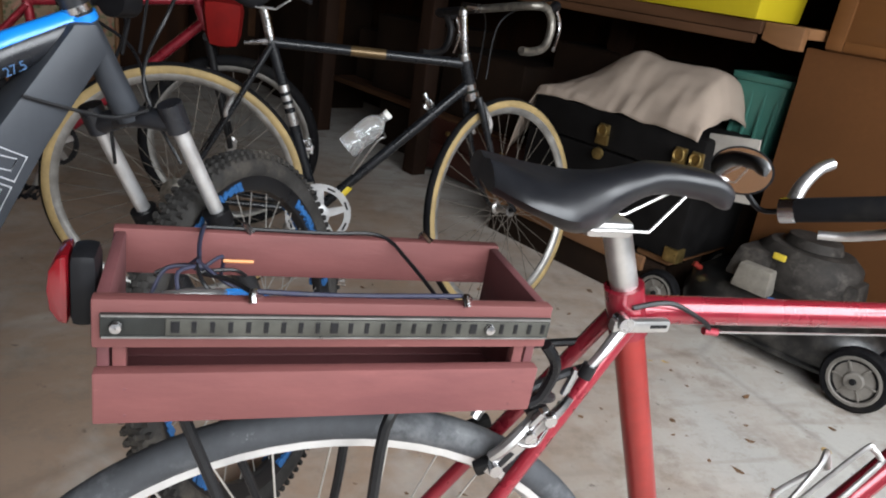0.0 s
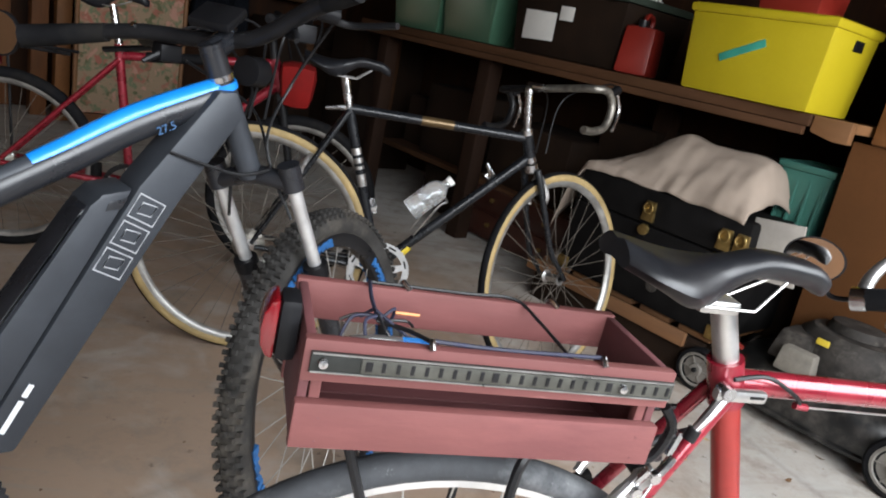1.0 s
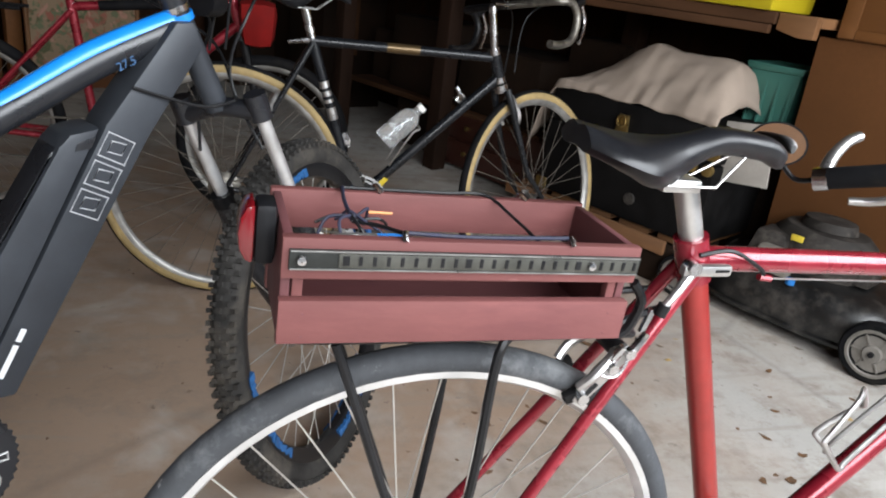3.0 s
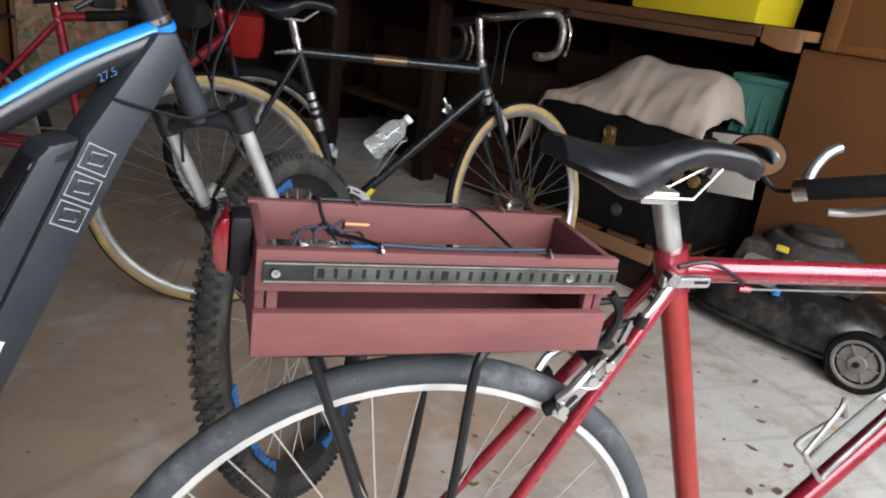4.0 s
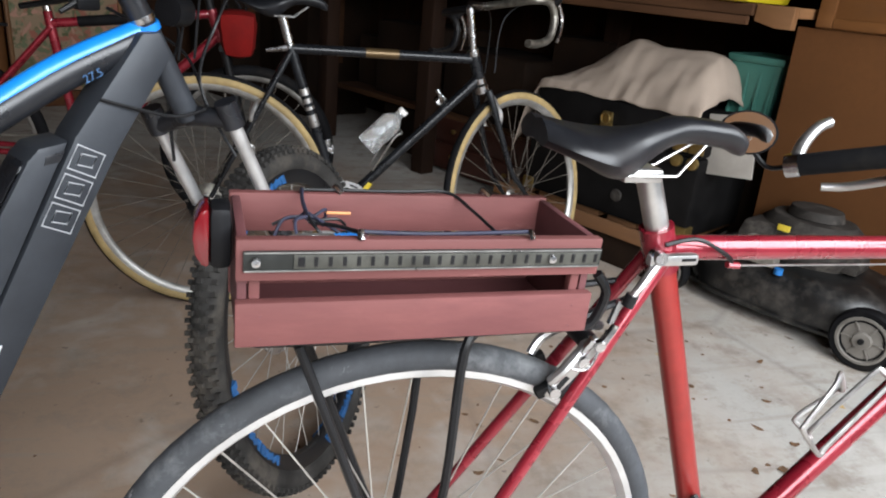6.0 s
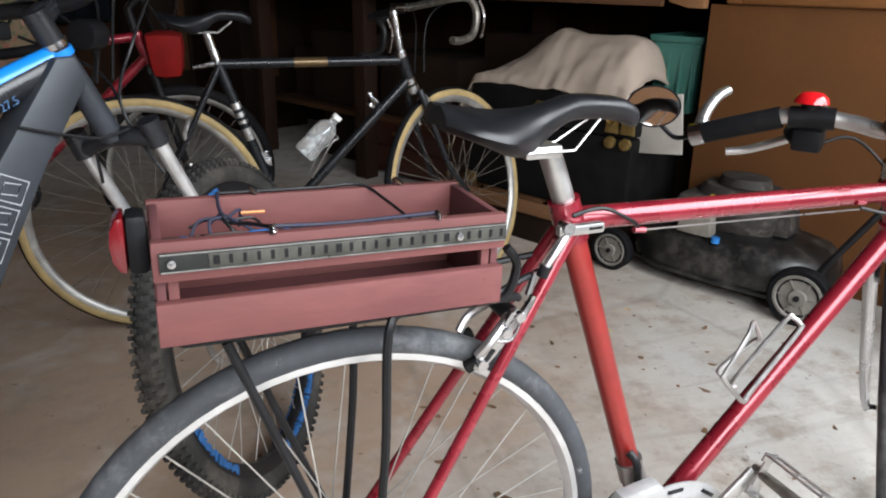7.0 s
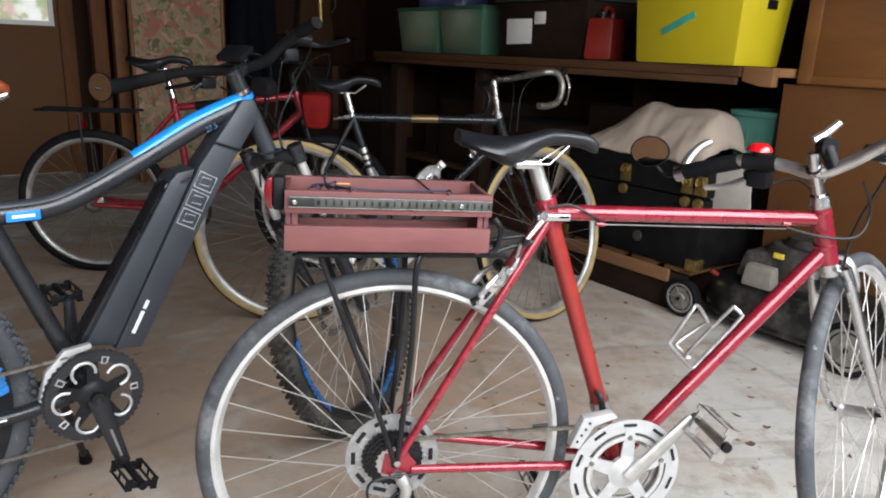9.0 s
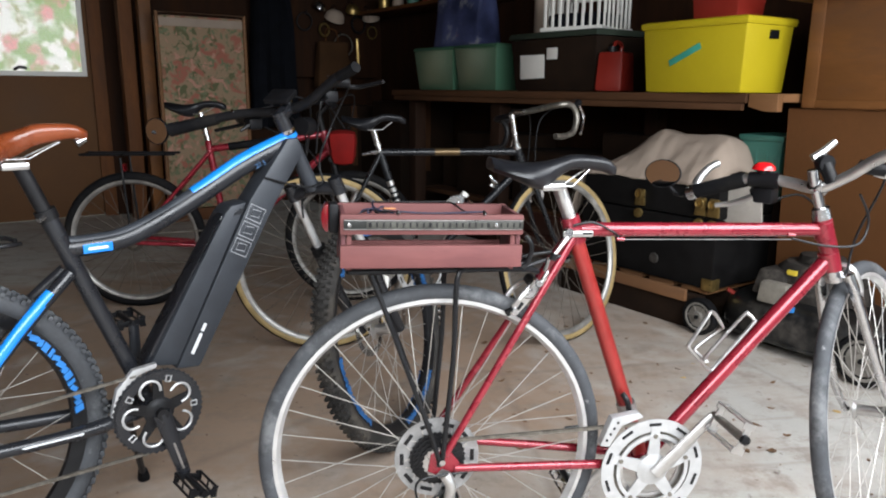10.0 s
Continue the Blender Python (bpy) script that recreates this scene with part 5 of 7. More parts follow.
for s in (-1, 1):
    up = 0.026 if s < 0 else 0.0
    part("lever_body", tube([ebar(0.150 * s, -0.01, 0.012 + up), ebar(0.170 * s, 0.025, 0.006 + up)], 0.014, 10), PLASTIC, eb)
    part("brake_lever", tube([ebar(0.165 * s, 0.028, up), ebar(0.185 * s, 0.052, up - 0.006), ebar(0.265 * s, 0.030, up - 0.010)], (0.006, 0.005), 8, curve=4), BLACK, eb)
    part("clamp_screw", tube([ebar(0.150 * s, -0.022, 0.020 + up), ebar(0.150 * s, -0.030, 0.022 + up)], 0.004, 8), CHROME, eb)
    part("shifter", rbox((-0.018, -0.018, -0.018), (0.018, 0.018, 0.010), 0.006), PLASTIC, eb, at=T(ebar(0.120 * s, 0.01, -0.014 + up)))
    part("shift_paddle", tube([ebar(0.120 * s, -0.006, -0.020 + up), ebar(0.135 * s, -0.030, -0.034 + up)], (0.006, 0.004), 8), BLACK, eb)
    part("brake_hose", tube([ebar(0.16 * s, 0.03, up), ebar(0.12 * s, 0.11, 0.03), ebar(0.04 * s, 0.12, -0.06), ebar(0.03 * s, 0.05, -0.16), ES @ Vector((0.93, 0.06 * s, 0.72))], 0.0028, 6, curve=6), BLACK, eb)
    part("gear_cable", tube([ebar(0.12 * s, 0.025, -0.02 + up), ebar(0.09 * s, 0.10, 0.045), ebar(0.02 * s, 0.135, 0.02), ebar(0.015 * s, 0.07, -0.12)], 0.0024, 6, curve=6), BLACK, eb)
part("steel_lever", tube([ebar(-0.215, 0.010, 0.062), ebar(-0.226, 0.000, 0.098), ebar(-0.232, -0.006, 0.122)], (0.0036, 0.0026), 8, curve=3), BRASS, eb, "bright upright lever tip")
part("display", rbox((-0.030, -0.035, -0.005), (0.025, 0.035, 0.010), 0.005), PLASTIC, eb, at=T(ebar(0, -0.02, 0.028)) @ Matrix.Rotation(radians(29), 4, "Z") @ Matrix.Rotation(radians(-30), 4, "Y"))
part("stem_bolt", tube([ebar(-0.018, -0.010, 0.012), ebar(-0.020, -0.018, 0.016)], 0.0055, 8), CHROME, eb)
part("steerer_ring", tube([EHT + Vector((-0.006, 0, 0.014)), EHT + Vector((-0.010, 0, 0.022))], 0.0205, 16), CHROME, eb)
part("headlamp", tube([ebar(0.0, 0.045, -0.045), ebar(0.0, 0.085, -0.045)], 0.024, 14), PLASTIC, eb)
mirror(eb, T(ebar(0.385, -0.055, 0.010)) @ Matrix.Rotation(radians(-58), 4, "Z") @ Matrix.Diagonal((0.8, 1, 0.8, 1)), [ebar(0.335, -0.061, 0.012), ebar(0.37, -0.045, 0.0), ebar(0.395, -0.066, 0.010)])
part("light_cable", tube([ebar(0.1, 0.03, -0.03), ebar(0.03, 0.10, -0.10), (0.935, 0.0, 0.83), (0.915, -0.040, 0.812)], 0.0028, 6, curve=6), BLACK, eb)
erk = part("rear_rack", tube([(0.22, -0.02, 0.742), (0.16, -0.055, 0.748), (-0.17, -0.060, 0.748), (-0.20, 0.0, 0.748), (-0.17, 0.060, 0.748), (0.16, 0.055, 0.748), (0.22, 0.02, 0.742)], 0.0052, 8, curve=5), BLACK, eb)
for s in (-1, 1):
    part("rack_leg", tube([(0.0, 0.082 * s, 0.37), (-0.01, 0.080 * s, 0.55), (0.02, 0.060 * s, 0.746)], 0.005, 8), BLACK, erk)
c2 = crate("crate", "red-stained slatted wooden crate behind the brown saddle", EB @ T((-0.045, -0.005, 0.755)), L=0.36, D=0.15, H=0.135)
part("upper_slat", rbox((-0.18, -0.075, 0.106), (0.18, -0.064, 0.135), 0.0018), CRATE, c2)
part("fender_stay", tube([(-0.02, -0.08, 0.37), (-0.33, -0.06, 0.52)], 0.003, 6), SILVER, eb)


# ---- the dark touring bicycle with tan tyres ----
GB = T((-0.30, 1.53, 0))
gb = thing("bicycle", "dark lugged touring bicycle with tan-wall tyres", "bicycle", GB)
G0, G1, G2, G3 = Vector((0.262, 0, 0.806)), Vector((0.422, 0, 0.328)), Vector((0.815, 0, 0.822)), Vector((0.847, 0, 0.735))
DARKP = mat("dark_charcoal_enamel", (0.008, 0.009, 0.011), 0.28, 0.0, 0.15, 20, 0.03, coat=0.1, spec=0.3)
part("top_tube", tube([G0, (0.820, 0, 0.808)], 0.0142, 14), DARKP, gb)
# the highlight along the top tube, put in as a gold-coloured sleeve
part("top_tube_highlight", tube([(0.48, 0, 0.8065), (0.58, 0, 0.8070)], 0.0147, 14), mat("gold_highlight", (0.13, 0.085, 0.04), 0.35, 0.6), gb, "gold highlight put in as colour")
part("down_tube", tube([(0.842, 0, 0.752), G1], 0.0155, 14), DARKP, gb)
part("seat_tube", tube([G0, G1], 0.0150, 14), DARKP, gb)
part("head_tube", tube([G2, G3], 0.018, 14), DARKP, gb)
for k, (f0, f1) in enumerate(((0.235, 0.275), (0.295, 0.325), (0.345, 0.365), (0.395, 0.47))):
    part("seat_tube_band", tube([G0.lerp(G1, f0), G0.lerp(G1, f1)], 0.0153, 14), SILVER, gb, "bright silver band")
for p in (G2 + Vector((0.002, 0, -0.004)), G3):
    part("head_cup", tube([p, p + Vector((-0.006, 0, 0.016))], 0.0195, 14), CHROME, gb)
for s in (-1, 1):
    part("seat_stay", tube([G0 + Vector((0, 0.014 * s, -0.01)), (0.033, 0.058 * s, 0.372)], (0.0085, 0.007), 10), DARKP, gb)
    part("chain_stay", tube([G1 + Vector((-0.01, 0.02 * s, 0)), (0.043, 0.058 * s, 0.362)], (0.011, 0.008), 10), DARKP, gb)
    part("dropout", prism([(0.011, 0.378), (0.045, 0.388), (0.055, 0.355), (0.013, 0.348)], 0.056 * s - 0.002, 0.056 * s + 0.002, 0.001), CHROME, gb)
RIM_OLD = mat("dull_old_rim", (0.36, 0.35, 0.33), 0.42, 0.7, 0.2, 25, 0.05)
wheel(gb, T((0.025, 0, 0.362)), 0.362, 0.0175, 0.015, 36, RUBBER, RIM_OLD, wall_m=GUM, width=0.062, spoke_m=SPOKE_DULL)
part("cassette", lathe([(0.001, -0.055), (0.025, -0.055), (0.048, -0.038), (0.001, -0.038)], 36), CHAIN, gb, at=T((0.025, 0, 0.362)))
chainring(gb, T(G1 + Vector((0, -0.05, 0.0))), 0.096, 50, GUARD, GUARD, slots=8)
gc = G1 + Vector((0.05, -0.075, -0.16))
crank_arm(gb, G1 + Vector((0, -0.062, 0)), gc, SILVER)
pedal(gb, T(gc + Vector((0, -0.055, 0))), CHROME, BLACK)
gd = G1 + Vector((-0.05, 0.075, 0.16))
crank_arm(gb, G1 + Vector((0, 0.062, 0)), gd, SILVER)
pedal(gb, T(gd + Vector((0, 0.055, 0))) @ Matrix.Rotation(math.pi, 4, "Z"), CHROME, BLACK)
chain(gb, [((0, -0.046, 0.38), G1 + Vector((-0.02, -0.046, 0.095))), ((0.02, -0.046, 0.23), G1 + Vector((-0.02, -0.046, -0.095)))])
part("rear_derailleur", tube([(0.01, -0.06, 0.315), (0.03, -0.065, 0.27), (0.03, -0.055, 0.215)], (0.011, 0.008), 10, curve=4), SILVER, gb)
part("shift_levers", tube([(0.722, -0.018, 0.676), (0.716, -0.030, 0.690), (0.700, -0.032, 0.715)], (0.008, 0.006), 8, curve=4), CHROME, gb, "bright down-tube shift lever")
part("shift_clamp", tube([(0.712, 0, 0.668), (0.730, 0, 0.690)], 0.0175, 14), CHROME, gb)
part("yellow_sticker", tube([(0.510, 0, 0.4095), (0.490, 0, 0.384)], 0.0161, 14), mat("yellow_tape", (0.6, 0.45, 0.03), 0.5), gb, "yellow sticker")
part("bottle_cage", tube([(0.515, -0.03, 0.455), (0.575, -0.038, 0.560), (0.600, -0.03, 0.575), (0.600, 0.03, 0.575), (0.575, 0.038, 0.560), (0.515, 0.03, 0.455)], 0.003, 6, curve=4), SILVER, gb)
part("rear_brake", tube([(0.155, -0.03, 0.585), (0.15, -0.036, 0.615), (0.175, 0, 0.660), (0.15, 0.036, 0.615), (0.155, 0.03, 0.585)], 0.007, 8, curve=4), SILVER, gb)
part("seat_post", tube([G0, (0.238, 0, 0.892)], 0.0132, 14), CHROME, gb)
part("binder_bolt", tube([G0 + Vector((-0.01, -0.03, 0.004)), G0 + Vector((-0.07, -0.03, -0.006))], (0.009, 0.005), 8), CHROME, gb)
saddle(gb, T((0.115, 0, 0.950)), 0.250, 0.070, 0.020, SADDLE, drop=0.0, thick=0.05)
GS = steer(G2, G3, 33)
for s in (-1, 1):
    part("fork_blade", tube([GS @ Vector(p) for p in ((0.855, 0.026 * s, 0.712), (0.874, 0.034 * s, 0.655), (0.945, 0.046 * s, 0.46), (0.985, 0.05 * s, 0.410), (1.035, 0.05 * s, 0.358))], (0.0125, 0.0065), 12, curve=6), DARKP, gb, "dark enamelled fork blade")
part("fork_crown", tube([GS @ Vector((0.850, 0, 0.728)), GS @ Vector((0.857, 0, 0.706))], 0.022, 14), CHROME, gb)
wheel(gb, GS @ T((1.036, 0, 0.358)), 0.358, 0.0175, 0.015, 36, RUBBER, RIM_OLD, wall_m=GUM, width=0.052, spoke_m=SPOKE_DULL)
part("front_brake", tube([GS @ Vector(p) for p in ((0.905, -0.03, 0.600), (0.905, -0.036, 0.64), (0.895, 0, 0.700), (0.905, 0.036, 0.64), (0.905, 0.03, 0.600))], 0.007, 8, curve=4), SILVER, gb)
part("stem", tube([G2, (0.790, 0, 0.955), GS @ Vector((0.800, 0, 0.968)), GS @ Vector((0.870, 0, 0.968))], 0.0125, 12), CHROME, gb, "chromed quill stem")
GHC = Vector((0.872, 0, 0.968))
for s in (-1, 1):
    part("drop_bar", tube([GS @ (GHC + Vector(p)) for p in ((0, 0, 0), (0, 0.10 * s, 0), (0.01, 0.185 * s, 0.0), (0.06, 0.20 * s, -0.004), (0.085, 0.20 * s, -0.045), (0.06, 0.20 * s, -0.105), (0.0, 0.20 * s, -0.125), (-0.045, 0.20 * s, -0.125))], 0.0118, 12, curve=6), CHAIN if s < 0 else BLACK, gb, "drop handlebar")
    part("brake_hood", tube([GS @ (GHC + Vector((0.07, 0.2 * s, -0.01))), GS @ (GHC + Vector((0.105, 0.2 * s, 0.012)))], 0.014, 10), PLASTIC, gb)
    part("brake_lever", tube([GS @ (GHC + Vector(p)) for p in ((0.10, 0.2 * s, 0.008), (0.125, 0.2 * s, -0.05), (0.10, 0.2 * s, -0.115))], 0.005, 8, curve=5), CHROME, gb)
    part("brake_cable", tube([GS @ (GHC + Vector((0.105, 0.2 * s, 0.012))), GS @ (GHC + Vector((0.13, 0.14 * s, 0.03))), GS @ (GHC + Vector((0.06, 0.03 * s, -0.03))), GS @ (GHC + Vector((0.02, 0.02 * s, -0.2)))], 0.0025, 6, curve=6), BLACK, gb)
part("kick_stand", tube([(0.36, 0.03, 0.28), (0.36, 0.11, 0.14), (0.37, 0.18, 0.006)], (0.009, 0.007), 8), CHROME, gb)
bd = (Vector((0.842, 0, 0.752)) - G1).normalized()
BM = T(GB.translation + Vector((0.530, 0, 0.492))) @ Matrix(((bd.z, 0, bd.x, 0), (0, 1, 0, 0), (-bd.x, 0, bd.z, 0), (0, 0, 0, 1)))
bo = thing("water_bottle", "empty clear plastic bottle in the dark bicycle's cage", "bottle", BM)
pr = [(0.001, 0.0), (0.034, 0.0), (0.036, 0.006), (0.036, 0.040), (0.0335, 0.046), (0.036, 0.052), (0.036, 0.100), (0.030, 0.118), (0.014, 0.134), (0.013, 0.150), (0.001, 0.150)]
part("bottle_body", lathe(pr, 24, closed=False), CLEAR, bo, at=T((-0.048, 0, 0)) @ Matrix.Rotation(radians(90), 4, "X"))
part("cap", lathe([(0.001, 0.148), (0.015, 0.148), (0.015, 0.163), (0.001, 0.163)], 18), WHITEP, bo, at=T((-0.048, 0, 0)) @ Matrix.Rotation(radians(90), 4, "X"))


# ---- the second red bicycle, behind ----
R2 = T((-1.185, 2.20, 0))
r2 = thing("bicycle", "red mountain bicycle with black rack and red bag", "bicycle", R2)
Q0, Q1, Q2, Q3 = Vector((0.372, 0, 0.765)), Vector((0.43, 0, 0.30)), Vector((0.90, 0, 0.850)), Vector((0.935, 0, 0.74))
part("top_tube", tube([Q0, (0.905, 0, 0.835)], 0.016, 12), RED, r2)
part("tube_wrap", tube([Q0.lerp(Vector((0.905, 0, 0.835)), 0.16), Q0.lerp(Vector((0.905, 0, 0.835)), 0.66)], 0.0185, 12), RUBBER, r2, "black foam wrap on the top tube")
part("seat_tube", tube([Q0 + Vector((-0.01, 0, 0.04)), Q1], 0.016, 12), RED, r2)
part("down_tube", tube([(0.928, 0, 0.765), Q1], 0.018, 12), RED, r2)
part("head_tube", tube([Q2, Q3], 0.020, 12), RED, r2)
for s in (-1, 1):
    part("seat_stay", tube([Q0 + Vector((0, 0.02 * s, -0.01)), (0.01, 0.062 * s, 0.345)], (0.010, 0.008), 10), RED, r2)
    part("chain_stay", tube([Q1 + Vector((0, 0.03 * s, 0)), (0.01, 0.062 * s, 0.33)], (0.013, 0.010), 10), RED, r2)
    part("fork_blade", tube([(0.945, 0.05 * s, 0.71), (1.03, 0.055 * s, 0.33)], (0.016, 0.010), 10), BLACK, r2)
    part("rack_leg", tube([(0.0, 0.07 * s, 0.35), (-0.02, 0.07 * s, 0.73)], 0.005, 6), BLACK, r2)
wheel(r2, T((0, 0, 0.33)), 0.33, 0.022, 0.016, 32, RUBBER, RIM_OLD, width=0.06, spoke_m=SPOKE_DULL)
wheel(r2, T((1.03, 0, 0.33)), 0.33, 0.022, 0.016, 32, RUBBER, RIM_OLD, width=0.05, spoke_m=SPOKE_DULL)
part("rack_deck", tube([(0.22, -0.05, 0.745), (-0.20, -0.06, 0.745), (-0.20, 0.06, 0.745), (0.22, 0.05, 0.745)], 0.006, 8), BLACK, r2)
part("seat_post", tube([Q0, (0.335, 0, 0.935)], 0.0135, 12), CHROME, r2)
saddle(r2, T((0.185, 0, 0.985)), 0.27, 0.09, 0.022, SADDLE, thick=0.06)
part("fork_crown", tube([(0.945, -0.05, 0.72), (0.945, 0.05, 0.72)], 0.02, 10), BLACK, r2)
part("stem", tube([Q2, (0.885, 0, 0.93), (0.93, 0, 0.98)], 0.015, 12), BLACK, r2)
part("handlebar", tube([(0.88, -0.31, 1.00), (0.92, -0.12, 0.99), (0.93, 0, 0.98), (0.92, 0.12, 0.99), (0.88, 0.31, 1.00)], 0.012, 10, curve=5), BLACK, r2)
for s in (-1, 1):
    part("grip", tube([(0.905, 0.19 * s, 0.993), (0.88, 0.31 * s, 1.0)], 0.017, 10), RUBBER, r2)
    part("brake_lever", tube([(0.925, 0.15 * s, 0.985), (0.965, 0.17 * s, 0.97), (0.95, 0.26 * s, 0.965)], 0.006, 8, curve=4), BLACK, r2)
    part("brake_cable", tube([(0.95, 0.15 * s, 0.98), (1.05, 0.08 * s, 1.02), (1.03, 0.03 * s, 0.88), (0.96, 0.03 * s, 0.74)], 0.003, 6, curve=6), BLACK, r2)
chainring(r2, T(Q1 + Vector((0, -0.05, 0))), 0.085, 44, BLACK, SILVER)
crank_arm(r2, Q1 + Vector((0, -0.062, 0)), Q1 + Vector((-0.06, -0.075, -0.16)), SILVER)
crank_arm(r2, Q1 + Vector((0, 0.062, 0)), Q1 + Vector((0.06, 0.075, 0.16)), SILVER)
pedal(r2, T(Q1 + Vector((-0.06, -0.13, -0.16))), PLASTIC, BLACK)
chain(r2, [((0, -0.046, 0.37), Q1 + Vector((-0.02, -0.046, 0.084))), ((0.02, -0.046, 0.24), Q1 + Vector((-0.02, -0.046, -0.084)))])
part("cassette", lathe([(0.001, -0.055), (0.025, -0.055), (0.045, -0.038), (0.001, -0.038)], 30), CHAIN, r2, at=T((0, 0, 0.33)))
part("rear_reflector", rbox((-0.03, -0.03, 0.66), (-0.02, 0.03, 0.70), 0.004), REDLENS, r2)
hbag = thing("handlebar_bag", "red fabric bag hung on the handlebar", "bag", R2 @ T((1.005, -0.02, 0.67)))
part("bag_body", hull_box((-0.065, 0.045, -0.08, 0.08), (-0.085, 0.060, -0.10, 0.10), 0.02, 0.185, 0.045), mat("red_nylon", (0.19, 0.007, 0.006), 0.8, 0, 0.2, 10, 0.3, spec=0.15), hbag)
part("bag_strap", tube([(0.0, -0.06, 0.195), (-0.085, -0.06, 0.335), (-0.045, -0.06, 0.195)], 0.006, 6), BLACK, hbag)


# ---- the workbench and what stands on, under and beside it ----
def placed(name, label, category, u, v, z=0.0, turn=0.0, group=""):
    return thing(name, label, category, RM @ T((u, -v, z)) @ Matrix.Rotation(radians(turn), 4, "Z"), group)


# legs and brace: the dark under the bench is put into this colour
SHADE_TIMBER = mat("shaded_dark_timber", (0.024, 0.011, 0.006), 0.8, 0, 0.3, 7, 0.25, 50, stretch=(1, 1, 0.2), spec=0.15)
wb = placed("workbench", "long worn timber workbench along the wall", "workbench", 0, 0)
part("worktop", rbox((0.68, -2.98, 1.005), (3.55, -2.06, 1.045), 0.004), BENCH, wb)
part("front_rail", rbox((0.69, -2.075, 0.974), (3.50, -2.05, 1.003), 0.003), BENCH, wb)
part("end_board", prism([(0.545, 1.045), (0.675, 1.045), (0.675, 0.990), (0.60, 0.972), (0.545, 0.972)], -2.115, -2.075, 0.003), WOOD, wb, "pale pine board at the end")
part("end_shelf", rbox((0.545, -2.98, 1.010), (0.675, -2.117, 1.044), 0.003), WOOD, wb)
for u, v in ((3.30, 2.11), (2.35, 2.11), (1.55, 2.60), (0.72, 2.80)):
    part("leg", rbox((u, -v - 0.09, 0), (u + 0.09, -v, 1.003), 0.004), SHADE_TIMBER, wb)
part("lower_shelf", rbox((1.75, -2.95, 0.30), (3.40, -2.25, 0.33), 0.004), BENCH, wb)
part("brace", rbox((0.80, -2.98, 0.70), (1.50, -2.90, 0.80), 0.004), SHADE_TIMBER, wb)

cab = placed("wall_cabinet", "plain plywood cabinet beside the workbench", "cabinet", 0, 0)
part("cabinet_body", rbox((-1.30, -2.98, 0.985), (0.53, -2.24, 1.42), 0.004), PLY, cab)
part("cabinet_lip", rbox((-1.32, -2.99, 1.422), (0.62, -2.18, 1.452), 0.004), WOOD, cab)
part("cabinet_upper", rbox((-1.30, -2.98, 1.455), (0.30, -2.30, 2.3), 0.004), PLY, cab)
part("stile", rbox((0.475, -2.238, 0.99), (0.528, -2.226, 1.418), 0.002), PLY, cab)
part("bottom_rail", rbox((-1.29, -2.238, 0.99), (0.473, -2.228, 1.020), 0.002), PLY, cab)
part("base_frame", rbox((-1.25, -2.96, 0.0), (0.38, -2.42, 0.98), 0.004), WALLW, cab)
cb1 = placed("cardboard_sheet", "large flat brown cardboard leaning against the cabinet", "cardboard", -0.36, 2.30, 0.0)
part("sheet", rbox((-0.85, -0.008, 0.0), (0.95, 0.004, 0.985), 0.002), CARD, cb1, at=Matrix.Rotation(radians(-3), 4, "X"))

# yellow tote
yt = placed("storage_tote", "bright yellow plastic storage tote with teal tape", "storage box", 0.975, 2.31, 1.046, -3)
part("tub", hull_box((-0.300, 0.215, -0.030, 0.265), (-0.318, 0.233, -0.045, 0.285), 0.0, 0.29, 0.012, wall=0.006), YEL, yt)
part("rim", hull_box((-0.325, 0.240, -0.052, 0.292), (-0.329, 0.244, -0.056, 0.296), 0.280, 0.310, 0.008, wall=0.010), YEL, yt)
part("lid", hull_box((-0.319, 0.234, -0.046, 0.286), (-0.315, 0.230, -0.042, 0.282), 0.306, 0.314, 0.003), YEL, yt)
part("handle_hole", rbox((-0.3215, 0.065, 0.225), (-0.308, 0.125, 0.262), 0.003), PLASTIC, yt, "dark hand hole")
part("tape", rbox((-0.09, 0.2755, -0.014), (0.09, 0.2775, 0.014), 0.0005), TAPE, yt, "strip of teal tape", at=T((-0.01, 0.003, 0.165)) @ Matrix.Rotation(radians(24), 4, "Y"))
rbox_t = placed("lidded_box", "red plastic box on the yellow tote", "box", 0.93, 2.24, 1.361)
part("box_body", hull_box((-0.12, 0.10, -0.10, 0.10), (-0.13, 0.11, -0.11, 0.11), 0.0, 0.14, 0.012), REDP, rbox_t)
part("box_lid", hull_box((-0.135, 0.115, -0.115, 0.115), (-0.13, 0.11, -0.11, 0.11), 0.142, 0.16, 0.005), REDP, rbox_t)
# fuel can
fc = placed("fuel_can", "red plastic fuel can with a moulded handle", "fuel can", 1.56, 2.24, 1.046, 20)
part("can_body", hull_box((-0.075, 0.075, -0.10, 0.10), (-0.068, 0.068, -0.085, 0.085), 0.0, 0.205, 0.022), REDP, fc)
part("can_handle", tube([(0.0, -0.07, 0.20), (0.0, -0.06, 0.245), (0.0, 0.02, 0.25), (0.0, 0.05, 0.205)], 0.011, 8, curve=5), REDP, fc)
part("can_cap", lathe([(0.001, 0.0), (0.022, 0.0), (0.022, 0.03), (0.001, 0.03)], 18), BLACK, fc, at=T((0, 0.06, 0.20)) @ Matrix.Rotation(radians(90), 4, "X"))
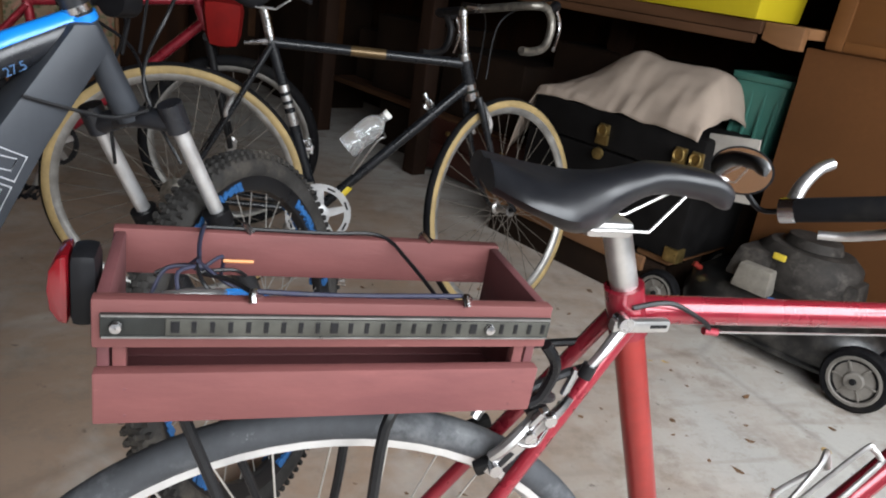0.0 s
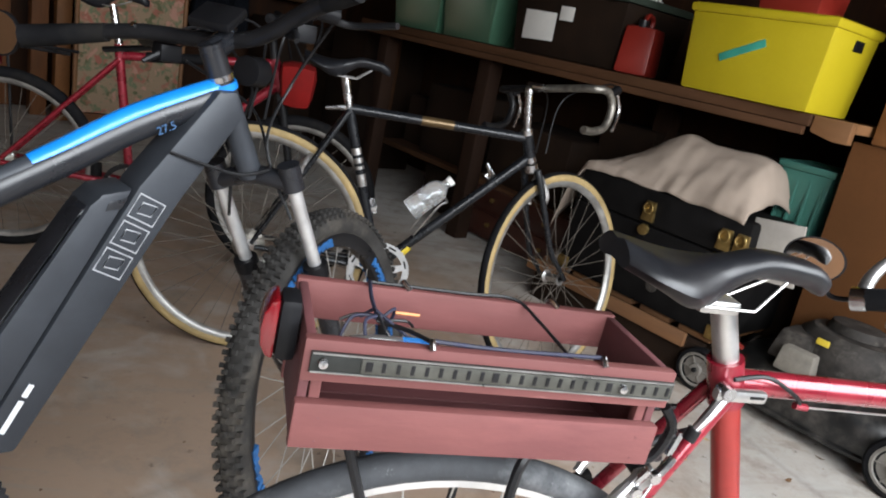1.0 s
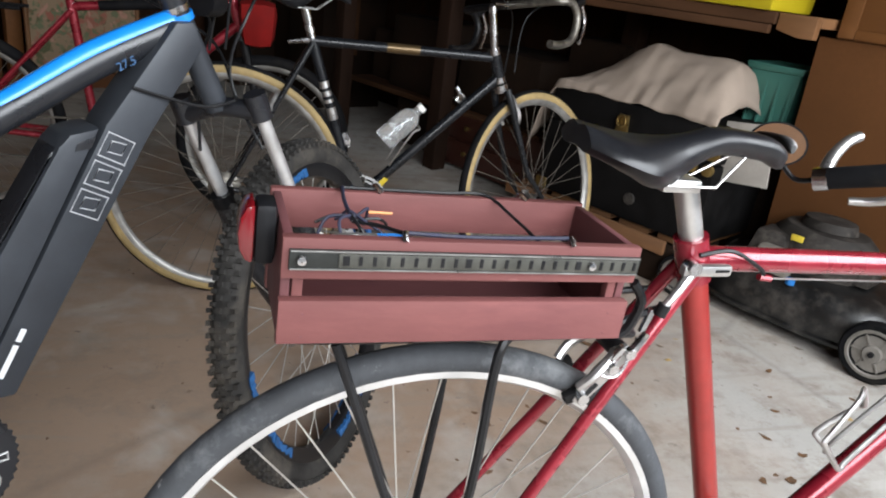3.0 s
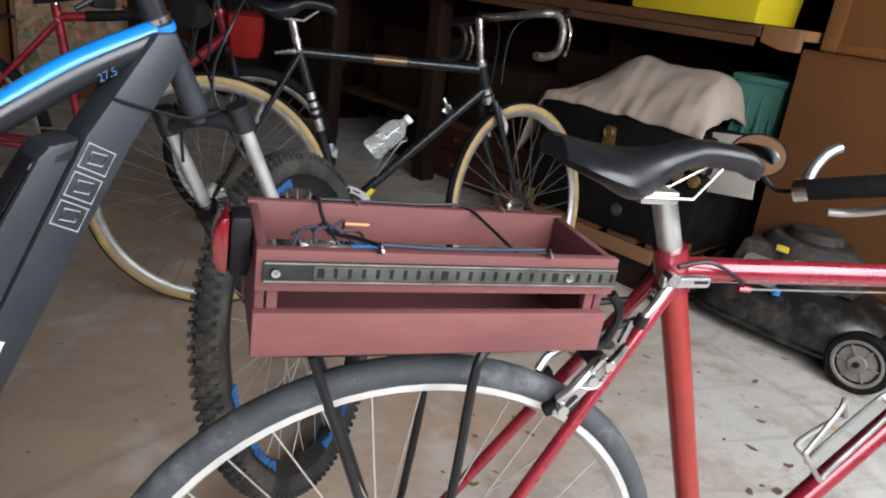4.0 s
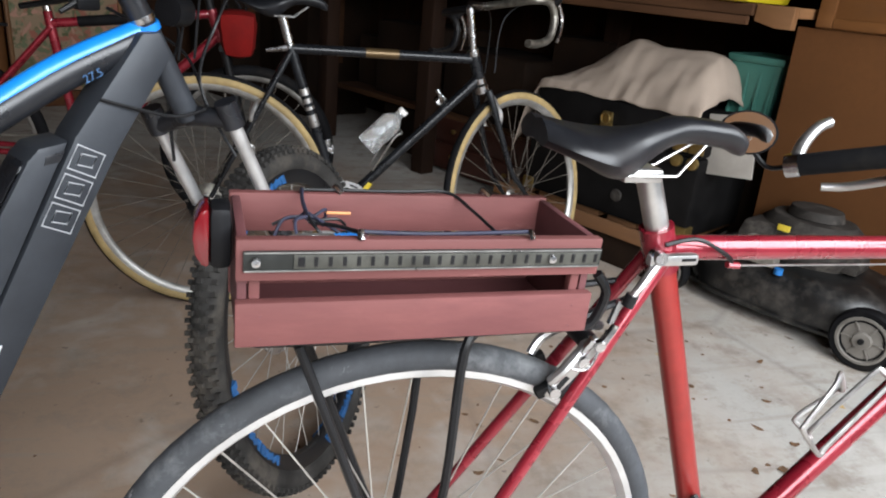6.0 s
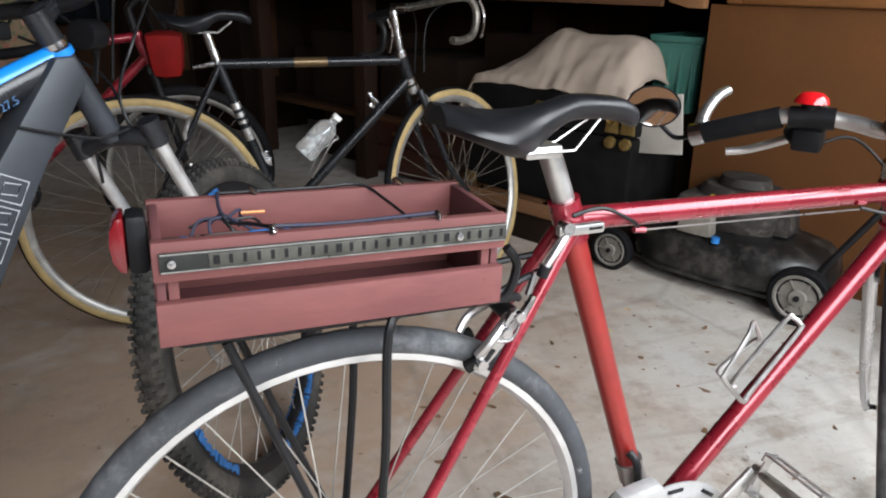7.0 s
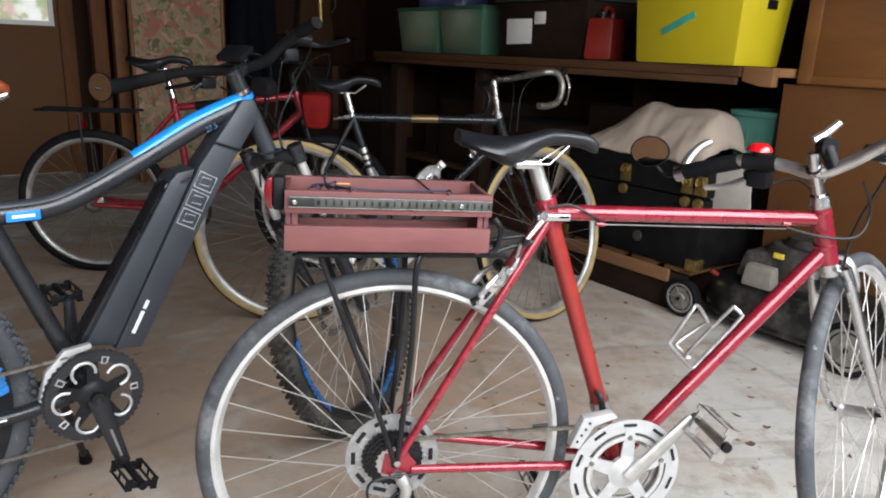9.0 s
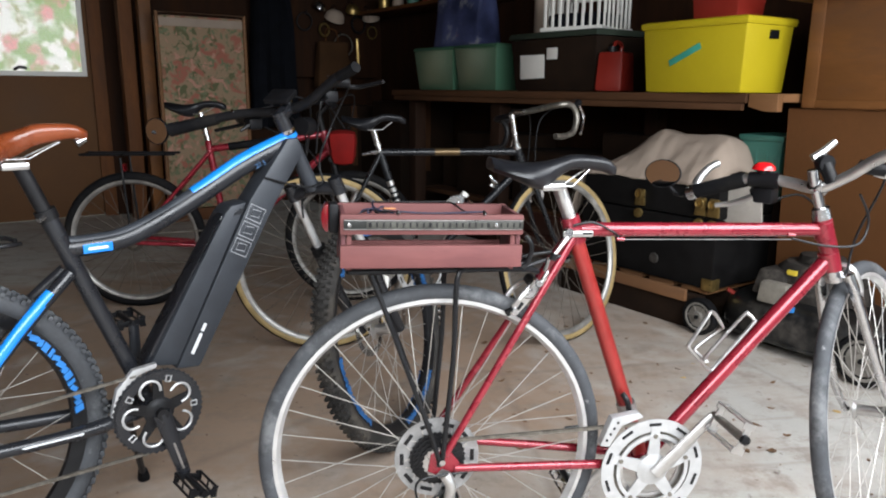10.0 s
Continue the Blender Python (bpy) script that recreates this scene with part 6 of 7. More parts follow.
# dark bin with notes
db = placed("storage_bin", "dark green plastic bin with two paper notes", "storage box", 1.95, 2.38, 1.046)
part("bin_body", hull_box((-0.32, 0.32, -0.22, 0.22), (-0.345, 0.345, -0.24, 0.245), 0.0, 0.29, 0.015), DKBOX, db)
part("bin_lid", hull_box((-0.355, 0.355, -0.255, 0.26), (-0.345, 0.345, -0.245, 0.25), 0.291, 0.325, 0.008), DKGREEN, db)
part("note", rbox((0.05, 0.2355, 0.075), (0.255, 0.2375, 0.235), 0.0004), PAPER, db, "white paper note", at=Matrix.Rotation(radians(2), 4, "Y"))
part("note", rbox((-0.05, 0.2385, 0.175), (0.035, 0.2405, 0.265), 0.0004), PAPER, db, "small white paper note")
# laundry basket, lattice of bars
lb = placed("laundry_basket", "white plastic lattice basket on the dark bin", "basket", 1.90, 2.36, 1.373, 14)
part("basket_base", rbox((-0.19, -0.17, 0.0), (0.19, 0.17, 0.02), 0.006), WHITEP, lb)
for z in (0.012, 0.20):
    part("basket_rim", tube([(-0.19, -0.17, z), (0.19, -0.17, z), (0.19, 0.17, z), (-0.19, 0.17, z)], 0.012, 8, closed=True), WHITEP, lb)
for k in range(8):
    x = -0.168 + 0.048 * k
    for y in (-0.17, 0.17):
        part("basket_bar", rbox((x - 0.008, y - 0.004, 0.012), (x + 0.008, y + 0.004, 0.20), 0.002), WHITEP, lb)
for k in range(7):
    y = -0.144 + 0.048 * k
    for x in (-0.19, 0.19):
        part("basket_bar", rbox((x - 0.004, y - 0.008, 0.012), (x + 0.004, y + 0.008, 0.20), 0.002), WHITEP, lb)
part("folded_cloth", rbox((-0.17, -0.15, 0.022), (0.17, 0.15, 0.10), 0.03), DKCLOTH, lb)
# green tubs
for k, u in enumerate((2.66, 3.14)):
    gt = placed("storage_tub", "cloudy green plastic tub full of odds and ends", "storage box", u, 2.36, 1.046, 3 * k - 1, "green tubs on the bench")
    part("tub", hull_box((-0.20, 0.20, -0.18, 0.19), (-0.23, 0.23, -0.21, 0.215), 0.0, 0.27, 0.012, wall=0.006), GREENTUB, gt)
    part("lid", hull_box((-0.238, 0.238, -0.215, 0.222), (-0.23, 0.23, -0.205, 0.212), 0.268, 0.288, 0.006), GREENTUB, gt)
    part("contents", hull_box((-0.18, 0.17, -0.16, 0.10), (-0.19, 0.18, -0.17, 0.10), 0.012, 0.14 + 0.05 * k, 0.02), DKGREEN, gt)
    for q in range(7):
        x, z = -0.17 + 0.052 * q, 0.012 + 0.07 * ((q * 3 + k) % 3)
        part("packet", rbox((x, 0.115, z), (x + 0.046, 0.165, z + 0.05 + 0.02 * (q % 2)), 0.006), (PAPER, TAPE, REDP, WHITEP, DKBOX)[(q + 2 * k) % 5], gt, "small coloured packet")
bag = placed("paper_sack", "crumpled blue and white sack of soil", "bag", 3.08, 2.40, 1.336, 8)
bm = hull_box((-0.22, 0.22, -0.13, 0.13), (-0.19, 0.20, -0.09, 0.08), 0.0, 0.42, 0.03)
bmesh.ops.subdivide_edges(bm, edges=bm.edges[:], cuts=3, use_grid_fill=True)
for v in bm.verts:
    v.co += Vector((noise.noise(v.co * 9), noise.noise(v.co * 9 + Vector((5, 1, 2))), noise.noise(v.co * 8 + Vector((1, 7, 3))))) * 0.018
SACK = mat("printed_sack", (0.04, 0.05, 0.12), 0.4, 0, 0.4, 5, 0.1, c2=(0.28, 0.28, 0.28), wear=(0.18, 0.05, 0.05))
part("sack", bm, SACK, bag)
pip = placed("cardboard_tube", "pale upright roll of card", "tube", 2.52, 2.62, 1.046)
part("roll", lathe([(0.065, 0.0), (0.075, 0.0), (0.075, 0.8), (0.065, 0.8)], 20), CLOTH, pip, at=Matrix.Rotation(radians(90), 4, "X"))

# black trunk with sheet, tub and white card
tk = placed("steamer_trunk", "black steamer trunk with brass latches on a pine pallet", "trunk", 1.13, 2.29, 0.075)
part("trunk_body", rbox((-0.42, -0.20, 0.11), (0.38, 0.30, 0.42), 0.012), TRUNK, tk)
part("trunk_lid", hull_box((-0.423, 0.383, -0.203, 0.303), (-0.415, 0.375, -0.192, 0.292), 0.424, 0.565, 0.018), TRUNK, tk)
for x in (-0.40, -0.335, 0.0):
    lt = part("latch_plate", hull_box((x - 0.03, x + 0.03, 0.300, 0.312), (x - 0.022, x + 0.022, 0.298, 0.310), 0.44, 0.52, 0.004), BRASS, tk, "brass latch")
    part("hasp", lathe([(0.001, 0.310), (0.024, 0.310), (0.022, 0.322), (0.008, 0.326), (0.001, 0.326)], 18), BRASS, lt, at=T((x, 0, 0.405)))
    part("ring", tube([(x + 0.020 * math.cos(a), 0.318, 0.495 + 0.022 * math.sin(a)) for a in [math.tau * k / 12 for k in range(12)]], 0.005, 6, closed=True), BRASS, lt)
part("lock", lathe([(0.001, 0.300), (0.026, 0.300), (0.023, 0.307), (0.001, 0.309)], 20), ENGINE, tk, "tarnished brass lock", at=T((-0.10, 0, 0.20)))
for x in (-0.42, 0.38):
    for y in (-0.20, 0.30):
        part("corner_cap", rbox((x - 0.008 if x < 0 else x - 0.05, y - 0.008 if y < 0 else y - 0.05, 0.106), (x + 0.05 if x < 0 else x + 0.008, y + 0.05 if y < 0 else y + 0.008, 0.16), 0.006), BRASS, tk)
pl = placed("pallet", "low pine pallet boards under the trunk", "pallet", 1.10, 2.28, 0.0)
for k, y in enumerate((-0.25, 0.02, 0.28)):
    part("bearer", rbox((-0.36, y, 0.0), (0.50, y + 0.05, 0.155), 0.003), DKBOX, pl)
for k in range(5):
    x = -0.36 + k * 0.185
    part("board", rbox((x, -0.25, 0.157), (x + 0.14, 0.27, 0.180), 0.003), WOOD, pl)


part("front_plank", rbox((-0.30, 0.3315, 0.125), (0.54, 0.352, 0.180), 0.004), WOOD, pl, "long pale plank along the front")


def draped(nx, ny, fn):
    bm = bmesh.new()
    g = [[bm.verts.new(fn(i / nx, j / ny)) for j in range(ny + 1)] for i in range(nx + 1)]
    for i in range(nx):
        for j in range(ny):
            bm.faces.new((g[i][j], g[i + 1][j], g[i + 1][j + 1], g[i][j + 1]))
    return bm


def ridge(u):
    """Height of the sheet's ridge along the trunk."""
    knots = ((0.75, 0.70), (0.79, 0.83), (0.84, 0.862), (1.02, 0.850), (1.19, 0.872), (1.37, 0.745), (1.51, 0.662), (1.57, 0.61), (1.62, 0.49))
    for (a, za), (b, zb) in zip(knots, knots[1:]):
        if u <= b:
            return za + (zb - za) * (u - a) / (b - a)
    return knots[-1][1]


def sheet_fn(s, t):
    # s runs along the trunk from its far end, t from the back over the front edge
    u = 1.62 - 0.87 * s
    top = (ridge(u - 0.02) + ridge(u) + ridge(u + 0.02)) / 3 if u < 1.5 else ridge(u)
    hem = 0.654 + 0.012 * math.sin(9 * s) if u < 1.50 else top
    hem -= 0.14 * max(0.0, (u - 1.48) / 0.14) ** 2
    crease = noise.noise(Vector((s * 7.0 + t * 1.3, t * 0.7, 8)))
    fold = 0.012 * math.copysign(abs(crease) ** 1.5, crease) + 0.004 * noise.noise(Vector((s * 22, t * 2.5, 3)))
    if t < 0.3:
        f = t / 0.3
        y, z = -0.12 + 0.24 * f, top - 0.10 * (1 - f) ** 2 * (top > 0.7)
    else:
        f = (t - 0.3) / 0.7
        y = 0.12 + 0.185 * f
        z = top + (hem - top) * (f ** 1.25 * 0.6 + f * 0.4)
        y, z = y + fold * 1.5 * f, z - 0.035 * max(0.0, f - 0.9) / 0.1 * (0.5 + 0.5 * math.sin(7 * s + 1))
    return Vector((u - 1.13, y, z - 0.062 + fold + 0.008 * noise.noise(Vector((s * 9, t * 7, 1)))))


cl = thing("dust_sheet", "cream cotton dust sheet draped over the trunk", "sheet", RM @ T((1.13, -2.30, 0.062)), bm=draped(90, 44, sheet_fn), m=CLOTH)
sol = cl.modifiers.new("thick", "SOLIDIFY")
sol.thickness = 0.004
ut = placed("waste_bin", "sea-green ribbed plastic tub behind the sheet", "tub", 0.735, 2.44, 0.0)
part("bin_body", hull_box((-0.075, 0.075, -0.10, 0.10), (-0.10, 0.10, -0.13, 0.13), 0.56, 0.84, 0.012, wall=0.006), GREEN, ut)
part("bin_rim", hull_box((-0.107, 0.107, -0.137, 0.137), (-0.112, 0.112, -0.142, 0.142), 0.835, 0.862, 0.006, wall=0.012), GREEN, ut)
part("bin_stand", rbox((-0.10, -0.12, 0.0), (0.0, 0.02, 0.558), 0.01), DKBOX, ut)
for k in range(4):
    part("rib", rbox((-0.08 + k * 0.05, 0.102, 0.60), (-0.07 + k * 0.05, 0.126, 0.82), 0.002), GREEN, ut)
wp = placed("white_card", "white folded card hanging by the trunk", "card", 0.63, 2.06, 0.45)
part("sheet", rbox((-0.09, -0.006, 0.0), (0.09, 0.004, 0.22), 0.002), mat("dull_white_card", (0.36, 0.33, 0.295), 0.9, 0, 0.12, 8, 0.05, spec=0.15), wp, at=Matrix.Rotation(radians(7), 4, "Y"))
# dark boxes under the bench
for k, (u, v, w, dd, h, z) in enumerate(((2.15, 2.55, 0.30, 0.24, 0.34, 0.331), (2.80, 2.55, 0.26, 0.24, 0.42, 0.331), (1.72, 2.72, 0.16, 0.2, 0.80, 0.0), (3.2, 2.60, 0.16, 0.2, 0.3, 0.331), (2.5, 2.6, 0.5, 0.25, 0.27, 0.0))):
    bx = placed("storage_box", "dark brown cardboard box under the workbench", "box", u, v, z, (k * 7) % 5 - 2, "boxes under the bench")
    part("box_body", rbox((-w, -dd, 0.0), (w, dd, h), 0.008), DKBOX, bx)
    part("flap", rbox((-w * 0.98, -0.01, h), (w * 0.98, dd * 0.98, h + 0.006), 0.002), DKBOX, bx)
dr = placed("chest_of_drawers", "dark reddish-brown chest under the workbench", "chest", 2.05, 2.36, 0.0)
DRM = mat("mahogany_veneer", (0.055, 0.018, 0.012), 0.4, 0, 0.25, 6, 0.1, 60, stretch=(0.3, 1, 1))
part("carcass", rbox((-0.42, -0.30, 0.02), (0.42, 0.10, 0.325), 0.006), DRM, dr)
for z in (0.05, 0.19):
    dw = part("drawer", rbox((-0.40, 0.102, z), (0.40, 0.118, z + 0.12), 0.004), DRM, dr)
    for x in (-0.2, 0.2):
        part("knob", lathe([(0.001, 0.118), (0.012, 0.12), (0.014, 0.134), (0.001, 0.138)], 12), BRASS, dw, at=T((x, 0, z + 0.06)))

# lawn mower beside the trunk
mw = placed("lawn_mower", "black rotary lawn mower with dusty engine", "lawn mower", 0.34, 2.19, 0.0)
bm = bmesh.new()
pts = []
for i in range(40):
    a = math.tau * i / 40
    cx, sy = math.cos(a), math.sin(a)
    pts.append((math.copysign(abs(cx) ** 0.6, cx) * 0.36, math.copysign(abs(sy) ** 0.7, sy) * 0.225))
levels = ((0.045, 1.0), (0.10, 1.02), (0.16, 0.98), (0.195, 0.86), (0.215, 0.60))
rings = [[bm.verts.new((x * k, y * k, z)) for x, y in pts] for z, k in levels]
for p, q in zip(rings, rings[1:]):
    for i in range(40):
        bm.faces.new((p[i], p[(i + 1) % 40], q[(i + 1) % 40], q[i]))
bm.faces.new(rings[-1])
part("deck", bm, MOWER, mw)
part("deck_skirt", tube([(x * 1.02, y * 1.02, 0.05) for x, y in pts], 0.010, 6, closed=True), MOWER, mw)
eng = part("engine", lathe([(0.001, 0.215), (0.15, 0.215), (0.16, 0.25), (0.15, 0.33), (0.12, 0.36), (0.001, 0.365)], 28), ENGINE, mw, at=Matrix.Rotation(radians(90), 4, "X") @ Matrix.Diagonal((1.15, 1, 0.95, 1)))
part("fuel_tank", hull_box((0.06, 0.20, 0.02, 0.18), (0.07, 0.18, 0.03, 0.16), 0.22, 0.33, 0.02), ENGINE, mw)
part("pull_start", lathe([(0.001, 0.365), (0.085, 0.365), (0.075, 0.395), (0.001, 0.40)], 24), ENGINE, eng)
part("muffler", hull_box((-0.20, -0.11, -0.06, 0.08), (-0.19, -0.12, -0.05, 0.07), 0.22, 0.30, 0.012), ENGINE, mw)
part("air_filter", hull_box((0.02, 0.15, 0.15, 0.215), (0.03, 0.14, 0.155, 0.21), 0.20, 0.29, 0.012), mat("pale_dusty_cover", (0.20, 0.18, 0.15), 0.8, 0, 0.25, 14, 0.2), mw, "pale dusty filter cover")
part("decal", rbox((0.02, 0.150, 0.325), (0.06, 0.160, 0.345), 0.001), mat("yellow_label", (0.6, 0.45, 0.04), 0.5), mw)
part("cap_red", tube([(0.29, 0.15, 0.19), (0.31, 0.17, 0.205)], 0.010, 8), REDP, mw)
part("cap_blue", lathe([(0.001, 0.0), (0.015, 0.0), (0.015, 0.02), (0.001, 0.02)], 14), BLUE_D, mw, at=T((0.0, 0.21, 0.19)) @ Matrix.Rotation(radians(90), 4, "X"))
for x, r in ((0.37, 0.082), (-0.32, 0.100)):
    for y in (0.262, -0.262):
        w = part("wheel", lathe([(r * 0.60, -0.020), (r * 0.93, -0.022), (r, -0.015), (r, 0.015), (r * 0.93, 0.022), (r * 0.60, 0.020)], 30), RUBBER, mw, at=T((x, y, r)))
        part("wheel_disc", lathe([(0.001, -0.014), (r * 0.78, -0.0235), (r * 0.80, 0.0), (r * 0.78, 0.0235), (r * 0.70, 0.0245), (r * 0.62, 0.016), (r * 0.30, 0.018), (r * 0.26, 0.028), (0.001, 0.028)], 24), GREYP, w)
        for q in range(6):
            part("wheel_rib", rbox((r * 0.30, 0.015, -0.003), (r * 0.64, 0.0215, 0.003), 0.001), GREYP, w, at=Matrix.Rotation(math.tau * q / 6, 4, "Y"))
        part("wheel_bolt", lathe([(0.0005, 0.028), (0.010, 0.028), (0.009, 0.035), (0.0005, 0.036)], 10), BLACK, w)
for y in (-0.20, 0.20):
    part("handle_tube", tube([(-0.34, y, 0.16), (-0.50, y, 0.45), (-0.72, y, 0.80)], 0.011, 8), BLACK, mw)
tb = placed("machine_case", "black machine housing with pale block marks", "machine", -0.55, 2.02, 0.0, 6)
part("case", hull_box((-0.20, 0.20, -0.18, 0.18), (-0.17, 0.17, -0.15, 0.15), 0.02, 0.34, 0.03), MOWER, tb)
part("case_lid", hull_box((-0.15, 0.15, -0.13, 0.13), (-0.12, 0.12, -0.10, 0.10), 0.342, 0.40, 0.015), PLASTIC, tb)
for k in range(3):
    part("block_mark", rbox((0.04 - 0.05 * k, 0.166, 0.17), (0.075 - 0.05 * k, 0.172, 0.21), 0.001), WHITE_D, tb)

# ---- far end: folded bed, coats, hanging things ----
fbed = placed("folding_bed", "folded bed in faded floral fabric on end", "bed", 4.72, 1.03, 0.0)
part("mattress", rbox((-0.06, -0.33, 0.10), (0.06, 0.33, 1.58), 0.025), FLORAL, fbed)
part("bed_edge", tube([(-0.065, -0.335, 0.02), (-0.065, -0.335, 1.60), (-0.065, 0.335, 1.60), (-0.065, 0.335, 0.02)], 0.014, 8), WOOD, fbed)
part("bed_top_band", rbox((-0.068, -0.32, 1.50), (-0.058, 0.32, 1.56), 0.003), CLOTH, fbed)
part("foot_rail", rbox((-0.05, -0.33, 0.0), (0.05, 0.33, 0.098), 0.006), WOODZ, fbed)
ct = placed("hanging_coat", "dark navy coat hanging on the wall", "coat", 5.15, 1.80, 0.70)
bm = hull_box((-0.05, 0.05, -0.22, 0.22), (-0.06, 0.06, -0.17, 0.17), 0.0, 1.15, 0.04)
bmesh.ops.subdivide_edges(bm, edges=bm.edges[:], cuts=4, use_grid_fill=True)
for v in bm.verts:
    v.co += Vector((0.03 * math.sin(v.co.y * 40), 0.02 * noise.noise(v.co * 5), 0))
part("coat_body", bm, DKCLOTH, ct)
part("hanger_hook", tube([(0, 0, 1.14), (0, 0, 1.22), (0.10, 0, 1.24)], 0.006, 6), BLACK, ct)
ct2 = placed("hanging_coat", "dark jacket with a red tag by the door", "coat", 5.15, -0.82, 0.75)
bm = hull_box((-0.05, 0.05, -0.15, 0.15), (-0.06, 0.06, -0.12, 0.12), 0.0, 0.95, 0.04)
bmesh.ops.subdivide_edges(bm, edges=bm.edges[:], cuts=4, use_grid_fill=True)
for v in bm.verts:
    v.co += Vector((0.03 * math.sin(v.co.y * 40), 0.02 * noise.noise(v.co * 5), 0))
part("coat_body", bm, DKCLOTH, ct2)
part("red_tag", rbox((-0.075, -0.10, 0.25), (-0.065, -0.02, 0.33), 0.004), REDP, ct2)
part("hanger_hook", tube([(0, 0, 0.94), (0, 0, 1.0), (0.10, 0, 1.02)], 0.006, 6), BLACK, ct2)
hk = placed("tool_rack", "wall rack of hanging brass and steel tools", "tool rack", 5.20, 2.45, 1.45)
part("backing", rbox((-0.01, -0.45, -0.3), (0.05, 0.45, 0.4), 0.004), WALLW, hk)
for k in range(5):
    y = -0.36 + k * 0.17
    z = 0.18 + 0.10 * math.sin(k * 2.1)
    part("hook", tube([(-0.01, y, z), (-0.06, y, z - 0.01), (-0.06, y, z + 0.03)], 0.006, 6), BLACK, hk)
    r = 0.05 + 0.02 * (k % 3)
    part("hanging_ring", tube([(-0.055, y + r * math.sin(a), z - r * 1.1 + r * 1.1 * math.cos(a)) for a in [math.tau * q / 16 for q in range(16)]], 0.008 + 0.003 * (k % 2), 6, closed=True), (BRASS, BLACK, CHAIN)[k % 3], hk, at=T((-0.03, y, z)) @ Matrix.Rotation(radians(35 * math.sin(k * 3.1)), 4, "Z") @ Matrix.Rotation(radians(20 * math.sin(k * 5.3)), 4, "X") @ T((0.03, -y, -z)))
for k, (y, z, r, m) in enumerate(((-0.30, 0.32, 0.085, CLOTH), (-0.12, 0.36, 0.070, BRASS), (0.05, 0.30, 0.095, CLOTH), (0.20, 0.36, 0.060, CHROME))):
    dome = part("hanging_dome", lathe([(0.004, 0.0), (r * 0.55, -r * 0.10), (r * 0.85, -r * 0.40), (r, -r * 0.95), (r * 0.95, -r * 0.95), (r * 0.80, -r * 0.42), (r * 0.50, -r * 0.16), (0.004, -r * 0.07)], 24), m, hk, "hanging metal lamp dome", at=T((-0.13, y, z)) @ Matrix.Rotation(radians(50 + 25 * k), 4, "Z") @ Matrix.Rotation(radians(60), 4, "X"))
    part("dome_hook", tube([(-0.13, y, z), (-0.08, y, z + 0.05), (-0.012, y, z + 0.03)], 0.004, 6, curve=3), BLACK, hk)
pb = placed("paper_bag", "brown paper bag hanging from the tool rack", "bag", 5.08, 2.35, 1.05)
bm = hull_box((-0.06, 0.06, -0.17, 0.17), (-0.04, 0.04, -0.15, 0.15), 0.0, 0.42, 0.02)
bmesh.ops.subdivide_edges(bm, edges=bm.edges[:], cuts=3, use_grid_fill=True)
for v in bm.verts:
    v.co += Vector((noise.noise(v.co * 8), noise.noise(v.co * 7 + Vector((5, 1, 2))), 0)) * 0.015
part("bag_body", bm, mat("dim_brown_paper", (0.060, 0.030, 0.014), 0.9, 0, 0.2, 5, 0.2, spec=0.1), pb)
part("bag_loop", tube([(0, -0.06, 0.40), (0.02, -0.05, 0.52), (0.02, 0.05, 0.52), (0, 0.06, 0.40)], 0.005, 6, curve=4), CARD, pb)
for k, (u, v, h) in enumerate(((4.95, 2.35, 0.9), (4.6, 2.7, 0.75), (4.1, 2.6, 0.95), (4.85, -1.6, 0.8))):
    bx = placed("storage_box", "dark cardboard box stacked at the far wall", "box", u, v, 0.0, 4 - 3 * k, "boxes at the far wall")
    part("box_body", rbox((-0.24, -0.26, 0.0), (0.24, 0.26, h), 0.01), DKBOX, bx)
    part("box_tape", rbox((-0.242, -0.03, h * 0.4), (-0.239, 0.03, h), 0.001), BENCH, bx)
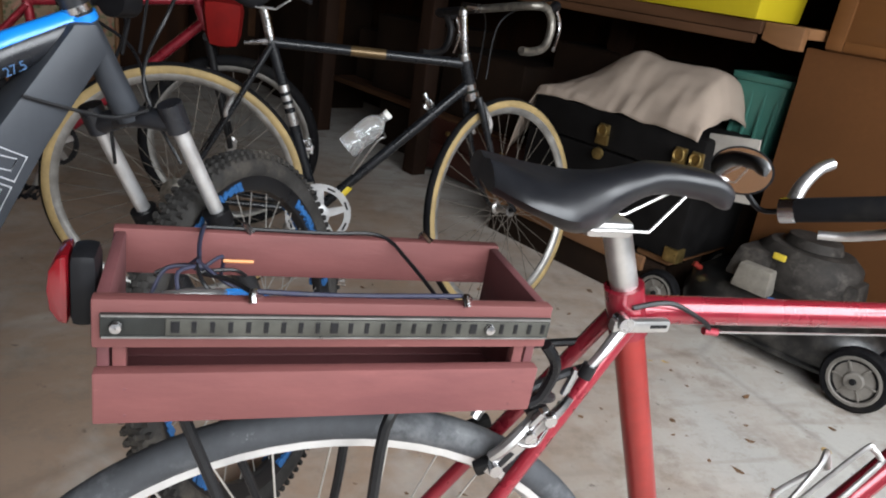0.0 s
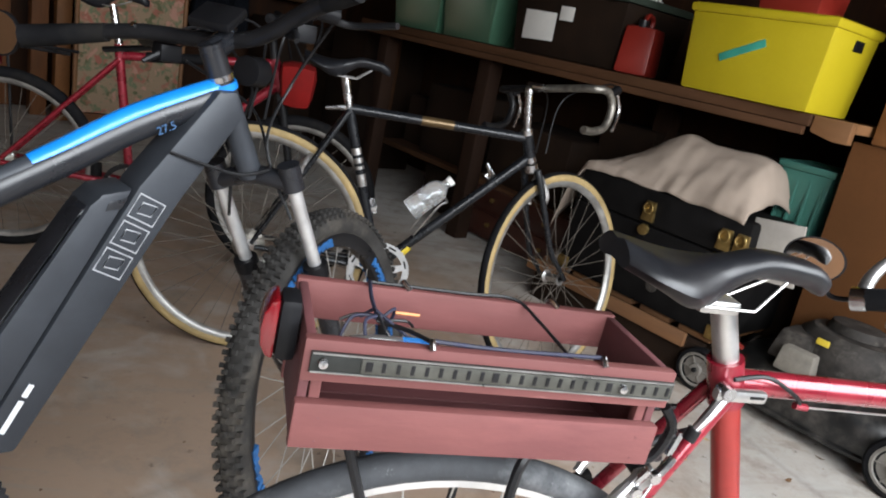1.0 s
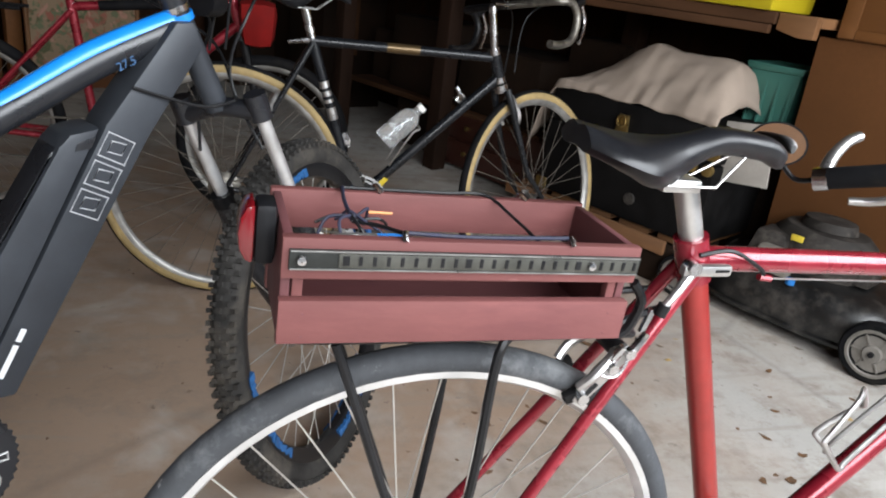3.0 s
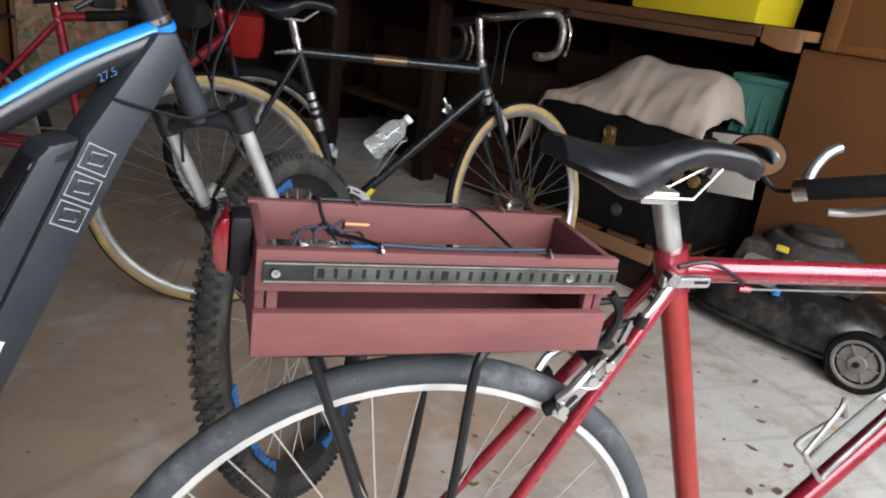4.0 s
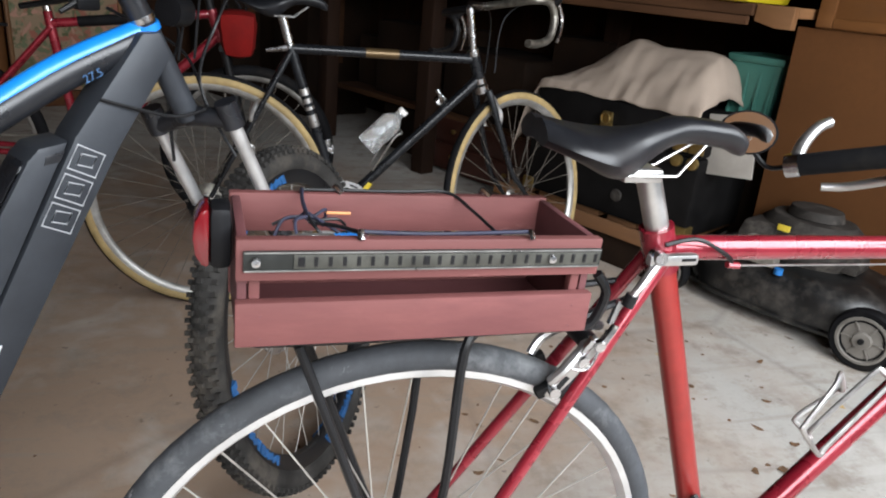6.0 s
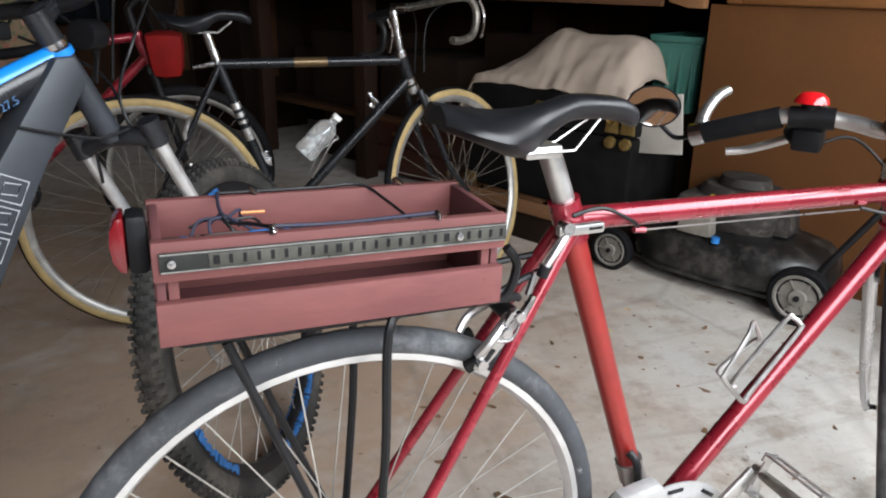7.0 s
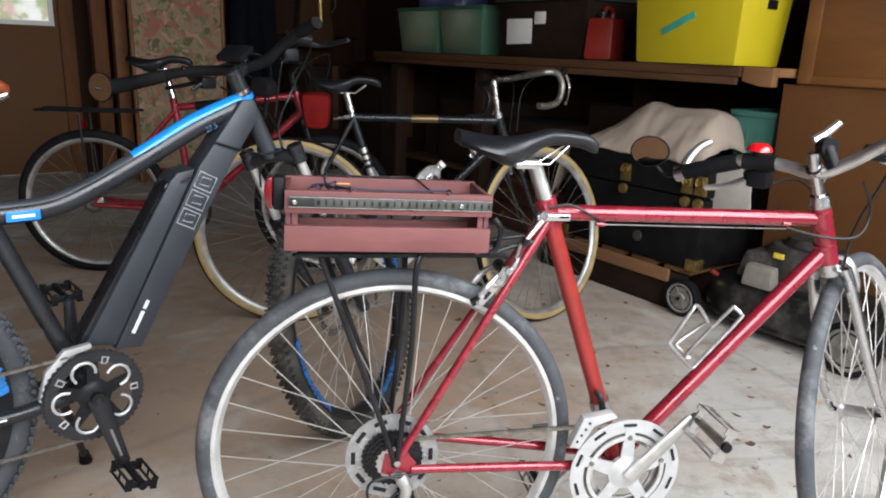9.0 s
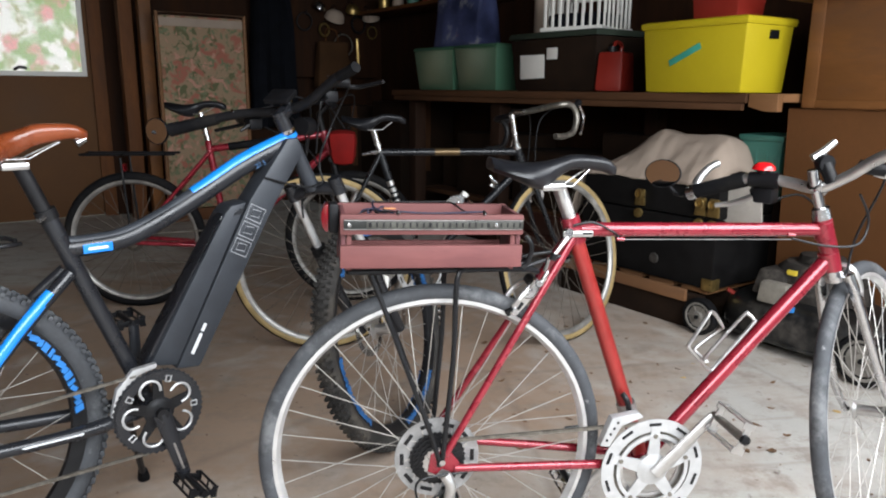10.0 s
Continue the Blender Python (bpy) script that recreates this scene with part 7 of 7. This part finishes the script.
ush = placed("wall_shelf", "dark upper shelf with mixed pale clutter", "shelf", 4.2, 2.80, 1.72)
part("shelf_board", rbox((-1.0, -0.19, 0.0), (1.0, 0.18, 0.03), 0.004), WOODZ, ush)
for k in range(7):
    jar = placed("tin", "small pale tin on the upper shelf", "tin", 3.35 + 0.24 * k, 2.74, 1.7505, 0, "tins on the shelf")
    part("tin_body", lathe([(0.001, 0.0), (0.05, 0.0), (0.052, 0.01), (0.052, 0.13 + 0.02 * (k % 3)), (0.001, 0.132 + 0.02 * (k % 3))], 18), (GREEN, CLOTH, BRASS, REDP)[k % 4], jar, at=Matrix.Rotation(radians(90), 4, "X"))

# ---- dry leaves and crumbs on the floor ----
rng = random.Random(7)
def litter(name, label, n, sizes, m, area):
    bm = bmesh.new()
    for k in range(n):
        x, y = rng.uniform(area[0], area[1]), rng.uniform(area[2], area[3])
        s, a = rng.uniform(*sizes), rng.uniform(0, math.tau)
        cup, asp = rng.uniform(0.05, 0.35), rng.uniform(0.3, 0.8)
        ring = []
        for i in range(8):
            f = math.tau * i / 8
            r = s * (1 + 0.35 * rng.uniform(-1, 1))
            px, py = math.cos(f) * r, math.sin(f) * r * asp
            ring.append(bm.verts.new((x + px * math.cos(a) - py * math.sin(a), y + px * math.sin(a) + py * math.cos(a), 0.001 + cup * s * (px / s) ** 2 * 0.8)))
        c = bm.verts.new((x, y, 0.0015))
        low = bm.verts.new((x, y, 0.0004))
        for i in range(8):
            bm.faces.new((c, ring[i], ring[(i + 1) % 8]))
            bm.faces.new((low, ring[(i + 1) % 8], ring[i]))
    ob = new(name, finish(bm, m, name))
    return tagged(ob, label, "leaves", "", "stuff")
litter("dry_leaves", "scattered brown dry leaf scraps on the concrete", 120, (0.005, 0.018), LEAF, (0.3, 2.4, -0.5, 1.9))
litter("floor_crumbs", "small dark crumbs of dirt on the concrete", 260, (0.002, 0.007), LEAF, (-0.8, 2.4, -0.5, 2.4))
litter("yellow_leaves", "few yellowed leaf pieces on the concrete", 8, (0.010, 0.022), LEAFY, (0.6, 1.9, -0.2, 1.2))
